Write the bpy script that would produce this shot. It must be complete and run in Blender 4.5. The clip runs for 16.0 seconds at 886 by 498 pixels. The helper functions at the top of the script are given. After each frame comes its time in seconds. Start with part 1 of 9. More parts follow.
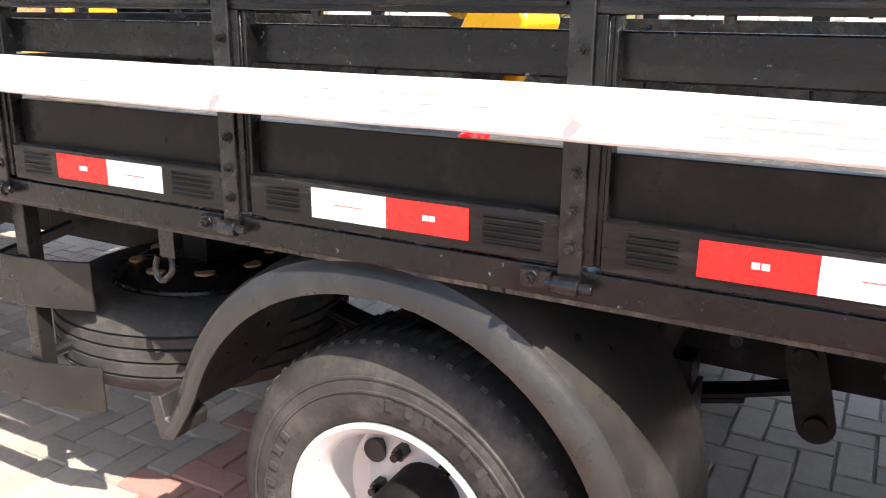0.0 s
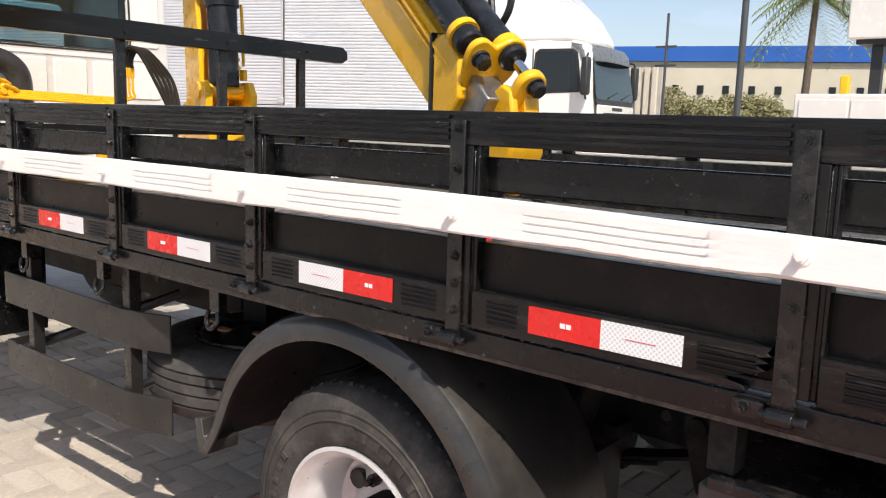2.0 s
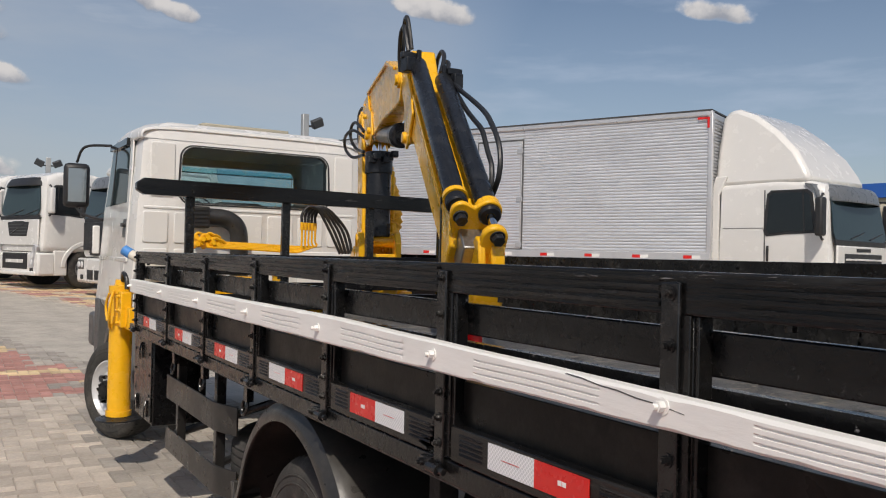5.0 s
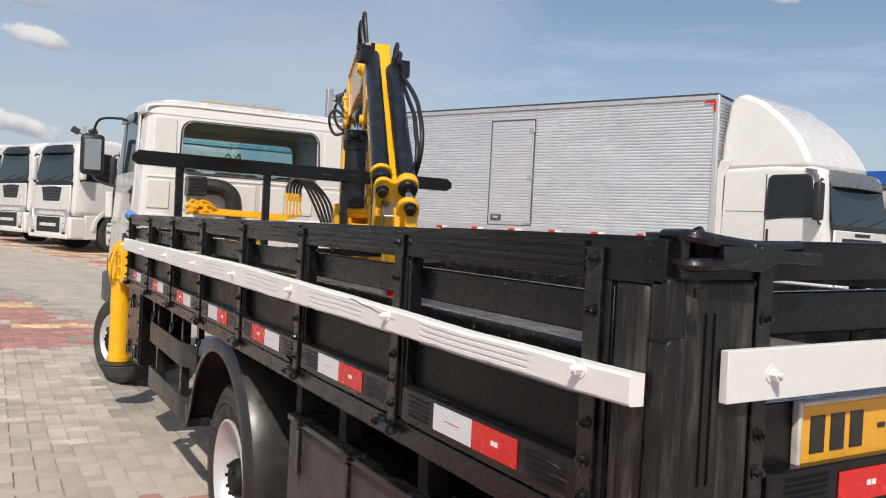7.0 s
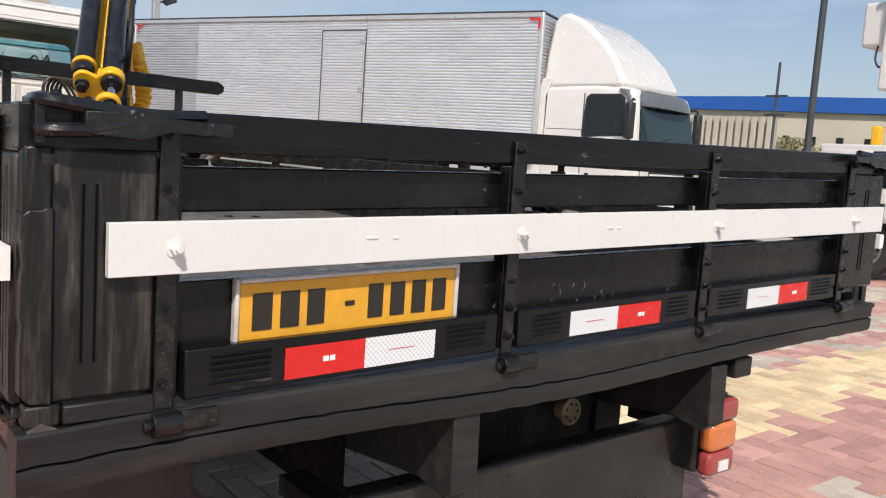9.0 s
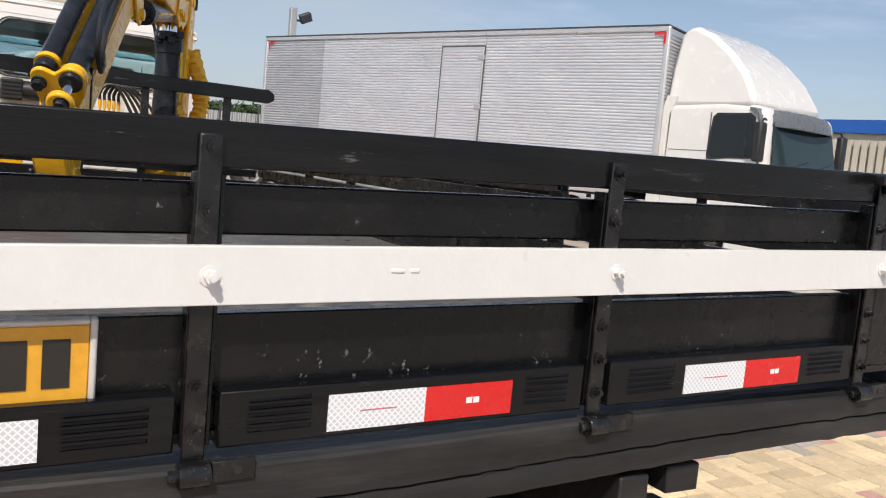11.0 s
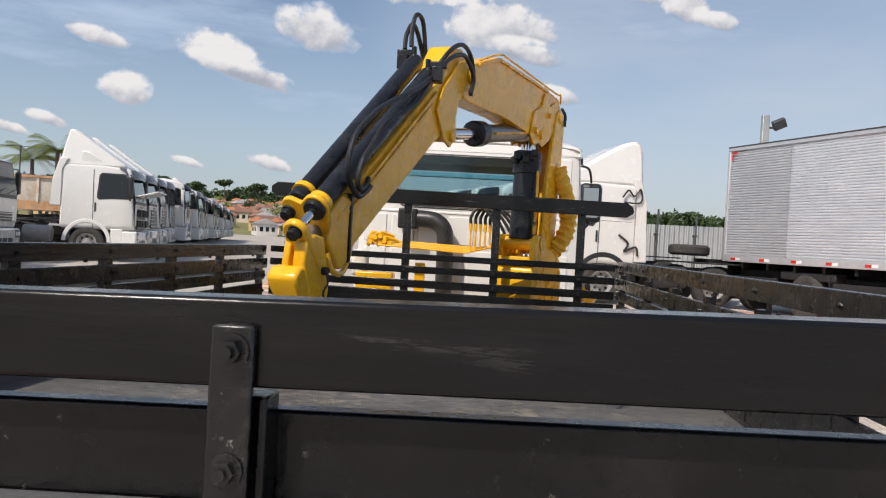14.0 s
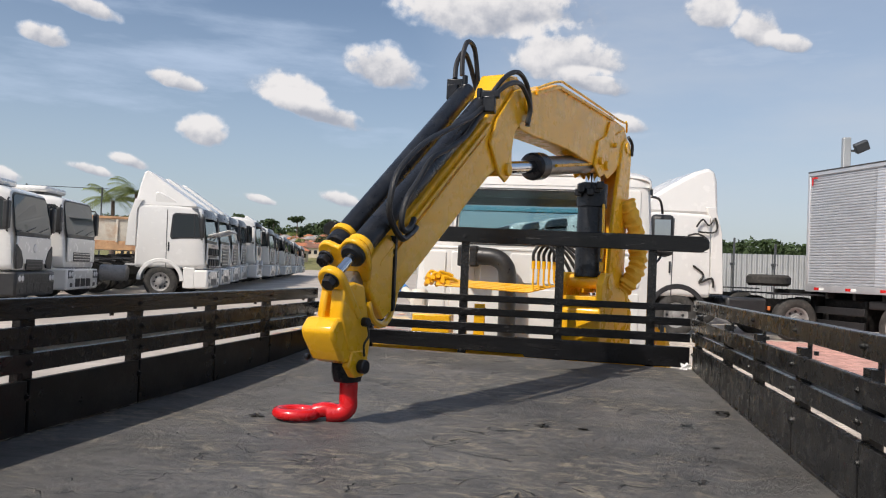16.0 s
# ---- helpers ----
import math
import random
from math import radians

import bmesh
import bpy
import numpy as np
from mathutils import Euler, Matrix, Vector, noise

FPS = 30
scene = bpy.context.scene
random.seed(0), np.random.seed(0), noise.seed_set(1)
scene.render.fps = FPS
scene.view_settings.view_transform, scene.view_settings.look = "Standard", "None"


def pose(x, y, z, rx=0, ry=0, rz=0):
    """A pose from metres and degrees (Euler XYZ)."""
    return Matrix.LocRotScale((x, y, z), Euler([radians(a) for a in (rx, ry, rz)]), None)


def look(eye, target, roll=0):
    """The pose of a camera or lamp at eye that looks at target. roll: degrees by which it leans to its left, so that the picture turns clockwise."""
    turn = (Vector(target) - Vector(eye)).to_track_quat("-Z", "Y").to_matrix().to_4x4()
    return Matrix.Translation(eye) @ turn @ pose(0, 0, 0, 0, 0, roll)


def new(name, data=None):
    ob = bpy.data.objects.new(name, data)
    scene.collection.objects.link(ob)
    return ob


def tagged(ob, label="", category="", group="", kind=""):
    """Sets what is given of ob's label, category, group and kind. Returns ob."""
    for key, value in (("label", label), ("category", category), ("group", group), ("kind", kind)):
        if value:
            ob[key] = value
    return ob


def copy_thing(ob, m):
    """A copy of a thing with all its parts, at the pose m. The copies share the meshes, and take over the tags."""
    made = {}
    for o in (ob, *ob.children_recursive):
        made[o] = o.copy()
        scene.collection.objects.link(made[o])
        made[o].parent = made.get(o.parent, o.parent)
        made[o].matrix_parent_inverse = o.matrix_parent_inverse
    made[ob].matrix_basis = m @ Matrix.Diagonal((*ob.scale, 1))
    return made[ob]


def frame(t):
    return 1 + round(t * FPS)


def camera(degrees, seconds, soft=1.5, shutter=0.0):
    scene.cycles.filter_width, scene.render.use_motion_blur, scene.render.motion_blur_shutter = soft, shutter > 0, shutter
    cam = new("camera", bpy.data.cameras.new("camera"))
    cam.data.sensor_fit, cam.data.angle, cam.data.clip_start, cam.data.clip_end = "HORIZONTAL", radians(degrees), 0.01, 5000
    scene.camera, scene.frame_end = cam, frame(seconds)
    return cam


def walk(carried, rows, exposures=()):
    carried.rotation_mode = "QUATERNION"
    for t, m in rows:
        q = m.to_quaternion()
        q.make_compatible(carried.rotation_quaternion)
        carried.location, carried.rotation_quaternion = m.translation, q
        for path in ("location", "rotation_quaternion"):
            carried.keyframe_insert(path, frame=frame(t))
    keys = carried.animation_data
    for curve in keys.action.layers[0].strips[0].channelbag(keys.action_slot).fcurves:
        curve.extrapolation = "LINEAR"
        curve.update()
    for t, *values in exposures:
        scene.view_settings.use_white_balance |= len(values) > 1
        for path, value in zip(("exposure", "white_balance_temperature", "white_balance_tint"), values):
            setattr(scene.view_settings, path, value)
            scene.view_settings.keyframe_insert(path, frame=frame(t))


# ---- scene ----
cam = camera(56.3, 16.0, soft=1.1)
PATH = [
    (0, (-1.654, -1.046, 1.309), (-2.58, 0.638, 0.755), 0.6),
    (0.5, (-1.574, -1.102, 1.324), (-2.457, 0.626, 0.84), 1.0),
    (1, (-1.406, -1.086, 1.325), (-2.454, 0.569, 0.922), 1.2),
    (1.5, (-1.261, -1.147, 1.335), (-2.451, 0.421, 0.982), 1.5),
    (2, (-1.067, -1.192, 1.349), (-2.331, 0.328, 1.043), 1.7),
    (2.5, (-0.853, -1.128, 1.354), (-2.272, 0.262, 1.117), 1.0),
    (3, (-0.685, -1.115, 1.393), (-2.211, 0.173, 1.28), -0.2),
    (3.5, (-0.485, -1.152, 1.417), (-2.054, 0.089, 1.425), 0.1),
    (4, (-0.304, -1.084, 1.414), (-1.918, 0.096, 1.455), 0.7),
    (4.2, (-0.234, -1.028, 1.397), (-1.875, 0.115, 1.433), 0.8),
    (6.3, (0.522, -0.775, 1.377), (-1.249, 0.154, 1.37), 2.0),
    (6.5, (0.592, -0.759, 1.377), (-1.184, 0.16, 1.361), 1.9),
    (7, (0.788, -0.759, 1.364), (-0.966, 0.202, 1.32), 2.9),
    (7.5, (0.915, -0.694, 1.363), (-0.787, 0.352, 1.28), 4.2),
    (8, (1.073, -0.541, 1.345), (-0.597, 0.554, 1.234), 4.4),
    (8.5, (1.139, -0.384, 1.325), (-0.477, 0.781, 1.148), 4.0),
    (9, (1.092, -0.224, 1.337), (-0.455, 1.025, 1.114), 3.9),
    (9.2, (1.076, -0.163, 1.343), (-0.458, 1.101, 1.117), 3.9),
    (11.3, (0.98, 0.761, 1.361), (-0.839, 1.571, 1.174), 5.2),
    (11.5, (0.985, 0.876, 1.363), (-0.893, 1.54, 1.182), 4.5),
    (12, (0.965, 1.101, 1.391), (-0.984, 1.528, 1.248), 3.8),
    (12.5, (0.812, 1.235, 1.412), (-1.164, 1.533, 1.326), 3.9),
    (13, (0.69, 1.359, 1.423), (-1.307, 1.457, 1.375), 3.0),
    (13.5, (0.599, 1.539, 1.43), (-1.398, 1.433, 1.385), 3.1),
    (14, (0.501, 1.602, 1.444), (-1.493, 1.439, 1.43), 3.3),
    (14.5, (0.378, 1.575, 1.483), (-1.615, 1.413, 1.529), 3.5),
    (15, (0.313, 1.549, 1.493), (-1.683, 1.435, 1.557), 4.0),
    (15.5, (0.257, 1.576, 1.499), (-1.736, 1.42, 1.557), 3.3),
    (16, (0.19, 1.634, 1.495), (-1.781, 1.301, 1.551), 2.4),
]
EXPOSURES = [(t, e, 6850 if t < 5 else 6700, 12) for t, e in ((0, 1.31), (0.5, 1.26), (1.0, 0.96), (2.0, 0.45), (2.6, 0.0), (3.0, -0.3), (3.5, -0.62), (4.2, -0.60), (6.3, -0.1), (7.5, -0.1), (9.2, 0.0), (11.5, -0.02), (14.0, 0.0), (16.0, 0.0))]
walk(cam, [(t, look(eye, target, roll)) for t, eye, target, roll in PATH], EXPOSURES)

# ---- place ----
# World: daylight from a clear sky with scattered cumulus, sun behind and left of the truck's tail.
SUN_DIR = Vector((0.75, -0.50, 1.0)).normalized()
GROUND = -0.012

world = bpy.data.worlds.new("sky")
scene.world = world
world.use_nodes = True
wn = world.node_tree
sky = wn.nodes.new("ShaderNodeTexSky")
sky.sky_type = "NISHITA"
sky.sun_disc = False
sky.sun_elevation = math.asin(SUN_DIR.z)
sky.sun_rotation = math.atan2(SUN_DIR.x, SUN_DIR.y)
sky.air_density, sky.dust_density, sky.ozone_density = 1.0, 1.6, 1.4
wn.nodes["Background"].inputs["Strength"].default_value = 0.115
wn.links.new(sky.outputs[0], wn.nodes["Background"].inputs["Color"])

sun = new("sun", bpy.data.lights.new("sun", "SUN"))
sun.data.energy, sun.data.angle, sun.data.color = 4.2, radians(0.5), (1.0, 0.95, 0.87)
sun.matrix_world = look(SUN_DIR * 50, (0, 0, 0))


# ---------------------------------------------------------------- materials
def mat(name, color, rough=0.5, metal=0.0, spec=0.5, var=0.12, scale=6.0, fine=60.0, bump=0.0, bump_scale=80.0,
        dirt=None, dirt_amount=0.0, dirt_scale=3.0, stretch=(1, 1, 1), rand=0.0, coat=0.0, chips=None):
    """A surface: base colour with coarse and fine variation, blotches of dirt, a bump, and a change from piece to piece."""
    m = bpy.data.materials.new(name)
    m.use_nodes = True
    t = m.node_tree
    N, Lk = t.nodes, t.links
    b = N["Principled BSDF"]
    b.inputs["Metallic"].default_value = metal
    b.inputs["Specular IOR Level"].default_value = spec
    b.inputs["Coat Weight"].default_value = coat
    b.inputs["Coat Roughness"].default_value = 0.12
    tc = N.new("ShaderNodeTexCoord")
    mp = N.new("ShaderNodeMapping")
    mp.inputs["Scale"].default_value = stretch
    Lk.new(tc.outputs["Object"], mp.inputs["Vector"])

    def noise_at(s, detail=4.0, rough_n=0.6):
        n = N.new("ShaderNodeTexNoise")
        n.inputs["Scale"].default_value = s
        n.inputs["Detail"].default_value = detail
        n.inputs["Roughness"].default_value = rough_n
        Lk.new(mp.outputs[0], n.inputs["Vector"])
        return n.outputs["Fac"]

    def ramp(src, a, c, lo, hi):
        r = N.new("ShaderNodeMapRange")
        r.inputs["From Min"].default_value, r.inputs["From Max"].default_value = a, c
        r.inputs["To Min"].default_value, r.inputs["To Max"].default_value = lo, hi
        Lk.new(src, r.inputs["Value"])
        return r.outputs[0]

    def mul(a, c):
        x = N.new("ShaderNodeMath")
        x.operation = "MULTIPLY"
        Lk.new(a, x.inputs[0])
        Lk.new(c, x.inputs[1])
        return x.outputs[0]

    value = mul(ramp(noise_at(scale), 0.3, 0.7, 1 - var, 1 + var), ramp(noise_at(fine, 6.0), 0.3, 0.7, 1 - var * 0.6, 1 + var * 0.6))
    if rand:
        oi = N.new("ShaderNodeObjectInfo")
        value = mul(value, ramp(oi.outputs["Random"], 0, 1, 1 - rand, 1 + rand))
    hs = N.new("ShaderNodeHueSaturation")
    hs.inputs["Color"].default_value = (*color, 1)
    Lk.new(value, hs.inputs["Value"])
    out = hs.outputs[0]
    if dirt:
        mx = N.new("ShaderNodeMix")
        mx.data_type = "RGBA"
        Lk.new(ramp(noise_at(dirt_scale, 8.0, 0.7), 0.5, 0.72, 0.0, dirt_amount), mx.inputs["Factor"])
        Lk.new(out, mx.inputs["A"])
        mx.inputs["B"].default_value = (*dirt, 1)
        out = mx.outputs["Result"]
    if chips:
        # small pale nicks and scratches, in scattered patches
        col, amount, cs_ = chips
        mx = N.new("ShaderNodeMix")
        mx.data_type = "RGBA"
        Lk.new(mul(ramp(noise_at(cs_, 7.0, 0.75), 0.62, 0.67, 0.0, amount), ramp(noise_at(cs_ * 0.13, 3.0), 0.48, 0.60, 0.0, 1.0)), mx.inputs["Factor"])
        Lk.new(out, mx.inputs["A"])
        mx.inputs["B"].default_value = (*col, 1)
        out = mx.outputs["Result"]
    Lk.new(out, b.inputs["Base Color"])
    Lk.new(ramp(noise_at(scale * 2.3), 0.3, 0.7, max(0.02, rough - 0.08), min(1, rough + 0.1)), b.inputs["Roughness"])
    if bump:
        bp = N.new("ShaderNodeBump")
        bp.inputs["Strength"].default_value = bump
        bp.inputs["Distance"].default_value = 0.004
        Lk.new(noise_at(bump_scale, 5.0), bp.inputs["Height"])
        Lk.new(bp.outputs[0], b.inputs["Normal"])
    return m


BLACK = mat("black_paint", (0.0048, 0.0049, 0.0053), 0.24, var=0.25, scale=9, bump=0.3, bump_scale=70, dirt=(0.033, 0.030, 0.027), dirt_amount=0.35, dirt_scale=5, spec=0.33, coat=0.05, chips=((0.30, 0.29, 0.28), 0.7, 55))
BLACKX = mat("black_painted_wood_x", (0.0052, 0.0051, 0.0053), 0.22, var=0.3, scale=14, fine=90, bump=0.7, bump_scale=60, stretch=(0.12, 1, 1), dirt=(0.07, 0.064, 0.058), dirt_amount=0.4, dirt_scale=26, spec=0.32, coat=0.05, chips=((0.34, 0.33, 0.32), 0.8, 60))
BLACKY = mat("black_painted_wood_y", (0.0048, 0.0049, 0.0056), 0.20, var=0.3, scale=14, fine=90, bump=0.22, bump_scale=60, stretch=(1, 0.12, 1), dirt=(0.06, 0.055, 0.049), dirt_amount=0.12, dirt_scale=22, spec=0.30, coat=0.06, chips=((0.22, 0.21, 0.20), 0.45, 45))
BLACKZ = mat("black_painted_wood_z", (0.0095, 0.0090, 0.0085), 0.42, var=0.3, scale=14, fine=90, bump=0.8, bump_scale=60, stretch=(1, 1, 0.12), dirt=(0.20, 0.18, 0.15), dirt_amount=0.4, dirt_scale=30, spec=0.4, chips=((0.42, 0.39, 0.34), 0.9, 60))
STEELBLK = mat("black_steel", (0.0070, 0.0070, 0.0074), 0.22, var=0.25, scale=20, bump=0.15, bump_scale=200, dirt=(0.10, 0.09, 0.08), dirt_amount=0.25, dirt_scale=30, spec=0.5, chips=((0.34, 0.33, 0.32), 0.6, 70))
PLASTIC = mat("black_plastic", (0.023, 0.0218, 0.0205), 0.34, var=0.2, scale=8, bump=0.12, bump_scale=300, dirt=(0.10, 0.09, 0.075), dirt_amount=0.35, dirt_scale=7, spec=0.5)
UNDER = mat("grimy_chassis", (0.010, 0.0098, 0.0096), 0.55, var=0.35, scale=12, bump=0.3, dirt=(0.062, 0.058, 0.053), dirt_amount=0.5, dirt_scale=8, spec=0.15)
WHITEWOOD = mat("white_painted_wood", (0.80, 0.79, 0.76), 0.45, var=0.03, scale=7, fine=70, bump=0.22, bump_scale=55, stretch=(0.2, 1, 1), dirt=(0.5, 0.48, 0.43), dirt_amount=0.2, dirt_scale=8)
WHITEBOARD = mat("white_painted_board", (0.69, 0.69, 0.67), 0.35, var=0.02, scale=5, bump=0.15, bump_scale=50, dirt=(0.6, 0.58, 0.54), dirt_amount=0.3, dirt_scale=9)
YELLOW = mat("yellow_crane_paint", (0.82, 0.43, 0.012), 0.28, var=0.05, scale=4, bump=0.10, bump_scale=60, dirt=(0.5, 0.27, 0.03), dirt_amount=0.12, dirt_scale=6, coat=0.15)
HYDBLK = mat("black_hydraulic_paint", (0.012, 0.0135, 0.017), 0.30, var=0.2, scale=10, bump=0.12, bump_scale=90, dirt=(0.09, 0.09, 0.09), dirt_amount=0.25, dirt_scale=12, spec=0.3)
MIRROR = mat("mirror_glass", (0.45, 0.46, 0.47), 0.03, metal=1.0, var=0.02)
CHROME = mat("chromed_rod", (0.75, 0.76, 0.78), 0.08, metal=1.0, var=0.03)
STEEL = mat("bare_steel", (0.30, 0.29, 0.28), 0.38, metal=0.9, var=0.2, scale=20, bump=0.15, dirt=(0.16, 0.12, 0.08), dirt_amount=0.4, dirt_scale=18)
HOSE = mat("rubber_hose", (0.014, 0.014, 0.015), 0.42, var=0.2, bump=0.2, bump_scale=400)
REDHOOK = mat("red_hook_paint", (0.62, 0.012, 0.016), 0.22, var=0.06, scale=10, bump=0.1, coat=0.4)
RED = mat("red_reflective_film", (0.62, 0.018, 0.016), 0.25, var=0.04, scale=12, dirt=(0.5, 0.03, 0.03), dirt_amount=0.3, dirt_scale=16)
TYRE = mat("tyre_rubber", (0.048, 0.046, 0.043), 0.75, var=0.2, scale=10, bump=0.25, bump_scale=150, dirt=(0.16, 0.145, 0.125), dirt_amount=0.5, dirt_scale=9, spec=0.2)
RIM = mat("silver_rim", (0.60, 0.60, 0.60), 0.34, metal=0.3, var=0.06, scale=8, dirt=(0.42, 0.38, 0.34), dirt_amount=0.3, dirt_scale=10)
CABWHITE = mat("white_cab_paint", (0.70, 0.688, 0.660), 0.22, var=0.02, scale=2, dirt=(0.66, 0.64, 0.60), dirt_amount=0.06, dirt_scale=2.5, coat=0.5)
GREYPLASTIC = mat("grey_plastic", (0.085, 0.085, 0.085), 0.5, var=0.15, scale=6, bump=0.12, bump_scale=200)
SILVER = mat("silver_visor", (0.16, 0.17, 0.18), 0.3, metal=0.3, var=0.03)
ALU = mat("ribbed_aluminium", (0.66, 0.675, 0.70), 0.38, metal=0.55, var=0.07, scale=0.8, fine=5, stretch=(1, 1, 3), dirt=(0.45, 0.45, 0.46), dirt_amount=0.25, dirt_scale=1.6)
ALUOLD = mat("dull_aluminium", (0.48, 0.49, 0.51), 0.45, metal=0.5, var=0.08, scale=0.8, fine=5)
ALUFLAT = mat("aluminium_trim", (0.62, 0.62, 0.63), 0.35, metal=0.6, var=0.05, scale=3)
DARKSHEET = mat("dark_sheet", (0.05, 0.048, 0.046), 0.5, var=0.2)
ORANGE = mat("orange_lens", (0.60, 0.17, 0.05), 0.2, var=0.05, coat=0.5)
REDLENS = mat("red_lens", (0.32, 0.05, 0.045), 0.2, var=0.05, coat=0.5)
CLEARLENS = mat("clear_lens", (0.7, 0.7, 0.7), 0.15, var=0.05, coat=0.6)
RUST = mat("rusty_ochre_steel", (0.46, 0.27, 0.14), 0.7, var=0.25, scale=2, dirt=(0.25, 0.07, 0.03), dirt_amount=0.8, dirt_scale=1.6, bump=0.2)
TIPPER = mat("worn_tipper_paint", (0.60, 0.55, 0.46), 0.6, var=0.15, scale=1.5, dirt=(0.42, 0.22, 0.10), dirt_amount=0.8, dirt_scale=1.2, bump=0.2)
CANVAS = mat("yellow_sleeve", (0.76, 0.42, 0.03), 0.6, var=0.1, scale=12, bump=0.5, bump_scale=40)
HATCH = mat("faded_tan_plastic", (0.34, 0.31, 0.24), 0.6, var=0.12, scale=4)
BLUEPL = mat("blue_plastic", (0.05, 0.22, 0.55), 0.4)
OFFWHITE = mat("translucent_plastic", (0.62, 0.58, 0.5), 0.45, var=0.06)
PLATEY = mat("yellow_plate", (0.72, 0.36, 0.03), 0.35, var=0.08, scale=14, dirt=(0.45, 0.2, 0.02), dirt_amount=0.5, dirt_scale=14)
PLATEEDGE = mat("plate_frame", (0.55, 0.53, 0.49), 0.45, var=0.1, scale=30)
INK = mat("plate_black", (0.02, 0.018, 0.014), 0.4, var=0.1)
GROOVESHADE = mat("groove_shade", (0.003, 0.003, 0.003), 0.8, spec=0.1, var=0.1)
WHITEINK = mat("white_print", (0.8, 0.8, 0.78), 0.4, var=0.02)
REDINK = mat("red_print", (0.6, 0.12, 0.12), 0.4, var=0.02)
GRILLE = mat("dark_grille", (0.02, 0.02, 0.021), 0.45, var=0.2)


def glass(name, color, rough=0.03, spec=0.5):
    """Dark tinted vehicle glass, opaque enough that no inside shows."""
    m = bpy.data.materials.new(name)
    m.use_nodes = True
    b = m.node_tree.nodes["Principled BSDF"]
    b.inputs["Base Color"].default_value = (*color, 1)
    b.inputs["Roughness"].default_value = rough
    b.inputs["Specular IOR Level"].default_value = spec
    b.inputs["Coat Weight"].default_value = spec * 0.5
    b.inputs["Coat Roughness"].default_value = 0.02
    n = m.node_tree.nodes.new("ShaderNodeTexNoise")
    n.inputs["Scale"].default_value = 1.5
    r = m.node_tree.nodes.new("ShaderNodeMapRange")
    r.inputs["To Min"].default_value, r.inputs["To Max"].default_value = rough, rough + 0.05
    m.node_tree.links.new(n.outputs["Fac"], r.inputs["Value"])
    m.node_tree.links.new(r.outputs[0], b.inputs["Roughness"])
    return m


BLEACHED = mat("dusty_black_boards", (0.0105, 0.0103, 0.0104), 0.27, spec=0.34, var=0.35, scale=7, fine=60, bump=0.3, bump_scale=70, dirt=(0.075, 0.070, 0.062), dirt_amount=0.5, dirt_scale=9, chips=((0.30, 0.29, 0.28), 0.6, 50))
PANEL = mat("dusty_black_panel", (0.0115, 0.0107, 0.0097), 0.33, spec=0.17, var=0.3, scale=5, fine=80, bump=0.12, bump_scale=90, dirt=(0.045, 0.040, 0.034), dirt_amount=0.55, dirt_scale=7)
GUARD = mat("satin_black_guard", (0.017, 0.0162, 0.0155), 0.30, spec=0.4, var=0.2, scale=4, fine=60, bump=0.1, bump_scale=120, dirt=(0.07, 0.062, 0.052), dirt_amount=0.35, dirt_scale=6)
RIMDULL = mat("dull_rim", (0.30, 0.29, 0.28), 0.5, metal=0.2, var=0.15, scale=6, dirt=(0.12, 0.11, 0.10), dirt_amount=0.6, dirt_scale=5)
DUSTY = mat("dusty_black_timber", (0.020, 0.0194, 0.0190), 0.45, spec=0.3, var=0.3, scale=8, fine=70, bump=0.6, bump_scale=50, stretch=(1, 0.15, 1), dirt=(0.065, 0.060, 0.056), dirt_amount=0.6, dirt_scale=12)
WOODBARE = mat("bare_worn_wood", (0.085, 0.074, 0.062), 0.8, var=0.4, scale=40, fine=120, bump=0.6, bump_scale=120, stretch=(1, 0.3, 1))
BRASS = mat("dull_brass", (0.32, 0.26, 0.15), 0.5, metal=0.4, var=0.15, scale=30)
GLASS = glass("tinted_glass", (0.007, 0.009, 0.010))
GLASSBLUE = glass("windscreen_glass", (0.024, 0.040, 0.044), spec=0.28)


def clear_glass(name, color):
    """See-through glass for the rear window of the cab."""
    m = bpy.data.materials.new(name)
    m.use_nodes = True
    t = m.node_tree
    b = t.nodes["Principled BSDF"]
    b.inputs["Base Color"].default_value = (*color, 1)
    b.inputs["Roughness"].default_value = 0.02
    b.inputs["Transmission Weight"].default_value = 1.0
    b.inputs["IOR"].default_value = 1.03
    b.inputs["Coat Weight"].default_value = 0.6
    b.inputs["Coat Roughness"].default_value = 0.02
    return m


CABGLASS = clear_glass("cab_glass", (0.58, 0.72, 0.75))
GLASSCYAN = clear_glass("shade_band_glass", (0.45, 0.80, 0.86))


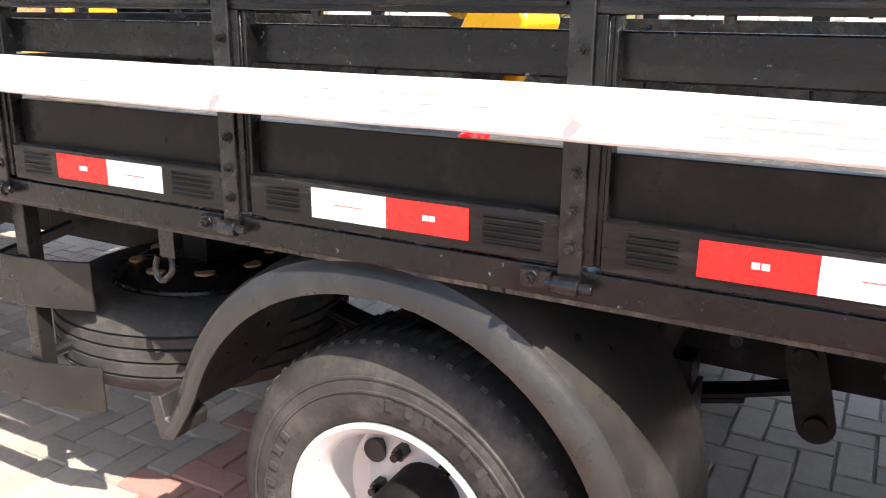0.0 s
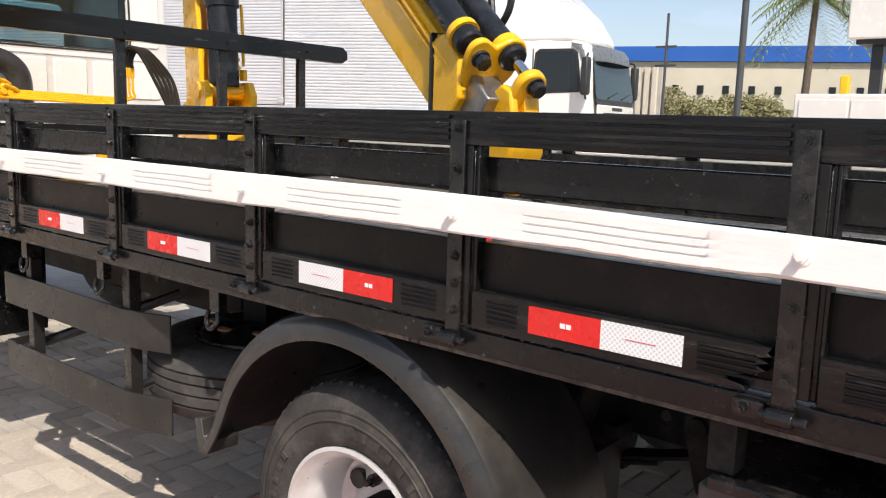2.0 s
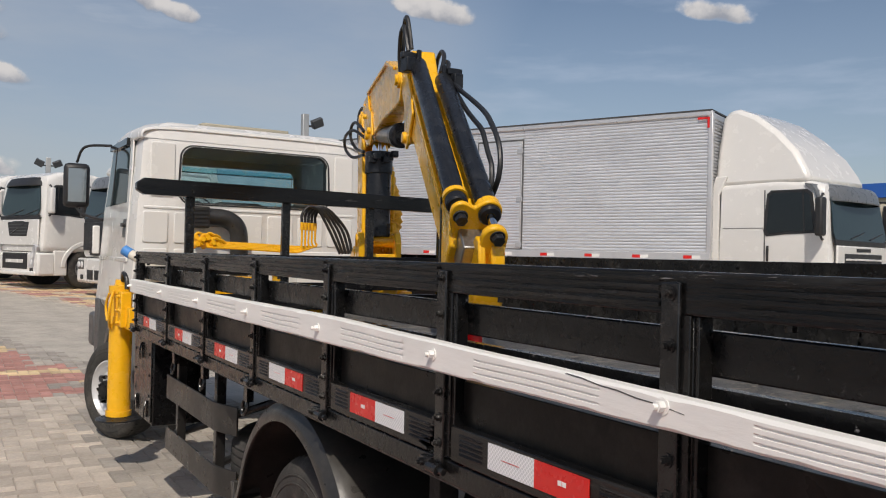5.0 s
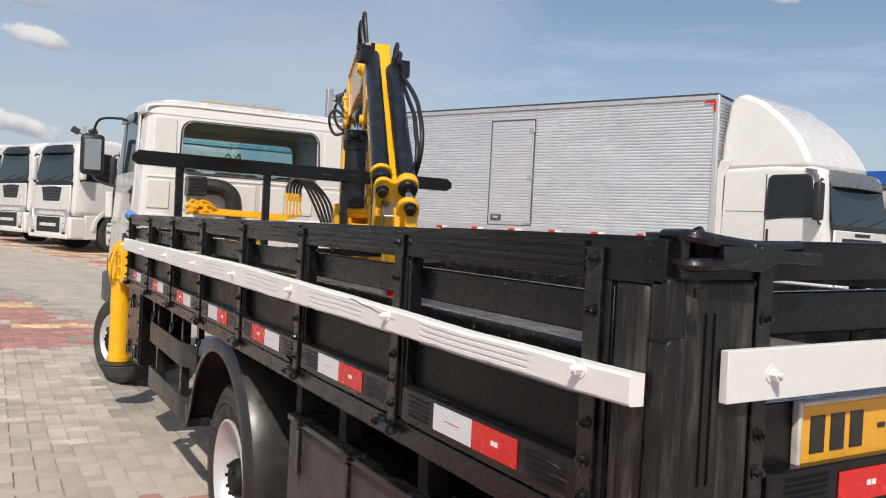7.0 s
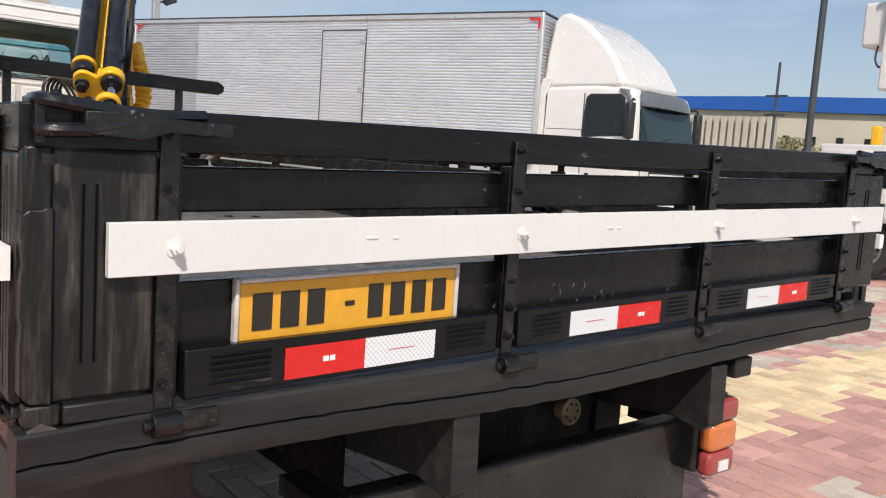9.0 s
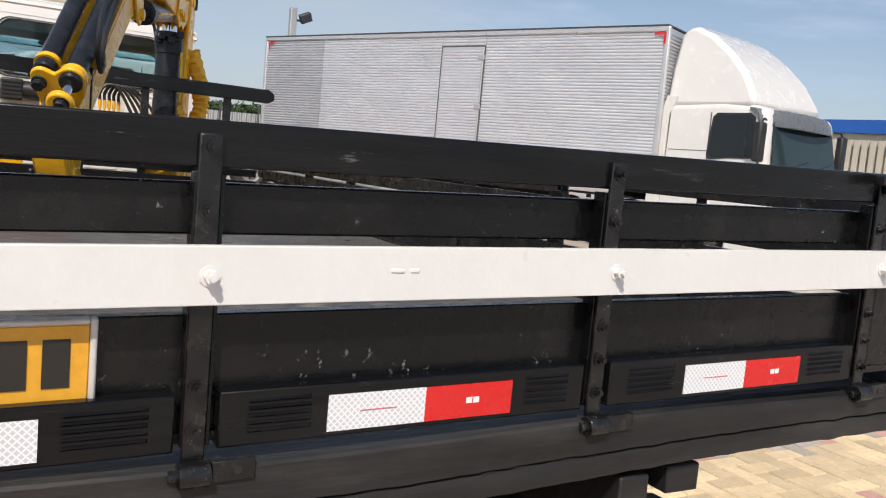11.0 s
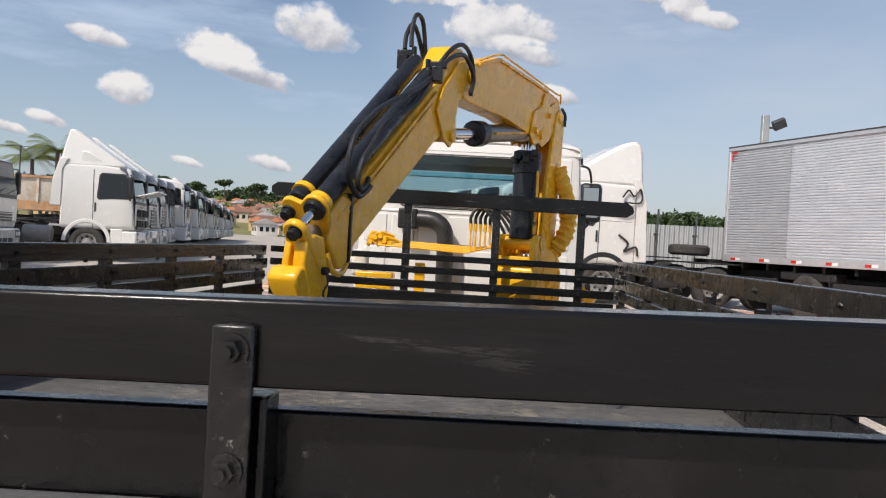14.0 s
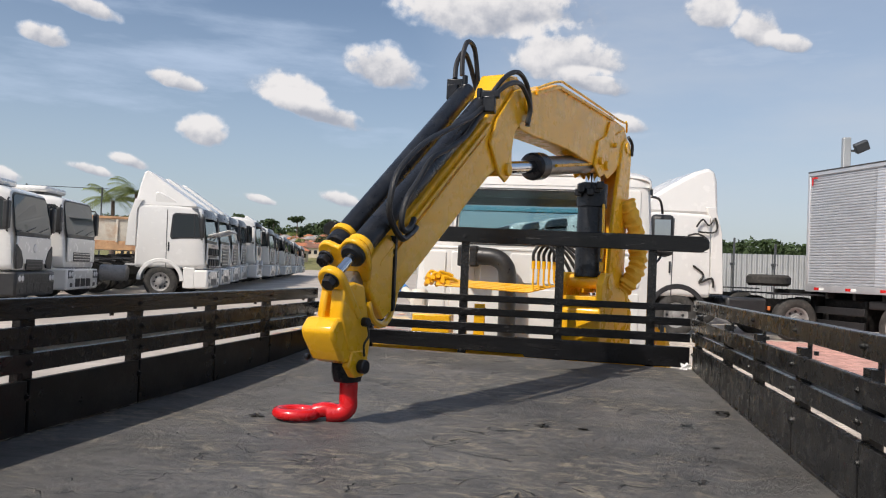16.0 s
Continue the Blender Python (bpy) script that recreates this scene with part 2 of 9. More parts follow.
def retro_film():
    """White retroreflective film with its grey diamond lattice."""
    m = bpy.data.materials.new("white_reflective_film")
    m.use_nodes = True
    t = m.node_tree
    b = t.nodes["Principled BSDF"]
    b.inputs["Roughness"].default_value = 0.25
    tc = t.nodes.new("ShaderNodeTexCoord")
    mp = t.nodes.new("ShaderNodeMapping")
    t.links.new(tc.outputs["UV"], mp.inputs["Vector"])
    fac = []
    for ang in (45, -45):
        w = t.nodes.new("ShaderNodeTexWave")
        w.wave_type, w.bands_direction, w.wave_profile = "BANDS", "X", "SIN"
        w.inputs["Scale"].default_value = 48.0
        r = t.nodes.new("ShaderNodeVectorRotate")
        r.rotation_type = "Z_AXIS"
        r.inputs["Angle"].default_value = radians(ang)
        t.links.new(mp.outputs[0], r.inputs["Vector"])
        t.links.new(r.outputs[0], w.inputs["Vector"])
        s = t.nodes.new("ShaderNodeMapRange")
        s.inputs["From Min"].default_value, s.inputs["From Max"].default_value = 0.72, 0.9
        t.links.new(w.outputs["Fac"], s.inputs["Value"])
        fac.append(s.outputs[0])
    x = t.nodes.new("ShaderNodeMath")
    x.operation = "MAXIMUM"
    t.links.new(fac[0], x.inputs[0])
    t.links.new(fac[1], x.inputs[1])
    mx = t.nodes.new("ShaderNodeMix")
    mx.data_type = "RGBA"
    mx.inputs["A"].default_value = (0.56, 0.58, 0.60, 1)
    mx.inputs["B"].default_value = (0.80, 0.81, 0.82, 1)
    t.links.new(x.outputs[0], mx.inputs["Factor"])
    t.links.new(mx.outputs["Result"], b.inputs["Base Color"])
    return m


RETRO = retro_film()


# ---------------------------------------------------------------- mesh tools
def mesh_of(name, bm, material, smooth=35):
    bmesh.ops.recalc_face_normals(bm, faces=bm.faces)
    lim = radians(smooth)
    for f in bm.faces:
        f.smooth = True
    for e in bm.edges:
        e.smooth = len(e.link_faces) == 2 and e.calc_face_angle(0) < lim
    me = bpy.data.meshes.new(name)
    bm.to_mesh(me)
    bm.free()
    if material:
        me.materials.append(material)
    return me


def hang(ob, parent):
    if parent is not None:
        ob.parent = parent
        top = parent
        ob.matrix_parent_inverse = parent.matrix_basis.inverted() if parent.type == "EMPTY" and parent.parent is None else Matrix()
    return ob


def part(name, bm, material, parent=None, label="", bev=0.0):
    """Links a bmesh, in world metres, as one mesh object under a thing or a part."""
    ob = new(name, mesh_of(name, bm, material))
    hang(ob, parent)
    if bev:
        mod = ob.modifiers.new("bevel", "BEVEL")
        mod.width, mod.segments, mod.limit_method, mod.angle_limit = bev, 2, "ANGLE", radians(40)
    if label:
        tagged(ob, label)
    return ob


def thing(name, at, label, category, group="", kind=""):
    e = new(name)
    e.empty_display_size = 0.2
    e.location = at
    e.matrix_basis = Matrix.Translation(at)
    return tagged(e, label, category, group, kind)


def bx(bm, x0, x1, y0, y1, z0, z1, m=None):
    vs = [bm.verts.new((x, y, z)) for x in (x0, x1) for y in (y0, y1) for z in (z0, z1)]
    for f in ((0, 1, 3, 2), (4, 6, 7, 5), (0, 4, 5, 1), (2, 3, 7, 6), (0, 2, 6, 4), (1, 5, 7, 3)):
        bm.faces.new([vs[i] for i in f])
    if m is not None:
        bmesh.ops.transform(bm, matrix=m, verts=vs)
    return vs


def box(x0, x1, y0, y1, z0, z1):
    bm = bmesh.new()
    bx(bm, x0, x1, y0, y1, z0, z1)
    return bm


def ring_basis(d):
    d = Vector(d).normalized()
    a = d.orthogonal().normalized() if abs(d.z) > 0.95 else d.cross(Vector((0, 0, 1))).normalized()
    return a, d.cross(a)


def cyl(bm, p0, p1, r0, r1=None, seg=16, caps=True):
    """A cylinder or cone between two points."""
    p0, p1 = Vector(p0), Vector(p1)
    r1 = r0 if r1 is None else r1
    a, b = ring_basis(p1 - p0)
    rings = []
    for p, r in ((p0, r0), (p1, r1)):
        rings.append([bm.verts.new(p + (a * math.cos(2 * math.pi * k / seg) + b * math.sin(2 * math.pi * k / seg)) * r) for k in range(seg)])
    for k in range(seg):
        j = (k + 1) % seg
        bm.faces.new((rings[0][k], rings[0][j], rings[1][j], rings[1][k]))
    if caps:
        bm.faces.new(rings[0][::-1])
        bm.faces.new(rings[1])
    return bm


def lathe(bm, origin, axis, profile, seg=32):
    """Turns (distance along the axis, radius) rows round an axis."""
    o, d = Vector(origin), Vector(axis).normalized()
    a, b = ring_basis(d)
    rings = []
    for h, r in profile:
        rings.append([bm.verts.new(o + d * h + (a * math.cos(2 * math.pi * k / seg) + b * math.sin(2 * math.pi * k / seg)) * r) for k in range(seg)])
    for r0, r1 in zip(rings, rings[1:]):
        for k in range(seg):
            j = (k + 1) % seg
            bm.faces.new((r0[k], r0[j], r1[j], r1[k]))
    return bm


def tube(bm, pts, r, seg=8, smooth_steps=6):
    """A hose or pipe through points, rounded between them."""
    P = [Vector(p) for p in pts]
    path = []
    for i in range(len(P) - 1):
        p0, p1, p2, p3 = P[max(0, i - 1)], P[i], P[i + 1], P[min(len(P) - 1, i + 2)]
        for k in range(smooth_steps):
            t = k / smooth_steps
            path.append(0.5 * ((2 * p1) + (p2 - p0) * t + (2 * p0 - 5 * p1 + 4 * p2 - p3) * t * t + (3 * p1 - p0 - 3 * p2 + p3) * t ** 3))
    path.append(P[-1])
    rings, a = [], None
    for i, p in enumerate(path):
        d = (path[min(i + 1, len(path) - 1)] - path[max(i - 1, 0)]).normalized()
        if a is None:
            a = d.orthogonal().normalized()
        a = (a - d * a.dot(d)).normalized()
        b = d.cross(a)
        rings.append([bm.verts.new(p + (a * math.cos(2 * math.pi * k / seg) + b * math.sin(2 * math.pi * k / seg)) * r) for k in range(seg)])
    for r0, r1 in zip(rings, rings[1:]):
        for k in range(seg):
            j = (k + 1) % seg
            bm.faces.new((r0[k], r0[j], r1[j], r1[k]))
    bm.faces.new(rings[0][::-1])
    bm.faces.new(rings[-1])
    return bm


def slab(bm, outline, place, v0, v1):
    """A plate: a closed outline of (a, b) pushed from v0 to v1; place(a, v, b) gives the world point."""
    lo = [bm.verts.new(place(a, v0, b)) for a, b in outline]
    hi = [bm.verts.new(place(a, v1, b)) for a, b in outline]
    n = len(outline)
    for k in range(n):
        j = (k + 1) % n
        bm.faces.new((lo[k], lo[j], hi[j], hi[k]))
    bm.faces.new(lo[::-1])
    bm.faces.new(hi)
    return bm


def hexbolt(bm, p, d, r=0.009, h=0.008):
    """A bolt head with its washer and stub on a face at p that looks along d."""
    p, d = Vector(p), Vector(d).normalized()
    cyl(bm, p, p + d * 0.002, r * 1.5, seg=12)
    cyl(bm, p + d * 0.002, p + d * (0.002 + h), r, seg=6)
    cyl(bm, p + d * (0.002 + h), p + d * (0.002 + h * 1.7), r * 0.55, seg=8)
    return bm

# ---------------------------------------------------------------- the flatbed truck: bed and gates
BED_F, BED_R, BED_L, BED_T = -4.84, 0.0, 0.0, 2.29   # front, rear, left and right faces of the bed
FLOOR = 0.965
truck = thing("flatbed_truck", (-3.6, 1.145, GROUND), "white cab flatbed truck with a black stake-sided wooden bed", "truck")



def floor_z(x, y):
    """Height of the bed's floor, which bows up towards the headboard, more so on the left."""
    f = max(0.0, (-x - 2.6) / 2.24)
    return FLOOR + (0.058 - 0.014 * y) * f ** 1.6


bm = bmesh.new()
rows = []
for k in range(25):
    x = BED_F + 0.02 + (BED_R - 0.05 - BED_F) * k / 24
    ring = [(BED_L + 0.035 + (BED_T - BED_L - 0.005) * q / 6) for q in range(7)]
    rows.append([bm.verts.new((x, y, floor_z(x, y))) for y in ring] + [bm.verts.new((x, y, 0.90)) for y in reversed(ring)])
for r0, r1 in zip(rows, rows[1:]):
    for k in range(14):
        j = (k + 1) % 14
        bm.faces.new((r0[k], r0[j], r1[j], r1[k]))
bm.faces.new(rows[0])
bm.faces.new(rows[-1])
bed = part("bed_floor", bm, None, truck, "worn dark grey plank bed floor")


def bed_material():
    """Grey-black painted plywood: split veneer along y, dark cracks, worn pale patches, dust."""
    m = mat("bed_boards", (0.112, 0.107, 0.102), 0.5, var=0.42, scale=2.4, fine=30, bump=0.0, stretch=(1, 0.7, 1),
            dirt=(0.105, 0.098, 0.088), dirt_amount=0.6, dirt_scale=2.2)
    t = m.node_tree
    N, Lk = t.nodes, t.links
    b = N["Principled BSDF"]
    tc = N.new("ShaderNodeTexCoord")

    def node(kind, sock, stretch, **vals):
        mp = N.new("ShaderNodeMapping")
        mp.inputs["Scale"].default_value = stretch
        wob = N.new("ShaderNodeTexNoise")
        wob.inputs["Scale"].default_value = 5.0
        wob.inputs["Detail"].default_value = 4.0
        add = N.new("ShaderNodeVectorMath")
        add.operation = "MULTIPLY_ADD"
        Lk.new(tc.outputs["Object"], wob.inputs["Vector"])
        Lk.new(wob.outputs["Color"], add.inputs[0])
        add.inputs[1].default_value = (0.22, 0.30, 0.0)
        Lk.new(tc.outputs["Object"], add.inputs[2])
        Lk.new(add.outputs[0], mp.inputs["Vector"])
        n = N.new(kind)
        Lk.new(mp.outputs[0], n.inputs["Vector"])
        for k, v in vals.items():
            n.inputs[k].default_value = v
        return n, n.outputs[sock]

    def ramp(src, a, c, lo, hi):
        r = N.new("ShaderNodeMapRange")
        r.inputs["From Min"].default_value, r.inputs["From Max"].default_value = a, c
        r.inputs["To Min"].default_value, r.inputs["To Max"].default_value = lo, hi
        Lk.new(src, r.inputs["Value"])
        return r.outputs[0]

    def mul(a, c):
        x = N.new("ShaderNodeMath")
        x.operation = "MULTIPLY"
        Lk.new(a, x.inputs[0])
        Lk.new(c, x.inputs[1])
        return x.outputs[0]

    def blend(fac, a, col):
        mx = N.new("ShaderNodeMix")
        mx.data_type = "RGBA"
        Lk.new(fac, mx.inputs["Factor"])
        Lk.new(a, mx.inputs["A"])
        mx.inputs["B"].default_value = (*col, 1)
        return mx.outputs["Result"]

    v1, d1 = node("ShaderNodeTexVoronoi", "Distance", (15.0, 7.0, 1.0), Scale=1.0, Randomness=1.0)
    v1.feature = "DISTANCE_TO_EDGE"
    _, here = node("ShaderNodeTexNoise", "Fac", (2.4, 1.5, 1.0), Scale=1.6, Detail=6.0)
    _, fibre = node("ShaderNodeTexNoise", "Fac", (26.0, 13.0, 1.0), Scale=1.0, Detail=9.0, Roughness=0.78)
    _, spot = node("ShaderNodeTexNoise", "Fac", (7.0, 4.0, 1.0), Scale=1.3, Detail=5.0)
    crack = mul(ramp(d1, 0.006, 0.030, 1.0, 0.0), mul(ramp(here, 0.40, 0.48, 0.0, 1.0), ramp(spot, 0.545, 0.60, 0.0, 1.0)))
    pale = mul(ramp(fibre, 0.50, 0.62, 0.0, 0.95), ramp(here, 0.46, 0.60, 0.12, 1.0))
    src = b.inputs["Base Color"].links[0].from_socket
    out = blend(pale, src, (0.34, 0.295, 0.215))
    out = blend(ramp(fibre, 0.36, 0.46, 0.6, 0.0), out, (0.032, 0.031, 0.030))
    out = blend(crack, out, (0.008, 0.0075, 0.007))
    Lk.new(out, b.inputs["Base Color"])
    bp = N.new("ShaderNodeBump")
    bp.inputs["Strength"].default_value = 1.0
    bp.inputs["Distance"].default_value = 0.022
    sm = N.new("ShaderNodeMath")
    sm.operation = "SUBTRACT"
    Lk.new(fibre, sm.inputs[0])
    Lk.new(crack, sm.inputs[1])
    Lk.new(sm.outputs[0], bp.inputs["Height"])
    Lk.new(bp.outputs[0], b.inputs["Normal"])
    return m


BEDMAT = bed_material()
bed.data.materials.append(BEDMAT)


def gate(name, M, length, posts, order, outward, wood, parent, label, ridges=True, hinge=True, worn=-1, slim=0.0, slat=None, top_up=0.0, start=0.0, shift=-0.008, drop=0.0, strap=0.0):
    """A slatted side gate. M(u, v, z) gives the world point: u along the gate, v out of it, z up. order: for each bay, which half of the
    reflective strip is red."""
    out = Vector(outward)

    def ub(u0, u1, v0, v1, z0, z1):
        bm = bmesh.new()
        vs = [bm.verts.new(M(u, v, z)) for u in (u0, u1) for v in (v0, v1) for z in (z0, z1)]
        for f in ((0, 1, 3, 2), (4, 6, 7, 5), (0, 4, 5, 1), (2, 3, 7, 6), (0, 2, 6, 4), (1, 5, 7, 3)):
            bm.faces.new([vs[i] for i in f])
        return bm

    g = part(name, ub(start, length, -0.034, -0.022, 0.972, 0.985), STEELBLK, parent, label)
    # top rail with shallow grooves between the posts
    bm = ub(start, length, -0.045, -0.004, 1.306 + top_up + slim * 0.5, 1.368 + top_up)
    part("top_rail", bm, wood, g, "black grooved wooden rail", bev=0.003)
    for a, c in zip(posts, posts[1:]):
        if a < -0.05 or c > length or not ridges:
            continue
        for k in range(4):
            z = 1.316 + top_up + k * 0.0125
            part("ridge", ub(a + 0.06 if k else a + 0.1, c - 0.04, -0.005, 0.002, z, z + 0.0065), wood, g)
    # second slat, behind the posts
    part("slat", ub(start, length, -0.055, -0.034, 1.222 + slim * 0.6, 1.286 + slim * 0.6), slat or BLACK, g, bev=0.003)
    # bays
    for i, (a, c) in enumerate(zip(posts, posts[1:])):
        a0, c0 = max(a + 0.026, 0), min(c - 0.026, length)
        part("panel", ub(a0 - 0.02, c0 + 0.02, -0.050, -0.028, 0.972, 1.132 if slim else 1.128), BLACK if slim else (slat or PANEL), g, "black painted board", bev=0.002)
        board = ub(a0, c0, -0.028, 0.0, 0.968, 1.040)
        if worn == i:   # the rotten, splintered end of one board
            board = bmesh.new()
            jag = [(c0 - 0.012, 1.040), (c0 - 0.020, 1.030), (c0 - 0.010, 1.027), (c0 - 0.030, 1.021), (c0 - 0.016, 1.016), (c0 - 0.034, 1.010), (c0 - 0.018, 1.004), (c0 - 0.030, 0.998), (c0 - 0.060, 0.990), (c0 - 0.075, 0.982), (c0 - 0.050, 0.976), (c0 - 0.045, 0.968)]
            slab(board, [(a0, 0.968), (a0, 1.040)] + jag, lambda p_, v_, q_: M(p_, v_, q_), -0.028, 0.0)
        lo = part("lower_board", board, wood, g, "grooved black wooden board", bev=0.003)
        mid = (a + c) / 2 + shift
        # grooves: raised fluting at both ends of the lower board
        for s0, s1 in ((a0 + 0.035, mid - 0.165), (mid + 0.165, c0 - 0.03)):
            if s1 - s0 < 0.04:
                continue
            for k in range(5):
                bm = bmesh.new()
                z = 0.985 + k * 0.0095
                vs = [bm.verts.new(M(u, v, zz)) for u, v, zz in ((s0, 0.0, z), (s1, 0.0, z), (s1, 0.0, z + 0.006), (s0, 0.0, z + 0.006), (s0 + 0.004, 0.0035, z + 0.003), (s1 - 0.004, 0.0035, z + 0.003))]
                for f in ((0, 1, 5, 4), (3, 4, 5, 2), (0, 4, 3), (1, 2, 5)):
                    bm.faces.new([vs[q] for q in f])
                part("fluting", bm, wood, lo)
        if i < len(order) and order[i] in "rw":
            first_red = order[i] == "r"
            for k, (u0, u1) in enumerate(((mid - 0.143, mid), (mid, mid + 0.143))):
                is_red = first_red == (k == 0)
                bm = ub(u0, u1, 0.0005, 0.0022, 0.984 - drop, 1.033 - drop)
                uv = bm.loops.layers.uv.new("uv")
                for f in bm.faces:
                    for lp in f.loops:
                        w = lp.vert.co
                        lp[uv].uv = ((w.x + w.y), w.z)
                part("reflective_strip", bm, RED if is_red else RETRO, lo, "red reflective strip" if is_red else "white reflective strip with diamond pattern")
                bm = bmesh.new()
                if is_red:
                    cu = (u0 + u1) / 2 + 0.005
                    for du0, du1, z0, z1 in ((-0.0110, -0.0010, 1.005 - drop, 1.0135 - drop), (0.0010, 0.0105, 1.005 - drop, 1.0135 - drop)):
                        tmp = ub(cu + du0, cu + du1, 0.0024, 0.003, z0, z1)
                        me = bpy.data.meshes.new("m")
                        tmp.to_mesh(me)
                        tmp.free()
                        bm.from_mesh(me)
                        bpy.data.meshes.remove(me)
                    part("maker_mark", bm, WHITEINK, lo)
                else:
                    part("print_line", ub((u0 + u1) / 2 - 0.026, (u0 + u1) / 2 + 0.028, 0.0024, 0.003, 1.0085 - drop, 1.0098 - drop), REDINK, lo)
    # posts
    for p in posts:
        if p < 0 or p > length + 0.01:
            continue
        bm = bmesh.new()
        w_ = 0.030 - slim
        pl_ = p - 0.030 + slim + strap * 0.5
        prof = ((pl_, -0.034), (pl_, -0.006), (pl_ + 0.006, -0.006), (pl_ + 0.006, -0.003), (p + 0.016 - slim, -0.003), (p + 0.016 - slim, -0.010), (p + w_ - 0.006, -0.010), (p + w_ - 0.006, -0.006), (p + w_, -0.006), (p + w_, -0.034))
        lo_ = [bm.verts.new(M(u, v, 0.972)) for u, v in prof]
        hi_ = [bm.verts.new(M(u, v, 1.306)) for u, v in prof]
        for k in range(len(prof)):
            j = (k + 1) % len(prof)
            bm.faces.new((lo_[k], lo_[j], hi_[j], hi_[k]))
        bm.faces.new(lo_)
        bm.faces.new(hi_)
        po = part("post", bm, BLACK, g, "black steel channel post", bev=0.002)
        part("strap", ub(p - 0.021 + slim * 0.3 + strap, p + 0.014 - slim * 0.3 + strap, -0.003, 0.004, 0.952, 1.352), STEELBLK, po, bev=0.002)
        for z in (1.336, 1.262, 1.100, 1.048, 0.996):
            part("bolt", hexbolt(bmesh.new(), M(p - 0.003 + strap, 0.004, z), out, 0.0075, 0.007), STEELBLK, po)
        if not slim:
            # ends of the bolts on the inner face, and studs under the top rail
            for z, v in ((1.336 + top_up, -0.045), (1.254, -0.055), (1.178, -0.055), (1.08, -0.050)):
                part("nut", hexbolt(bmesh.new(), M(p + 0.006, v, z), -out, 0.0075, 0.005), STEELBLK, po)
            bm = bmesh.new()
            cyl(bm, M(p + 0.16, -0.025, 1.308), M(p + 0.16, -0.025, 1.296), 0.008, seg=8)
            part("stud", bm, STEELBLK, po)
        if hinge:
            bm = bmesh.new()
            lathe_o = Vector(M(p + strap - 0.022, 0.012, 0.944))
            ax = Vector(M(p + strap + 0.016, 0.012, 0.944)) - lathe_o
            tail = outward[0] > 0
            cyl(bm, lathe_o, lathe_o + ax, 0.0165 if tail else 0.0125, seg=14)
            cyl(bm, lathe_o - ax * 0.30, lathe_o + ax * (1.0 if tail else 1.5), 0.0075, seg=10)
            tmp = ub(p + strap + 0.018, p + strap + 0.072, 0.002, 0.015, 0.931, 0.958) if tail else ub(p + strap - 0.075, p + strap - 0.030, -0.004, 0.006, 0.932, 0.957)
            me = bpy.data.meshes.new("m")
            tmp.to_mesh(me)
            tmp.free()
            bm.from_mesh(me)
            bpy.data.meshes.remove(me)
            if not tail:
                hexbolt(bm, M(p + strap - 0.06, 0.006, 0.945), out, 0.009, 0.009)
            hi_ob = part("hinge", bm, STEELBLK, po, "black steel hinge and pin", bev=0.0015)
            if tail:
                # solid black plug, drawn for the shade inside the hole
                part("pin_hole", cyl(bmesh.new(), M(p + 0.050, 0.008, 0.945), M(p + 0.050, 0.0158, 0.945), 0.0055, seg=10), INK, hi_ob)
    return g


SIDE_POSTS = [0.20, 0.926, 1.580, 2.210, 2.828, 3.44, 4.071, 4.714]
left_gate = gate("side_gate", lambda u, v, z: (BED_F + u, BED_L - v, z), 4.83, SIDE_POSTS, "rrrwrww", (0, -1, 0), BLACKX, truck, "black slatted drop side with reflective strips", worn=4, start=0.145, strap=-0.013)
# the right side is pushed outwards and stands a little higher than the left
RIGHT_POSTS = [0.05] + [p_ + 0.05 for p_ in SIDE_POSTS[1:]]


def right_side(u, v, z):
    return (BED_F + u, BED_T + 0.040 + 0.009 * u + v, z - 0.001)


right_gate = gate("side_gate", right_side, 4.83, RIGHT_POSTS, "rrrwrww", (0, 1, 0), BLEACHED, truck, "dusty black slatted drop side", slat=BLEACHED, top_up=0.024)
bm = bmesh.new()
slab(bm, [(0.02, FLOOR - 0.008), (4.78, FLOOR - 0.008), (4.78, 0.976), (0.02, 0.976)], lambda a, v, b: right_side(a, v, b), -0.056, -0.030)
part("kick_board", bm, BLEACHED, truck, "low black board along the bed's edge", bev=0.003)
SHEAR = 0.024
REAR_POSTS = [0.185, 0.825, 1.438, 2.09]
rear_gate = gate("tail_gate", lambda u, v, z: (BED_R + v, u, z + SHEAR * u), 2.22, REAR_POSTS, "rww", (1, 0, 0), BLACKY, truck, "black slatted tailgate with white bar and yellow plate", ridges=False, slim=0.012, shift=0.004, drop=0.008)


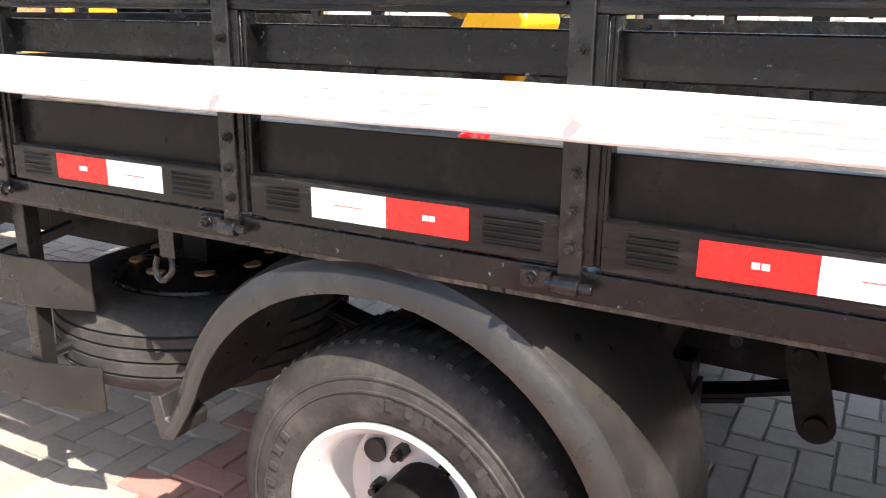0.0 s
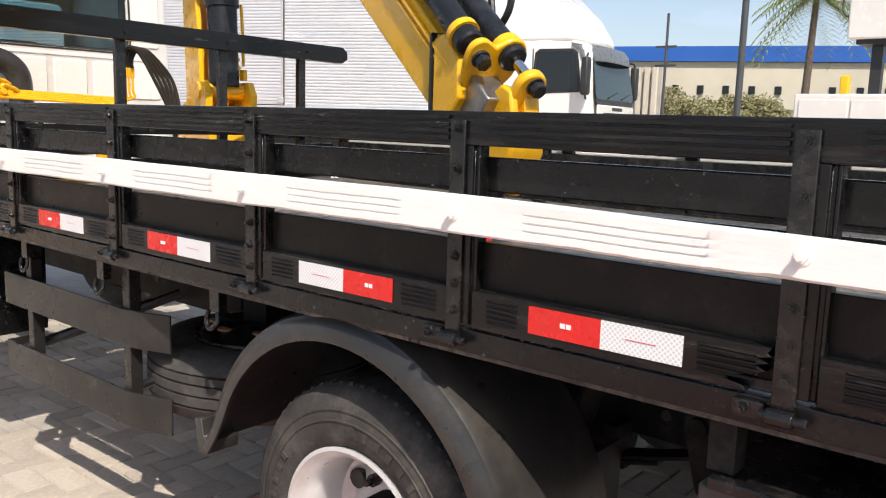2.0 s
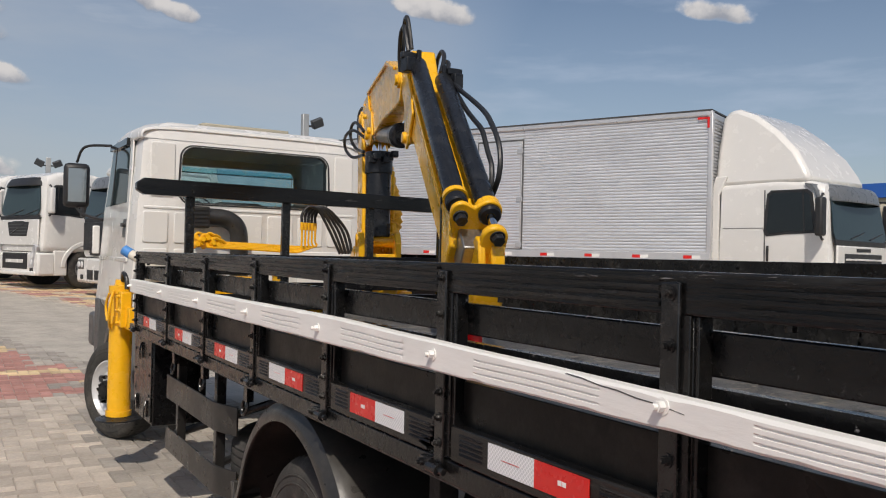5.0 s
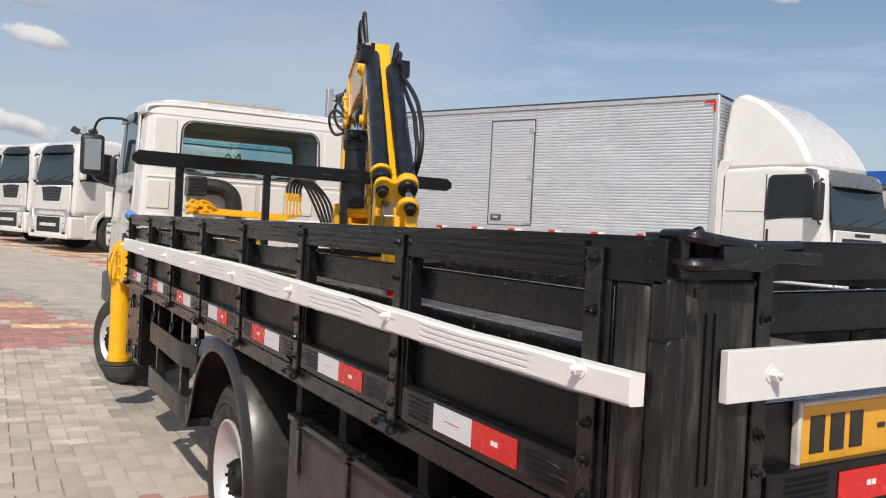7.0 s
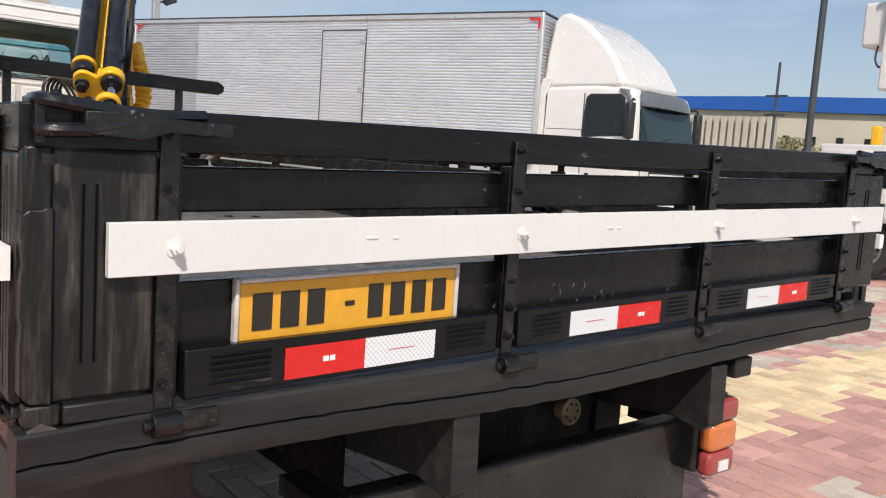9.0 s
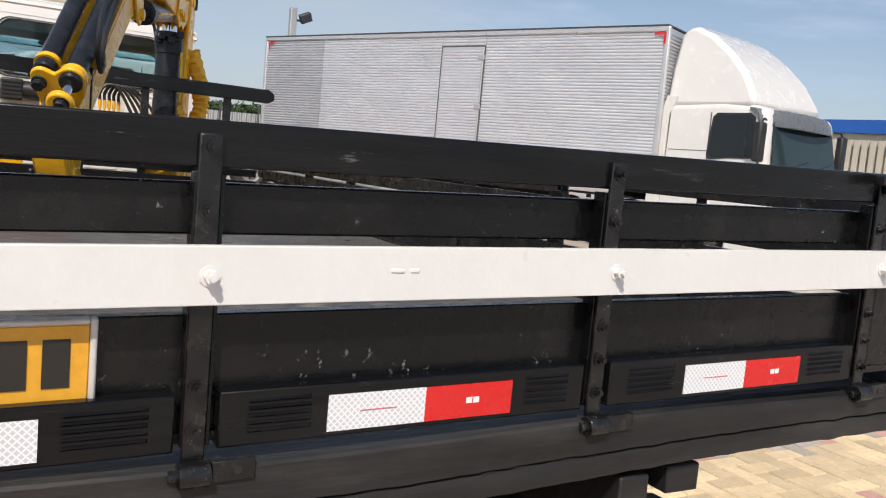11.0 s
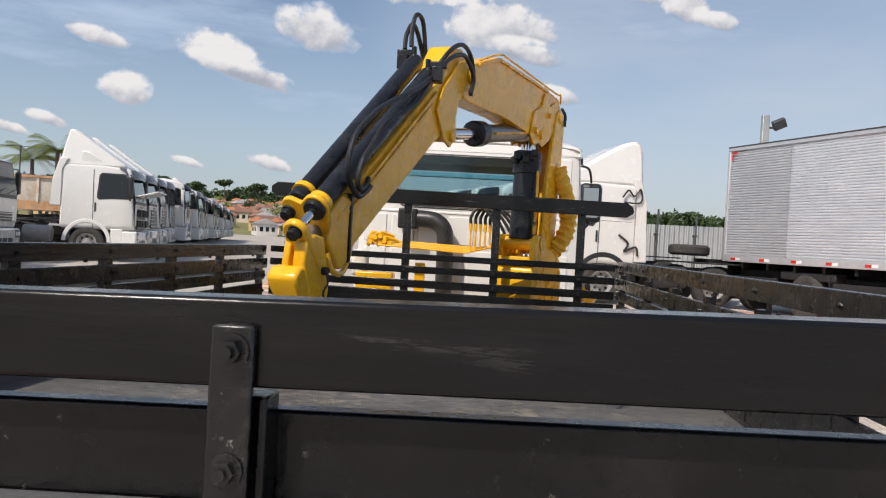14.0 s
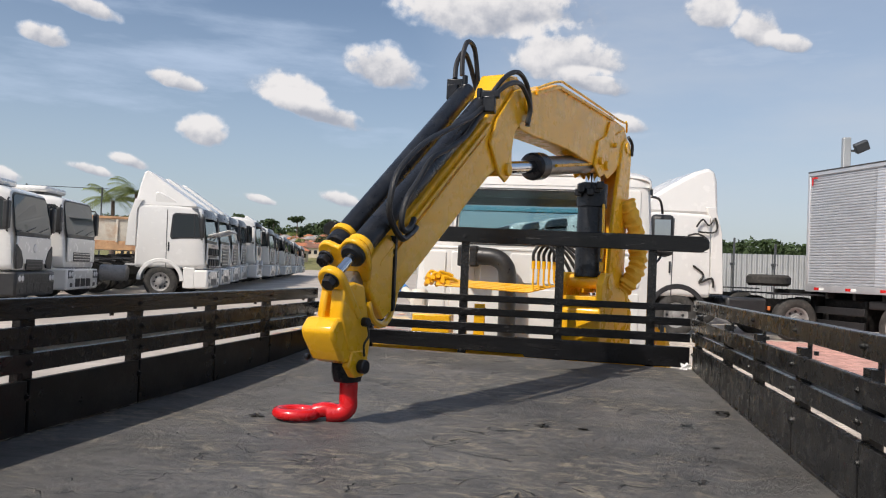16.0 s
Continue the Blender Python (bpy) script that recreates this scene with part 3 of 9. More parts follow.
def bar(name, M, u0, u1, posts, material, parent, label, grooves, v0=0.004, z0=1.146, z1=1.217, outward=(0, -1, 0)):
    """The white rail bolted across the posts. The wooden one has routed grooves between the posts and chipped edges."""
    d = 0.026 if grooves else 0.014
    spans = [(a + 0.15, c - 0.13) for a, c in zip(posts, posts[1:]) if a > -0.2] if grooves else []
    stops = {u0 + (u1 - u0) * k / 200 for k in range(201)} if grooves else {u0, u1}
    for a, c in spans:
        stops |= {a, a + 0.012, c - 0.012, c}
    bm = bmesh.new()
    rows = []
    for u in sorted(stops):
        wob = grooves * (0.0008 * math.sin(u * 5.3) + 0.0006 * math.sin(u * 17.0))
        chip = grooves * max(0.0, noise.noise(Vector((u * 16.0, 3.1, 0)))) * (0.005 if u > 3.0 else 0.002)
        chip2 = grooves * max(0.0, noise.noise(Vector((u * 13.0, 9.4, 0)))) * 0.004
        fall = grooves * min(max((u - 2.9) / 1.5, 0.0), 1.0)
        lo, hi = z0 + wob + 0.002 * fall, z1 + 0.6 * wob - 0.026 * fall
        deep = 0.0
        for a, c in spans:
            deep = max(deep, min(max(min((u - a), (c - u)) / 0.012, 0.0), 1.0) * 0.0030)
        prof = [(v0, lo), (v0 + d - 0.004 - chip * 0.6, lo + chip * 0.2), (v0 + d, lo + 0.004 + chip)]
        for zg in (1.164 - 0.006 * fall, 1.178 - 0.010 * fall, 1.192 - 0.014 * fall):
            prof += [(v0 + d, zg + wob), (v0 + d - deep, zg + 0.0010 + wob), (v0 + d - deep, zg + 0.0034 + wob), (v0 + d, zg + 0.0045 + wob)]
        prof += [(v0 + d, hi - 0.004 - chip2), (v0 + d - 0.004 - chip2 * 0.6, hi), (v0, hi)]
        if not grooves:
            prof = [(v0, lo), (v0 + d, lo), (v0 + d, hi), (v0, hi)]
        rows.append([bm.verts.new(M(u, v, z)) for v, z in prof])
    n = len(rows[0])
    for r0, r1 in zip(rows, rows[1:]):
        for k in range(n):
            j = (k + 1) % n
            bm.faces.new((r0[k], r0[j], r1[j], r1[k]))
    bm.faces.new(rows[0])
    bm.faces.new(rows[-1])
    bmesh.ops.dissolve_degenerate(bm, dist=1e-6, edges=bm.edges[:])
    rail = part(name, bm, material, parent, label, bev=0.0 if grooves else 0.0012)
    for p in posts:
        if u0 < p < u1:
            part("bolt", hexbolt(bmesh.new(), M(p, v0 + d, (z0 + z1) / 2), outward, 0.0085, 0.011), material, rail, "white painted bolt")
    bm = bmesh.new()
    vs = [bm.verts.new(M(u, v, z)) for u in (u0 + 0.02, u1 - 0.02) for v in ((-0.055, -0.0345) if grooves else (v0 - 0.018, v0 - 0.0005)) for z in (z0 + 0.008, z1 - 0.010)]
    for f in ((0, 1, 3, 2), (4, 6, 7, 5), (0, 4, 5, 1), (2, 3, 7, 6), (0, 2, 6, 4), (1, 5, 7, 3)):
        bm.faces.new([vs[i] for i in f])
    part("backing", bm, BLACK if outward[1] < 1 else BLEACHED, rail, "black backing slat")
    return rail


bar("white_rail", lambda u, v, z: (BED_F + u, BED_L - v, z), 0.17, 4.815, SIDE_POSTS, WHITEWOOD, left_gate, "white painted wooden rub rail", True)
white_left = bpy.data.objects["white_rail"]
# split in the wood: a thin dark crack
CRACK = [(3.86, 1.1985), (3.90, 1.196), (3.94, 1.191), (3.98, 1.189), (4.02, 1.184), (4.06, 1.182), (4.11, 1.176)]
bm = bmesh.new()
up_, dn_ = [], []
for k, (u, z) in enumerate(CRACK):
    h = 0.0012 * math.sin(math.pi * (k + 0.4) / len(CRACK)) + 0.0003
    up_.append((u, z + h))
    dn_.append((u, z - h * 0.6))
slab(bm, up_ + dn_[::-1], lambda a, v, b: (BED_F + a, BED_L - v, b), 0.027, 0.0304)
part("crack", bm, GREYPLASTIC, white_left, "dark split along the wood")
bar("white_rail", right_side, 0.02, 4.81, RIGHT_POSTS, WHITEWOOD, right_gate, "white painted wooden rub rail", True, outward=(0, 1, 0))
bar("white_rail", lambda u, v, z: (BED_R + v, u, z + SHEAR * u), 0.10, 2.27, REAR_POSTS, WHITEBOARD, rear_gate, "flat white painted bar", False, outward=(1, 0, 0), z0=1.151, z1=1.222)

rear_bar = bpy.data.objects["white_rail.002"]
for y, z, w in ((1.068, 1.191, 0.010), (1.093, 1.191, 0.007), (0.50, 1.190, 0.012), (0.545, 1.189, 0.006)):
    part("paint_run", box(0.016, 0.0195, y - w, y + w, z + SHEAR * y - 0.003, z + SHEAR * y + 0.003), WHITEBOARD, rear_bar, "thick drip of white paint", bev=0.0025)

# corner boards at the tail, with upright grooves
for y0, y1, name in ((0.003, 0.168, "left"), (2.105, 2.287, "right")):
    zt = SHEAR * (y0 + y1) / 2
    cb = part("corner_board", box(-0.032, 0.0, y0 + (0.034 if name == "left" else 0.0), y1, 0.99 + zt, 1.3145 + zt), BLACKZ if name == "left" else BLACK, truck, "thick worn black corner board", bev=0.006)
    if name == "left":
        # sheet strap folded round the corner, its edge knocked and torn, over the bare end of the timber
        edge = [(y0 + 0.036, 1.238 + zt), (y0 + 0.028, 1.2395 + zt), (y0 + 0.020, 1.2365 + zt), (y0 + 0.008, 1.237 + zt)]
        for k in range(19):
            z = 1.230 - 0.225 * k / 18
            edge.append((y0 - 0.001 + 0.003 * math.exp(-((z - 1.17) / 0.010) ** 2) + 0.002 * math.exp(-((z - 1.09) / 0.012) ** 2) + 0.0015 * noise.noise(Vector((z * 90, 0, 0))), z + zt))
        edge += [(y0 + 0.010, 0.992 + zt), (y0 + 0.036, 0.990 + zt)]
        bm = bmesh.new()
        slab(bm, edge, lambda a, v, b: (v, a, b), -0.030, 0.0035)
        part("corner_strap", bm, BLACKZ, cb, "dented black corner strap with chipped edges", bev=0.0025)
        part("timber_end", box(-0.032, -0.001, y0 + 0.001, y0 + 0.035, 1.230 + zt, 1.3145 + zt), BLACKZ, cb, "worn bare timber", bev=0.004)
        part("lower_plank", box(-0.03, 0.003, y0 + 0.050, y1 + 0.002, 0.9605 + zt, 0.986 + zt), DUSTY, cb, "cracked black plank", bev=0.003)
        part("plank_end", box(-0.03, 0.001, y0 + 0.004, y0 + 0.048, 0.960 + zt, 0.989 + zt), BLACKZ, cb, "worn plank end", bev=0.004)
        bm = bmesh.new()
        slab(bm, [(y0 + 0.008, 0.957 + zt), (y0 + 0.044, 0.957 + zt), (y0 + 0.034, 0.962 + zt), (y0 + 0.024, 0.967 + zt), (y0 + 0.014, 0.962 + zt)], lambda a, v, b: (v, a, b), -0.01, 0.0045)
        part("splinter", bm, WOODBARE, cb, "chewed bare wood at the corner")
    # upright grooves: thin black strips stand in for the shade in them
    bm = bmesh.new()
    for k in range(2):
        y = (y0 + y1) / 2 - 0.012 + 0.016 * k
        bx(bm, -0.001, 0.0012, y - 0.0017, y + 0.0017, 1.04 + zt, 1.27 + zt)
    part("fluting", bm, GROOVESHADE, cb)
for sy, yy in ((-1, BED_L), (1, BED_T)):
    w0, w1 = (yy - 0.002, yy + 0.03) if sy < 0 else (yy - 0.03, yy + 0.002)
    cb = part("corner_board", box(-0.095, -0.033, w0, w1, 0.985, 1.306), BLACKZ, truck, "thick worn black corner board", bev=0.006)
    bm = bmesh.new()
    for k in range(3):
        x = -0.082 + 0.018 * k
        o = yy + sy * 0.003
        bx(bm, x, x + 0.009, min(o, yy), max(o, yy) if sy > 0 else yy, 1.0, 1.29)
    part("fluting", bm, BLACKZ, cb, bev=0.0015)

# over-centre latches at the top corners of the tailgate
for y, s in ((0.02, 1), (2.27, -1)):
    zt = SHEAR * y
    la = part("corner_latch", box(-0.06, 0.012, y - 0.006, y + 0.006, 1.318 + zt, 1.376 + zt), STEELBLK, truck, "black steel toggle latch with handle", bev=0.002)
    bm = bmesh.new()
    tube(bm, [(-0.03, y, 1.372 + zt), (0.018, y + s * 0.005, 1.372 + zt), (0.024, y + s * 0.06, 1.366 + zt), (0.024, y + s * 0.13, 1.362 + zt), (0.020, y + s * 0.20, 1.366 + zt)], 0.009)
    tube(bm, [(-0.03, y, 1.338 + zt), (0.018, y + s * 0.005, 1.336 + zt), (0.026, y + s * 0.06, 1.340 + zt), (0.026, y + s * 0.10, 1.350 + zt)], 0.009)
    part("link", bm, STEELBLK, la)
    bm = bmesh.new()
    slab(bm, [(0.045, 1.334), (0.115, 1.330), (0.15, 1.342), (0.235, 1.341), (0.235, 1.358), (0.16, 1.360), (0.12, 1.366), (0.045, 1.362)],
         lambda a, v, b: (v, y + s * a, b + zt), 0.014, 0.034)
    part("handle", bm, STEELBLK, la, "long flat black handle", bev=0.002)
    bm = bmesh.new()
    for q in range(5):
        c0 = Vector((0.0 + 0.004 * q, y + s * 0.012, 1.372 + zt + 0.006 * q - 0.003 * q * q * 0.5))
        tube(bm, [c0, c0 + Vector((0.008, 0.004, 0.006)), c0 + Vector((0.012, 0.0, -0.004)), c0 + Vector((0.002, -0.004, -0.003))], 0.0025, 6, 3)
    part("chain", bm, STEELBLK, la, "short black chain")

# number plate, its characters as plain bars
pl = part("number_plate", box(-0.027, -0.017, 0.297, 0.703, 1.042, 1.132), PLATEY, rear_gate, "worn yellow plate with black characters in a pale frame", bev=0.002)
bm = bmesh.new()
for a in ((0.289, 0.297, 1.034, 1.140), (0.703, 0.711, 1.034, 1.140), (0.297, 0.703, 1.034, 1.042), (0.297, 0.703, 1.132, 1.140)):
    bx(bm, -0.028, -0.013, *a)
part("plate_frame", bm, PLATEEDGE, pl, "pale worn frame", bev=0.003)
for k, (y, w) in enumerate(((0.318, 0.040), (0.364, 0.040), (0.410, 0.038), (0.478, 0.022), (0.522, 0.036), (0.566, 0.036), (0.610, 0.036), (0.654, 0.036))):
    h0, h1 = (1.084, 1.092) if k == 3 else (1.060, 1.116)
    part("plate_bar", box(-0.0168, -0.0155, y, y + w * 0.8, h0, h1), INK, pl)

for o_ in (pl, *pl.children):
    for v in o_.data.vertices:
        v.co.z += 0.028 * (v.co.y - 0.30)

# sill round the bed
part("side_sill", box(BED_F, BED_R - 0.045, BED_L + 0.004, BED_L + 0.045, 0.918, 0.964), BLACK, truck, "black steel edge channel", bev=0.003)
part("side_sill", box(BED_F, BED_R - 0.045, BED_T - 0.045, BED_T - 0.004, 0.918, 0.964), BLACK, truck, "black steel edge channel", bev=0.003)
bm = bmesh.new()
rows = []
for k in range(161):
    y = BED_L - 0.002 + (BED_T - BED_L + 0.004) * k / 160
    dz = SHEAR * y * 0.7 + 0.004 * math.sin(y * 5)
    bot = 0.868 + 0.008 * math.sin(y * 3.1 + 1) + 0.003 * noise.noise(Vector((y * 22, 1, 0)))
    rough_ = max(0.0, 1 - abs(y - 1.32) / 0.20)
    seam = 0.004 + 0.003 * noise.noise(Vector((y * 9, 3, 1)))
    g1 = 0.012 * rough_ * max(0.0, 0.4 + noise.noise(Vector((y * 34, 4, 0)))) + 0.003 * max(0.0, noise.noise(Vector((y * 19, 7, 0))))
    g2 = 0.010 * rough_ * max(0.0, 0.4 + noise.noise(Vector((y * 41, 9, 0)))) + 0.002 * max(0.0, noise.noise(Vector((y * 27, 2, 0))))
    rows.append([bm.verts.new(p) for p in ((-0.045, y, bot + dz), (0.006, y, bot + dz), (0.010, y, bot + 0.012 + dz), (0.010 - g2, y, bot + 0.032 + dz), (0.009 - g2, y, bot + 0.036 + dz), (0.004 - seam, y, bot + 0.038 + dz), (0.010 - g1, y, bot + 0.041 + dz), (0.010 - g1, y, bot + 0.050 + dz),
                                           (0.010, y, bot + 0.064 + dz), (0.010, y, 0.954 + dz), (0.006, y, 0.958 + dz), (-0.045, y, 0.958 + dz))])
for r0, r1 in zip(rows, rows[1:]):
    for k in range(12):
        j = (k + 1) % 12
        bm.faces.new((r0[k], r0[j], r1[j], r1[k]))
bm.faces.new(rows[0])
bm.faces.new(rows[-1])
part("rear_sill", bm, DUSTY, truck, "chipped black wooden rear sill")
part("front_sill", box(BED_F, BED_F + 0.06, BED_L + 0.05, BED_T - 0.05, 0.875, 0.925), BLACK, truck, bev=0.003)

# cross bearers and chassis rails
for k in range(9):
    x = -4.62 + 0.53 * k
    part("cross_bearer", box(x, x + 0.06, BED_L + 0.22, BED_T - 0.22, 0.838, 0.898), UNDER, truck, bev=0.003)
for y in (0.70, 1.52):
    bm = bmesh.new()
    slab(bm, [(0, 0.57), (0.065, 0.57), (0.065, 0.58), (0.010, 0.58), (0.010, 0.80), (0.065, 0.80), (0.065, 0.81), (0, 0.81)], lambda a, v, b: (v, y + a, b), -7.5, -0.35)
    ch = part("chassis_rail", bm, UNDER, truck, "grimy black chassis rail with rows of holes")
    for k in range(40):
        x = -4.4 + 0.097 * k + 0.02 * math.sin(k * 2.1)
        z = 0.62 + 0.14 * (0.5 + 0.5 * math.sin(k * 1.9))
        part("rail_bolt", cyl(bmesh.new(), (x, y - 0.004, z), (x, y + 0.002, z), 0.011 + 0.004 * math.sin(k), seg=10), GRILLE, ch)
    part("timber_packing", box(-4.8, -0.3, y - 0.005, y + 0.07, 0.812, 0.836), BLACKX, truck)


# ---------------------------------------------------------------- wheels
def wheel(name, cx, cy, cz, side, parent, r=0.374, width=0.215, rim_r=0.224, dish=0.10, hub=0.0, label="silver steel wheel", holes=6, lugs=True):
    """A wheel whose outer face looks along y by side. dish: how deep the disc sits in the rim; hub: how far the hub stands out of it."""
    o = Vector((cx, cy, cz))
    ax = (0, side, 0)
    bm = bmesh.new()
    w = width
    lathe(bm, o, ax, [(-0.010, rim_r - 0.004), (0.004, rim_r + 0.012), (0.010, rim_r + 0.035), (0.012, r * 0.80), (0.004, r * 0.90), (-0.010, r * 0.965), (-0.026, r * 0.992), (-0.05, r), (-w + 0.05, r), (-w + 0.02, r * 0.985), (-w, r * 0.9), (-w, rim_r), (-0.010, rim_r - 0.004)], 56)
    ty = part("tyre", bm, TYRE, parent, "worn black tyre")
    # shoulder lugs and sidewall lettering ribs
    bm = bmesh.new()
    n = 64
    for k in range(n):
        a = 2 * math.pi * k / n
        ca, sa = math.cos(a), math.sin(a)
        t = Vector((-sa, 0, ca))
        rd = Vector((ca, 0, sa))
        for (r0, r1, y0, y1, wd) in ((r * 0.955, r * 1.004, -0.012, -0.055, 0.0135), (r * 0.99, r * 1.006, -0.06, -w + 0.06, 0.015)):
            c = [o + rd * rr + t * tt * wd / 2 + Vector((0, side * yy, 0)) for rr, yy in ((r0, y0), (r1, y1 if r1 > r else y1), (r1, y0 - 0.012), (r0, y0)) for tt in (-1, 1)]
            p = [bm.verts.new(v) for v in (o + rd * r0 - t * wd / 2 + Vector((0, side * y0, 0)), o + rd * r0 + t * wd / 2 + Vector((0, side * y0, 0)),
                                           o + rd * r1 - t * wd / 2 + Vector((0, side * (y0 - 0.018), 0)), o + rd * r1 + t * wd / 2 + Vector((0, side * (y0 - 0.018), 0)),
                                           o + rd * r1 - t * wd / 2 + Vector((0, side * y1, 0)), o + rd * r1 + t * wd / 2 + Vector((0, side * y1, 0)),
                                           o + rd * (r * 0.97) - t * wd / 2 + Vector((0, side * y1, 0)), o + rd * (r * 0.97) + t * wd / 2 + Vector((0, side * y1, 0)))]
            for f in ((0, 1, 3, 2), (2, 3, 5, 4), (4, 5, 7, 6), (0, 2, 4, 6), (1, 7, 5, 3)):
                bm.faces.new([p[q] for q in f])
    part("tread", bm, TYRE, ty)
    bm = bmesh.new()
    lathe(bm, o, ax, [(0.012, r * 0.79), (0.0145, r * 0.785), (0.0145, r * 0.775), (0.011, r * 0.77)], 56)
    lathe(bm, o, ax, [(0.009, r * 0.86), (0.0118, r * 0.855), (0.0118, r * 0.845), (0.011, r * 0.84)], 56)
    part("sidewall_rib", bm, TYRE, ty)
    # raised marks on the sidewall, as plain bars
    for k in range(34):
        if 9 <= k <= 14 or 24 <= k <= 27:
            continue
        a = radians(20 + k * 8.5)
        c = o + Vector((math.cos(a), 0, math.sin(a))) * (r * 0.735) + Vector((0, side * 0.0125, 0))
        m = Matrix.Translation(c) @ Matrix.Rotation(-a + math.pi / 2, 4, "Y")
        bm = box(-0.007, 0.007, -0.0025, 0.0025, -0.011, 0.011)
        bmesh.ops.transform(bm, matrix=m, verts=bm.verts)
        part("sidewall_mark", bm, TYRE, ty)
    bm = bmesh.new()
    lathe(bm, o, ax, [(-0.012, rim_r - 0.002), (0.008, rim_r + 0.004), (0.010, rim_r - 0.006), (-0.004, rim_r - 0.016), (-0.02, rim_r - 0.030), (-dish + 0.02, rim_r - 0.045), (-dish, rim_r - 0.075),
                      (-dish + 0.012, rim_r - 0.10), (-dish + 0.014, 0.085), (-dish + 0.014, 0.0)], 48)
    ri = part("rim", bm, RIM, parent, label)
    # no openings are cut: dark discs give the shade inside the vent holes
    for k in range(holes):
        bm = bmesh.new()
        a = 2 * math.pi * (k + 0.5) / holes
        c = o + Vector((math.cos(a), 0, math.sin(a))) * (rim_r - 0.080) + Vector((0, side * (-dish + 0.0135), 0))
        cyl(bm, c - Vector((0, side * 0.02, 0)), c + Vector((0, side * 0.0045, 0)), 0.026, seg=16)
        part("vent_hole", bm, GRILLE, ri, "dark disc as the shade in a round hole")
    if lugs:
        for k in range(6):
            bm = bmesh.new()
            a = 2 * math.pi * k / 6
            c = o + Vector((math.cos(a), 0, math.sin(a))) * 0.108 + Vector((0, side * (-dish + 0.012), 0))
            cyl(bm, c, c + Vector((0, side * 0.028, 0)), 0.016, seg=6)
            cyl(bm, c + Vector((0, side * 0.028, 0)), c + Vector((0, side * 0.045, 0)), 0.009, seg=8)
            part("wheel_nut", bm, STEELBLK, ri)
    bm = bmesh.new()
    lathe(bm, o, ax, [(-dish + 0.01, 0.078), (-dish + hub + 0.03, 0.074), (-dish + hub + 0.045, 0.066), (-dish + hub + 0.05, 0.05), (-dish + hub + 0.052, 0.0)], 24)
    for k in range(8):
        a = 2 * math.pi * k / 8
        c = o + Vector((math.cos(a), 0, math.sin(a))) * 0.056 + Vector((0, side * (-dish + hub + 0.045), 0))
        cyl(bm, c, c + Vector((0, side * 0.012, 0)), 0.0075, seg=6)
    part("hub", bm, UNDER, ri, "black axle hub with bolts")
    return ty


RW = (-2.385, 0.088, GROUND + 0.374)
FW = (-6.76, 0.20, -0.085 + 0.378)


def axle_wheel(nm, x, y, z, side, **kw):
    e = new(nm)
    e.empty_display_size = 0.1
    e.parent = truck
    e.matrix_parent_inverse = truck.matrix_basis.inverted()
    tagged(e, "black tyre on a silver steel rim")
    wheel(nm, x, y, z, side, e, **kw)
    return e


axle_wheel("rear_wheel", RW[0], RW[1], RW[2], -1, dish=0.155, hub=0.10)
axle_wheel("rear_wheel", RW[0], RW[1] + 0.26, RW[2], 1, dish=0.02)
axle_wheel("rear_wheel", RW[0], BED_T - RW[1], RW[2], 1, dish=0.13, hub=0.10)
axle_wheel("rear_wheel", RW[0], BED_T - RW[1] - 0.26, RW[2], -1, dish=0.02)
# the front wheels are left turned
for y, sd in ((FW[1], -1), (BED_T - FW[1], 1)):
    fw_ = axle_wheel("front_wheel", FW[0], y, FW[2], sd, dish=0.02, hub=0.03)
    c = Vector((FW[0], y + (0.11 if sd < 0 else -0.11), FW[2]))
    fw_.matrix_parent_inverse = truck.matrix_basis.inverted() @ Matrix.Translation(c) @ Matrix.Rotation(radians(24), 4, "Z") @ Matrix.Translation(-c)
bm = bmesh.new()
cyl(bm, (RW[0], 0.32, RW[2]), (RW[0], 1.97, RW[2]), 0.06, seg=16)
lathe(bm, (RW[0] - 0.02, 1.145, RW[2]), (1, 0, 0), [(-0.18, 0.0), (-0.16, 0.1), (-0.08, 0.16), (0.08, 0.16), (0.18, 0.09), (0.2, 0.0)], 24)
part("rear_axle", bm, UNDER, truck)


# ---------------------------------------------------------------- mudguards, guards, boxes and underside
def mudguard(y_out, y_in, s):
    """A black plastic arch over the rear wheel: outer lip, crown and a skirt that runs down behind."""
    bm = bmesh.new()
    cx, cz = -2.378, 0.430
    rows = []
    n = 40
    for k in range(n + 1):
        deg = 176 - 196 * k / n
        a = radians(deg)
        r = 0.486 + 0.045 * (max(0.0, deg - 158) / 18) ** 2
        px, pz = cx + r * math.cos(a) * 1.02, cz + r * math.sin(a)
        nx, nz = math.cos(a), math.sin(a)
        prof = ((0.0, -0.060), (0.0, -0.052), (0.006, -0.028), (0.022, -0.016), (0.030, -0.004), (0.055, 0.004), (0.12, 0.010), (0.5, 0.012), (0.5, 0.004), (0.12, 0.002), (0.055, -0.005), (0.034, -0.014), (0.014, -0.036), (0.010, -0.060))
        rows.append([bm.verts.new((px + nx * q, y_out - s * d * abs(y_in - y_out) / 0.5, pz + nz * q)) for d, q in prof])
    for r0, r1 in zip(rows, rows[1:]):
        for k in range(len(rows[0])):
            j = (k + 1) % len(rows[0])
            bm.faces.new((r0[k], r0[j], r1[j], r1[k]))
    bm.faces.new(rows[0])
    bm.faces.new(rows[-1])
    g = part("mudguard", bm, PLASTIC, truck, "satin black plastic mudguard")
    return g


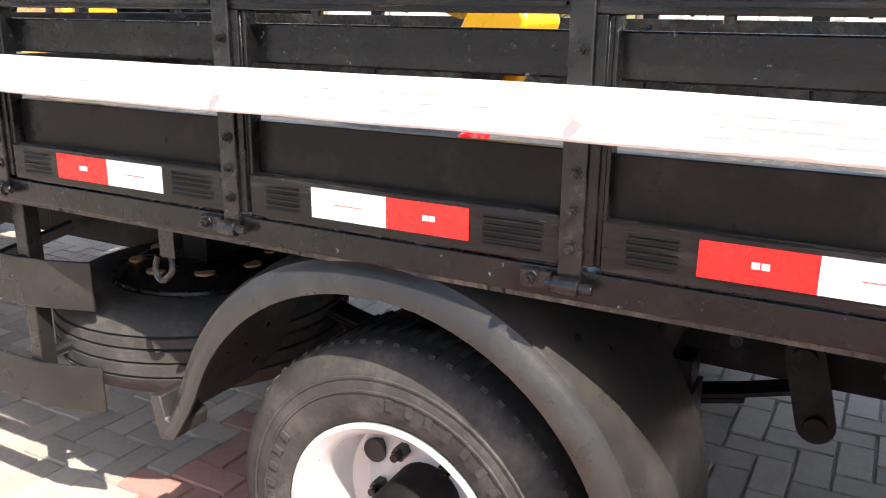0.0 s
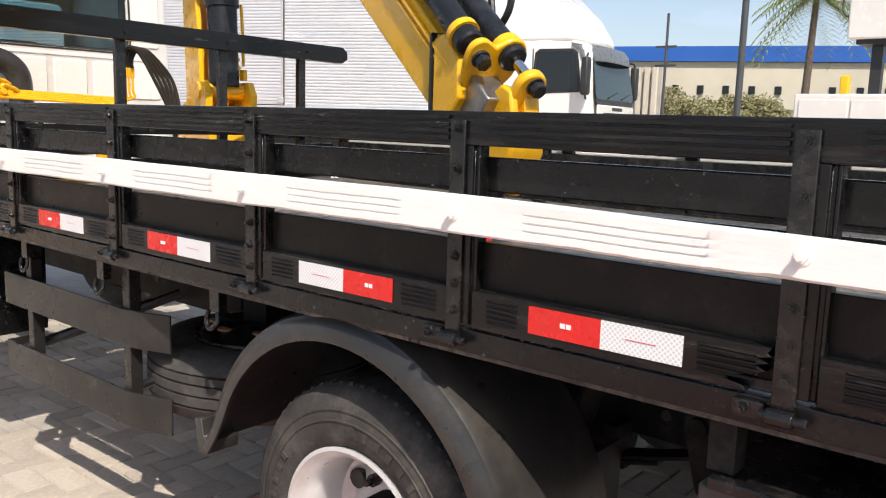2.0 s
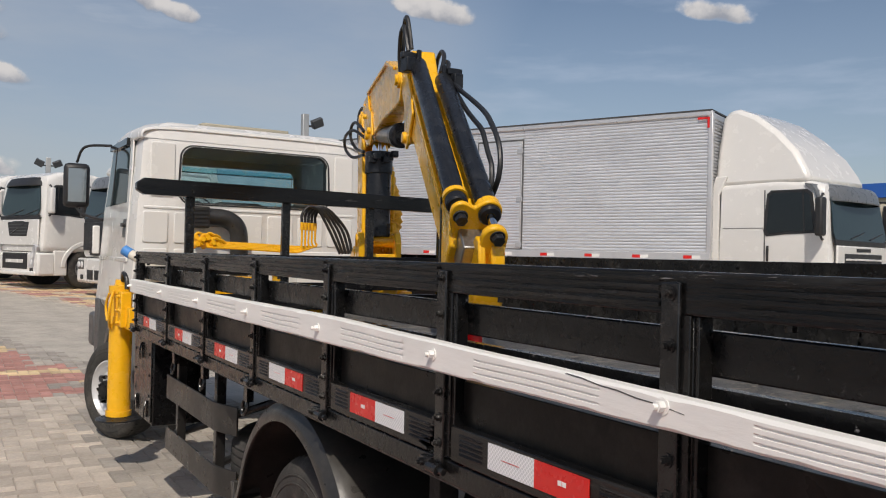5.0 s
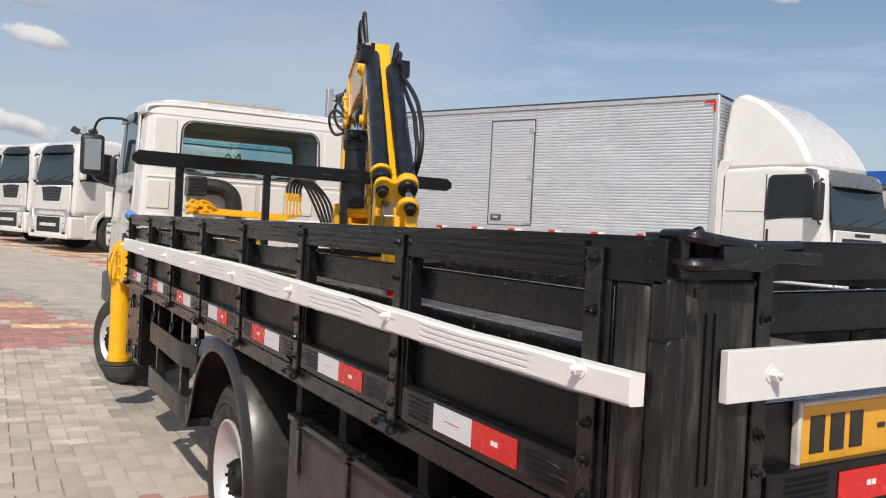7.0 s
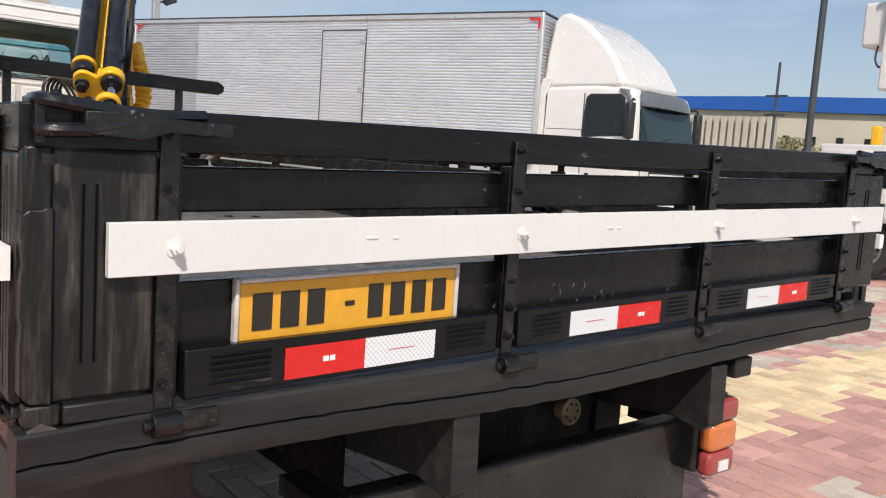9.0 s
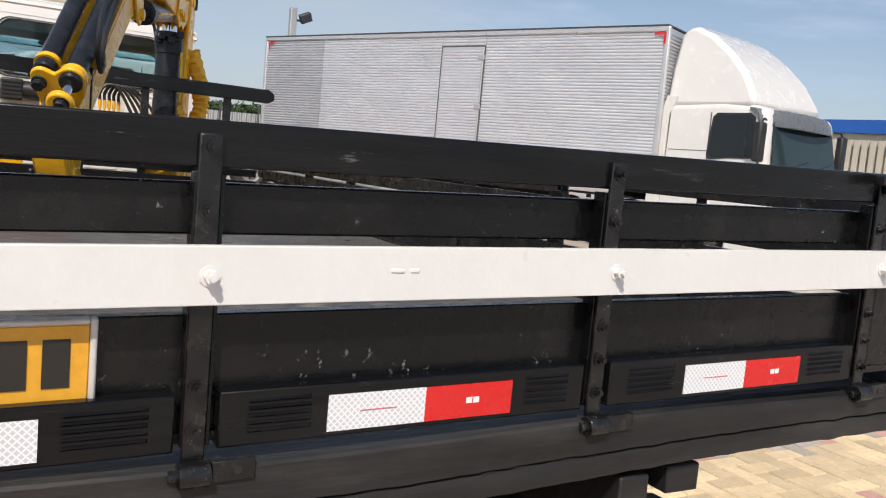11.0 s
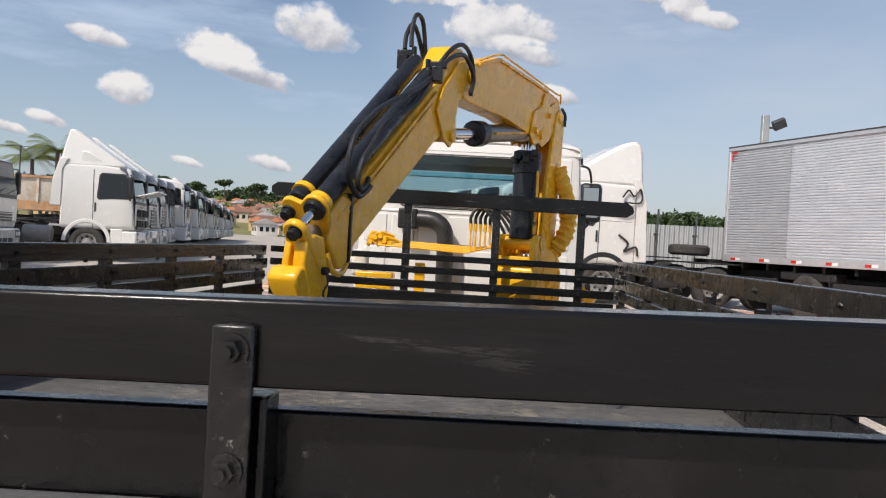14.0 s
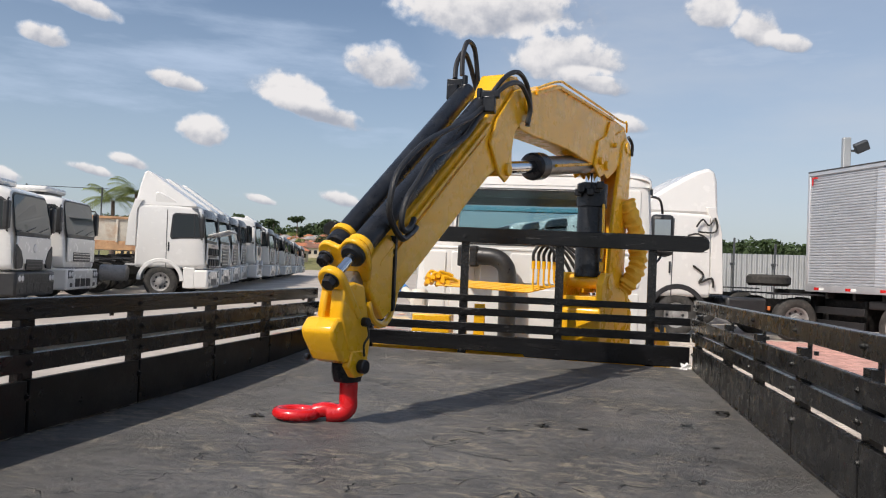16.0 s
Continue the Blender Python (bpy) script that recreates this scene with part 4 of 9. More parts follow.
mudguard(0.015, 0.38, -1)
mudguard(BED_T - 0.015, BED_T - 0.38, 1)
for y, s in ((0.02, 1), (BED_T - 0.02, -1)):
    bm = bmesh.new()
    slab(bm, [(-2.925, 0.545), (-2.905, 0.450), (-2.868, 0.455), (-2.862, 0.49), (-2.885, 0.50), (-2.895, 0.55)], lambda a, v, b: (a, y + s * v, b), 0.0, 0.10)
    part("mudguard_foot", bm, PLASTIC, truck, bev=0.004)
    part("mud_flap", box(-1.935, -1.925, y + s * 0.05 if s > 0 else y - 0.5, y + s * 0.5 if s > 0 else y - 0.05, 0.14, 0.62), PLASTIC, truck, "black rubber mud flap")

# side guard: two flat rails bent inwards at the end, on hangers
for y, s in ((0.075, 1), (BED_T - 0.075, -1)):
    sg = part("side_guard", box(-4.06, -4.02, y + s * 0.012 if s > 0 else y - 0.052, y + s * 0.052 if s > 0 else y - 0.012, 0.40, 0.918), GUARD, truck, "black steel side guard with two flat rails", bev=0.003)
    part("hanger", box(-3.40, -3.36, y + s * 0.012 if s > 0 else y - 0.052, y + s * 0.052 if s > 0 else y - 0.012, 0.40, 0.918), GUARD, sg, bev=0.003)
    for z0, z1 in ((0.640, 0.757), (0.385, 0.500)):
        bm = bmesh.new()
        out = [(-4.22, 0.10), (-4.215, 0.0), (-3.36, 0.0), (-3.31, 0.012), (-3.20, 0.049), (-3.203, 0.057), (-3.314, 0.020), (-3.36, 0.008), (-4.205, 0.008), (-4.212, 0.10)]
        slab(bm, out, lambda a, v, b: (a, y + s * b, v), z0, z1)
        part("rail", bm, GUARD, sg, bev=0.003)
    part("brace", cyl(bmesh.new(), (-3.44, y + s * 0.03, 0.47), (-3.15, y + s * 0.16, 0.62), 0.016, seg=10), GUARD, sg)
    part("brace", cyl(bmesh.new(), (-4.14, y + s * 0.03, 0.47), (-3.85, y + s * 0.5, 0.66), 0.02, seg=10), GUARD, sg)

# front storage box behind the cab, with latches
fb = part("battery_box", box(-4.94, -4.46, 0.060, 0.34, 0.45, 0.912), BLACK, truck, "flat black steel box with two toggle latches", bev=0.006)
part("box_door", box(-4.925, -4.475, 0.052, 0.0595, 0.465, 0.90), BLACK, fb, bev=0.004)
for x, z in ((-4.70, 0.83), (-4.82, 0.53), (-4.56, 0.53)):
    bm = bmesh.new()
    bx(bm, x - 0.012, x + 0.012, 0.043, 0.0515, z - 0.045, z + 0.04)
    tube(bm, [(x, 0.045, z + 0.035), (x + 0.012, 0.035, z), (x, 0.037, z - 0.05)], 0.004)
    part("latch", bm, STEELBLK, fb, "black toggle latch")
for k in range(6):
    x, z = -4.88 + 0.36 * (k % 2), 0.60 + 0.11 * (k // 2)
    part("rivet", cyl(bmesh.new(), (x, 0.053, z), (x, 0.047, z), 0.007, seg=8), STEELBLK, fb)

# tool box behind the rear wheel
tb = part("tool_box", box(-1.545, -0.53, 0.034, 0.45, 0.28, 0.792), DARKSHEET, truck, "brownish black steel tool box with hasps", bev=0.006)
part("lid", box(-1.527, -0.523, 0.020, 0.455, 0.792, 0.812), STEELBLK, tb, bev=0.004)
for x in (-1.42, -1.06, -0.66):
    bm = bmesh.new()
    bx(bm, x - 0.010, x + 0.010, 0.016, 0.0275, 0.66, 0.788)
    cyl(bm, (x - 0.02, 0.016, 0.806), (x + 0.02, 0.016, 0.806), 0.009, seg=10)
    part("strap_hinge", bm, STEELBLK, tb, bev=0.002)
bm = bmesh.new()
bx(bm, -1.115, -1.055, 0.006, 0.0275, 0.36, 0.405)
tube(bm, [(-1.105, 0.015, 0.405), (-1.10, 0.015, 0.445), (-1.07, 0.015, 0.445), (-1.065, 0.015, 0.405)], 0.005)
part("padlock", bm, STEEL, tb, "steel padlock on the hasp")
for x in (-1.54, -1.20, -0.75):
    part("hanger", box(x, x + 0.045, 0.05, 0.10, 0.812, 0.918), UNDER, tb, bev=0.002)

# spare wheel lying flat under the bed
sp = new("spare_wheel")
sp.parent = truck
sp.matrix_parent_inverse = truck.matrix_basis.inverted()
tagged(sp, "worn spare wheel lying flat under the bed")
SPC = (-3.25, 0.52, 0.53)
bm = bmesh.new()
lathe(bm, SPC, (0, 0, 1), [(-0.10, 0.24), (-0.10, 0.35), (-0.07, 0.375), (-0.052, 0.383), (-0.050, 0.370), (-0.046, 0.370), (-0.044, 0.384), (-0.016, 0.385), (-0.014, 0.371), (-0.010, 0.371), (-0.008, 0.385), (0.018, 0.385), (0.020, 0.371), (0.024, 0.371), (0.026, 0.384), (0.048, 0.383), (0.050, 0.371), (0.054, 0.371), (0.056, 0.382), (0.08, 0.37), (0.10, 0.34), (0.105, 0.25), (0.10, 0.235)], 48)
part("tyre", bm, TYRE, sp)
bm = bmesh.new()
lathe(bm, SPC, (0, 0, 1), [(0.10, 0.24), (0.112, 0.238), (0.108, 0.222), (0.13, 0.19), (0.145, 0.15), (0.145, 0.08), (0.145, 0.0)], 40)
sr = part("rim", bm, BLACK, sp, "black steel rim")
bm = bmesh.new()
for k in range(8):
    a = 2 * math.pi * k / 8
    c = Vector((SPC[0] + 0.165 * math.cos(a), SPC[1] + 0.165 * math.sin(a), SPC[2] + 0.136))
    cyl(bm, c, c + Vector((0, 0, 0.006)), 0.026, seg=14)
part("vent_hole", bm, RUST, sr)
part("spare_carrier", box(-3.30, -3.18, 0.46, 0.70, SPC[2] + 0.146, 0.835), UNDER, truck)
part("slide_bracket", box(-4.0, -3.5, 0.60, 0.64, 0.62, 0.83), UNDER, truck, "grimy steel bracket", bev=0.004)

# leaf springs with shackles
for y in (0.56, 1.66):
    bm = bmesh.new()
    for k in range(6):
        h = 0.62 - 0.085 * k
        pts = []
        for q in range(13):
            t = -1 + 2 * q / 12
            pts.append((RW[0] + t * h, 0.50 - 0.012 * k + 0.10 * (t * h / 0.62) ** 2))
        slab(bm, pts + [(a, b + 0.009) for a, b in reversed(pts)], lambda a, v, b: (a, v, b), y, y + 0.07)
    ls = part("leaf_spring", bm, UNDER, truck, "grimy leaf spring pack")
    bm = bmesh.new()
    ca_, cb_ = Vector((-1.749, 0.690)), Vector((-1.715, 0.556))
    ax_ = math.degrees(math.atan2(ca_.y - cb_.y, ca_.x - cb_.x))
    slab(bm, [(ca_.x + 0.036 * math.cos(radians(ax_ + q)), ca_.y + 0.036 * math.sin(radians(ax_ + q))) for q in range(-90, 91, 20)] + [(cb_.x + 0.036 * math.cos(radians(ax_ + q)), cb_.y + 0.036 * math.sin(radians(ax_ + q))) for q in range(90, 271, 20)], lambda a, v, b: (a, v, b), y - 0.02, y - 0.005)
    cyl(bm, (-1.715, y - 0.035, 0.556), (-1.715, y + 0.08, 0.556), 0.022, seg=14)
    cyl(bm, (-1.749, y - 0.035, 0.690), (-1.749, y + 0.08, 0.690), 0.022, seg=14)
    part("shackle", bm, UNDER, ls, "greasy steel shackle")
    bm = bmesh.new()
    bx(bm, -1.99, -1.955, y - 0.006, y + 0.076, 0.53, 0.63)
    part("clamp", bm, UNDER, ls)
    bm = bmesh.new()
    cyl(bm, (-2.10, y - 0.06, 0.45), (-1.93, y - 0.10, 0.86), 0.028, seg=12)
    part("shock_absorber", bm, UNDER, truck)

# rope hooks under the sill and small brackets
for x in (-3.98, -3.46, -2.87):
    bm = bmesh.new()
    bx(bm, x - 0.02, x + 0.02, 0.05, 0.075, 0.84, 0.92)
    tube(bm, [(x, 0.06, 0.84), (x + 0.004, 0.055, 0.81), (x - 0.02, 0.05, 0.79), (x - 0.038, 0.052, 0.81), (x - 0.03, 0.055, 0.838)], 0.0065)
    part("rope_hook", bm, STEELBLK, truck, "steel rope hook")

# tail: underrun bar, brackets, lamp, trailer socket
part("underrun_bar", box(-0.20, -0.14, 0.60, 1.66, 0.40, 0.695), GUARD, truck, "wide black steel underrun panel", bev=0.01)
for y in (0.712, 1.512):
    bm = bmesh.new()
    slab(bm, [(-0.36, 0.880), (0.0, 0.880), (0.004, 0.735), (-0.02, 0.715), (-0.10, 0.730), (-0.36, 0.70)], lambda a, v, b: (a, v, b), y, y + 0.062)
    part("tail_bracket", bm, DUSTY, truck, "thick chipped black tail bracket", bev=0.004)
part("tail_stub", box(-0.14, -0.01, 1.625, 1.70, 0.835, 0.885), DUSTY, truck, "short black bracket", bev=0.004)
for ly, lab in ((1.625, "tail lamp with red, orange and clear lenses"), (0.53, "tail lamp with red and orange lenses")):
    lower = 0.0 if ly > 1 else 0.10
    lamp = part("tail_lamp", box(-0.17, -0.095, ly - 0.004, ly + 0.130, 0.558 - lower, 0.765 - lower), GRILLE, truck, lab, bev=0.012)
    for z0, z1, m_ in ((0.702, 0.762, REDLENS), (0.625, 0.701, ORANGE), (0.560, 0.624, REDLENS)):
        part("lens", box(-0.0955, -0.052, ly, ly + 0.115, z0 - lower, z1 - lower), m_, lamp, bev=0.014)
    part("lens", box(-0.051, -0.046, ly + 0.035, ly + 0.075, 0.575 - lower, 0.602 - lower), CLEARLENS, lamp)
    part("bracket", box(-0.34, -0.17, ly + 0.02, ly + 0.08, 0.64, 0.68), UNDER, lamp)
part("lamp_plate", box(-0.165, -0.155, 1.760, 1.800, 0.60, 0.70), GRILLE, truck, "small black plate behind the lamp", bev=0.002)
part("rear_cross_member", box(-0.42, -0.36, 1.10, 1.64, 0.56, 0.85), UNDER, truck, bev=0.004)
SOC = Vector((-0.36, 1.385, 0.695))
bm = bmesh.new()
lathe(bm, SOC, (1, 0, 0), [(0.0, 0.026), (0.03, 0.026), (0.03, 0.036), (0.040, 0.036), (0.042, 0.030), (0.036, 0.012), (0.036, 0.0)], 24)
so = part("trailer_socket", bm, BRASS, truck, "round dull brass socket with pins")
for k in range(7):
    a = 2 * math.pi * k / 7
    c = SOC + Vector((0.040, 0.023 * math.cos(a), 0.023 * math.sin(a)))
    part("pin", cyl(bmesh.new(), c, c + Vector((0.004, 0, 0)), 0.0035, seg=6), INK, so)

# headboard rack at the front of the bed
bm = bmesh.new()
slab(bm, [(BED_L + 0.03, 1.045), (1.30, 1.020), (1.31, 1.004), (BED_T - 0.02, 0.996), (BED_T - 0.02, 1.116), (BED_L + 0.03, 1.128)], lambda a, v, b: (v, a, b), BED_F - 0.03, BED_F + 0.01)
hb = part("headboard", bm, BLACKY, truck, "black wooden headboard rack", bev=0.004)
for z0, z1 in ((1.145, 1.195), (1.240, 1.285), (1.325, 1.365)):
    part("slat", box(BED_F - 0.022, BED_F + 0.005, BED_L + 0.03, BED_T - 0.02, z0, z1), BLACKY, hb, bev=0.003)
bm = bmesh.new()
slab(bm, [(0.02, 1.716), (0.06, 1.692), (2.32, 1.692 - 0.02), (2.36, 1.716 - 0.02), (2.36, 1.757 - 0.02), (2.32, 1.785 - 0.02), (0.06, 1.785), (0.02, 1.757)], lambda a, v, b: (v, a, b), BED_F - 0.035, BED_F + 0.025)
part("top_beam", bm, BLACKY, hb, "thick black chamfered beam", bev=0.004)
for y in (0.33, 0.92, 1.50, 2.045):
    p_ = part("post", box(BED_F - 0.055, BED_F - 0.023, y - 0.025, y + 0.025, 0.975, 1.70), STEELBLK, hb, bev=0.003)
    for z in (1.72, 1.345, 1.262, 1.17, 1.03):
        part("bolt", hexbolt(bmesh.new(), (BED_F + (0.025 if z > 1.6 else 0.006), y, z), (1, 0, 0), 0.009, 0.007), STEELBLK, p_)

# crumpled paper and dark scraps lying on the bed
def lump(at, r, flat, seed, material, name, label, cat):
    rr = random.Random(seed)
    bm_ = bmesh.new()
    bmesh.ops.create_icosphere(bm_, subdivisions=3, radius=r)
    for v in bm_.verts:
        k = 1 + 1.1 * noise.noise(v.co / r * 1.7 + Vector((seed, 0, 0))) + 0.5 * noise.noise(v.co / r * 4.3)
        v.co = Vector((v.co.x * k, v.co.y * k, max(v.co.z * k * flat, -r * flat * 0.4))) + Vector(at) + Vector((0, 0, r * flat * 0.4))
    ob = part(name, bm_, material)
    return tagged(ob, label, cat)


DEBRIS = ((-2.77, 1.52, 0.020), (-2.76, 1.66, 0.016), (-3.30, 2.21, 0.030), (-2.60, 2.08, 0.012), (-2.58, 0.53, 0.022), (-1.37, 1.25, 0.026), (-1.34, 1.33, 0.020))
lump((-4.79, 2.245, floor_z(-4.79, 2.2)), 0.026, 0.8, 3, WHITEINK, "paper_ball", "crumpled white paper on the bed floor", "litter")
for k, (x, y, r) in enumerate(DEBRIS):
    lump((x, y, floor_z(x, y)), r, 0.30, 11 + k, INK, "debris", "dark curled scrap on the bed floor", "litter")

# ---------------------------------------------------------------- the truck's cab
CAB_C, CAB_R, CAB_FLOOR, CAB_TOP = 1.115, -5.90, 0.72, 2.265   # in the cab's own frame
CAB_AT = (-0.53, 0.125, 0.080)   # where that frame stands


def rounded(cy, hw_lo, hw_hi, z0, z1, rad, n=10):
    """Points (y, z) round a rounded section whose sides lean in towards the roof."""
    pts = []
    for (sy, sz) in ((1, 1), (-1, 1), (-1, -1), (1, -1)):
        hw = hw_hi if sz > 0 else hw_lo
        cyy, czz = cy + sy * (hw - rad), (z1 - rad) if sz > 0 else (z0 + rad)
        start = {(1, 1): 0, (-1, 1): 90, (-1, -1): 180, (1, -1): 270}[(sy, sz)]
        for k in range(n):
            a = radians(start + 90 * k / (n - 1))
            pts.append((cyy + rad * math.cos(a), czz + rad * math.sin(a)))
    return pts


def loft(rings):
    bm = bmesh.new()
    rows = [[bm.verts.new(p) for p in ring] for ring in rings]
    n = len(rows[0])
    for r0, r1 in zip(rows, rows[1:]):
        for k in range(n):
            j = (k + 1) % n
            bm.faces.new((r0[k], r0[j], r1[j], r1[k]))
    return bm


def front_x(z):
    """How the nose leans back from the bumper up to the roof."""
    return -7.42 + max(0, z - 1.35) * 0.30


rings = []
win_r = rounded(1.115, 0.605, 0.595, 1.665, 2.095, 0.09)
rings.append([(CAB_R + 0.004, y, z) for y, z in win_r])
rings.append([(CAB_R, y, z) for y, z in rounded(1.115, 0.62, 0.61, 1.655, 2.105, 0.10)])
rings.append([(CAB_R, y, z) for y, z in rounded(CAB_C, 0.915, 0.845, CAB_FLOOR + 0.03, CAB_TOP - 0.07, 0.10)])
rings.append([(CAB_R - 0.015, y, z) for y, z in rounded(CAB_C, 0.945, 0.875, CAB_FLOOR + 0.01, CAB_TOP - 0.035, 0.13)])
rings.append([(CAB_R - 0.06, y, z) for y, z in rounded(CAB_C, 0.965, 0.885, CAB_FLOOR, CAB_TOP + 0.005, 0.22)])
rings.append([(-6.5, y, z) for y, z in rounded(CAB_C, 0.98, 0.895, CAB_FLOOR, CAB_TOP + 0.035, 0.24)])
rings.append([(-7.02, y, z) for y, z in rounded(CAB_C, 0.98, 0.885, CAB_FLOOR, CAB_TOP, 0.22)])
rings.append([(front_x(z) + 0.03, y, z) for y, z in rounded(CAB_C, 0.965, 0.87, CAB_FLOOR + 0.01, CAB_TOP - 0.05, 0.11)])
rings.append([(front_x(z), y, z) for y, z in rounded(CAB_C, 0.92, 0.83, CAB_FLOOR + 0.05, CAB_TOP - 0.12, 0.10)])
rings.append([(front_x(z), y, z) for y, z in rounded(CAB_C, 0.87, 0.80, 1.50, CAB_TOP - 0.17, 0.08)])
rings.append([(front_x(z) + 0.05, y, z) for y, z in rounded(CAB_C, 0.86, 0.79, 1.51, CAB_TOP - 0.18, 0.08)])
cab_ob = part("cab", loft(rings), CABWHITE, truck, "white short cab with embossed rear panels")
cab_ob.location = CAB_AT
mod = cab_ob.modifiers.new("skin", "SOLIDIFY")
mod.thickness, mod.offset = 0.02, 0

# rear window: rubber frame and pane
fr = loft([[(CAB_R + d, y, z) for y, z in rounded(1.115, 0.62 + g, 0.61 + g, 1.655 - g, 2.105 + g, 0.105)] for d, g in ((0.0, 0.008), (0.012, 0.006), (0.013, -0.010), (-0.004, -0.016), (-0.012, -0.014))])
rw = part("rear_window", fr, GRILLE, cab_ob, "wide rear window in a black rubber frame")
bm = bmesh.new()
slab(bm, rounded(1.115, 0.61, 0.60, 1.665, 2.095, 0.095), lambda a, v, b: (v, a, b), CAB_R - 0.006, CAB_R - 0.001)
pane = part("pane", bm, CABGLASS, rw)
pane.visible_shadow = False
bm = bmesh.new()
slab(bm, rounded(CAB_C, 0.86, 0.79, 1.51, CAB_TOP - 0.18, 0.08), lambda a, v, b: (front_x(b) + 0.02 + v, a, b), 0.0, 0.005)
ws = part("windscreen", bm, CABGLASS, cab_ob)
ws.visible_shadow = False
bm = bmesh.new()
slab(bm, rounded(CAB_C, 0.80, 0.785, 2.02, CAB_TOP - 0.20, 0.05), lambda a, v, b: (front_x(b) + 0.03 + v, a, b), 0.0, 0.003)
part("sun_strip", bm, GLASSCYAN, cab_ob, "blue-green tinted sun strip")

# embossed panels on the rear wall
for y0, y1, z0, z1 in ((0.282, 0.468, 1.70, 2.115), (1.775, 1.945, 1.70, 2.115), (0.236, 0.425, 1.35, 1.590), (0.465, 0.66, 1.35, 1.590), (0.70, 0.90, 1.35, 1.590), (0.94, 1.16, 1.35, 1.590), (1.20, 1.42, 1.35, 1.590), (1.46, 1.68, 1.35, 1.590), (1.72, 1.95, 1.35, 1.590),
                       (0.236, 0.425, 0.98, 1.31), (0.465, 0.90, 0.98, 1.31), (0.94, 1.42, 0.98, 1.31), (1.46, 1.95, 0.98, 1.31)):
    bm = bmesh.new()
    slab(bm, rounded((y0 + y1) / 2, (y1 - y0) / 2, (y1 - y0) / 2, z0, z1, 0.02, 4), lambda a, v, b: (v, a, b), CAB_R - 0.002, CAB_R + 0.018)
    part("embossed_panel", bm, CABWHITE, cab_ob, bev=0.008)
part("rear_swage", box(CAB_R - 0.002, CAB_R + 0.016, 0.24, 1.97, 1.608, 1.630), CABWHITE, cab_ob, bev=0.006)
# domed roof panel that overhangs the rear wall with a drip edge, and its hatch
def roof_ring(x, hw, top):
    pts = []
    for k in range(25):
        a = math.pi * k / 24
        c, n_ = math.cos(a), math.sin(a)
        pts.append((x, CAB_C + hw * math.copysign(abs(c) ** 0.42, c), 2.150 + (top - 2.150) * n_ ** 0.52))
    return pts + [(x, CAB_C - hw * 0.995, 2.138), (x, CAB_C + hw * 0.995, 2.138)]


bm = loft([roof_ring(CAB_R - 0.004, 0.890, CAB_TOP - 0.055), roof_ring(CAB_R + 0.016, 0.892, CAB_TOP - 0.045), roof_ring(CAB_R + 0.010, 0.905, CAB_TOP - 0.022), roof_ring(CAB_R - 0.07, 0.914, CAB_TOP + 0.016), roof_ring(-6.5, 0.922, CAB_TOP + 0.045), roof_ring(-6.9, 0.915, CAB_TOP + 0.022), roof_ring(-7.06, 0.900, CAB_TOP - 0.02)])
bm.verts.ensure_lookup_table()
nv = len(bm.verts)
bm.faces.new([bm.verts[k] for k in range(27)][::-1])
bm.faces.new([bm.verts[k] for k in range(nv - 27, nv)])
part("roof_panel", bm, CABWHITE, cab_ob, "white domed roof with a drip edge", bev=0.004)
part("roof_hatch", box(-6.75, -6.25, 0.75, 1.50, CAB_TOP + 0.025, CAB_TOP + 0.085), HATCH, cab_ob, "faded tan roof hatch", bev=0.012)

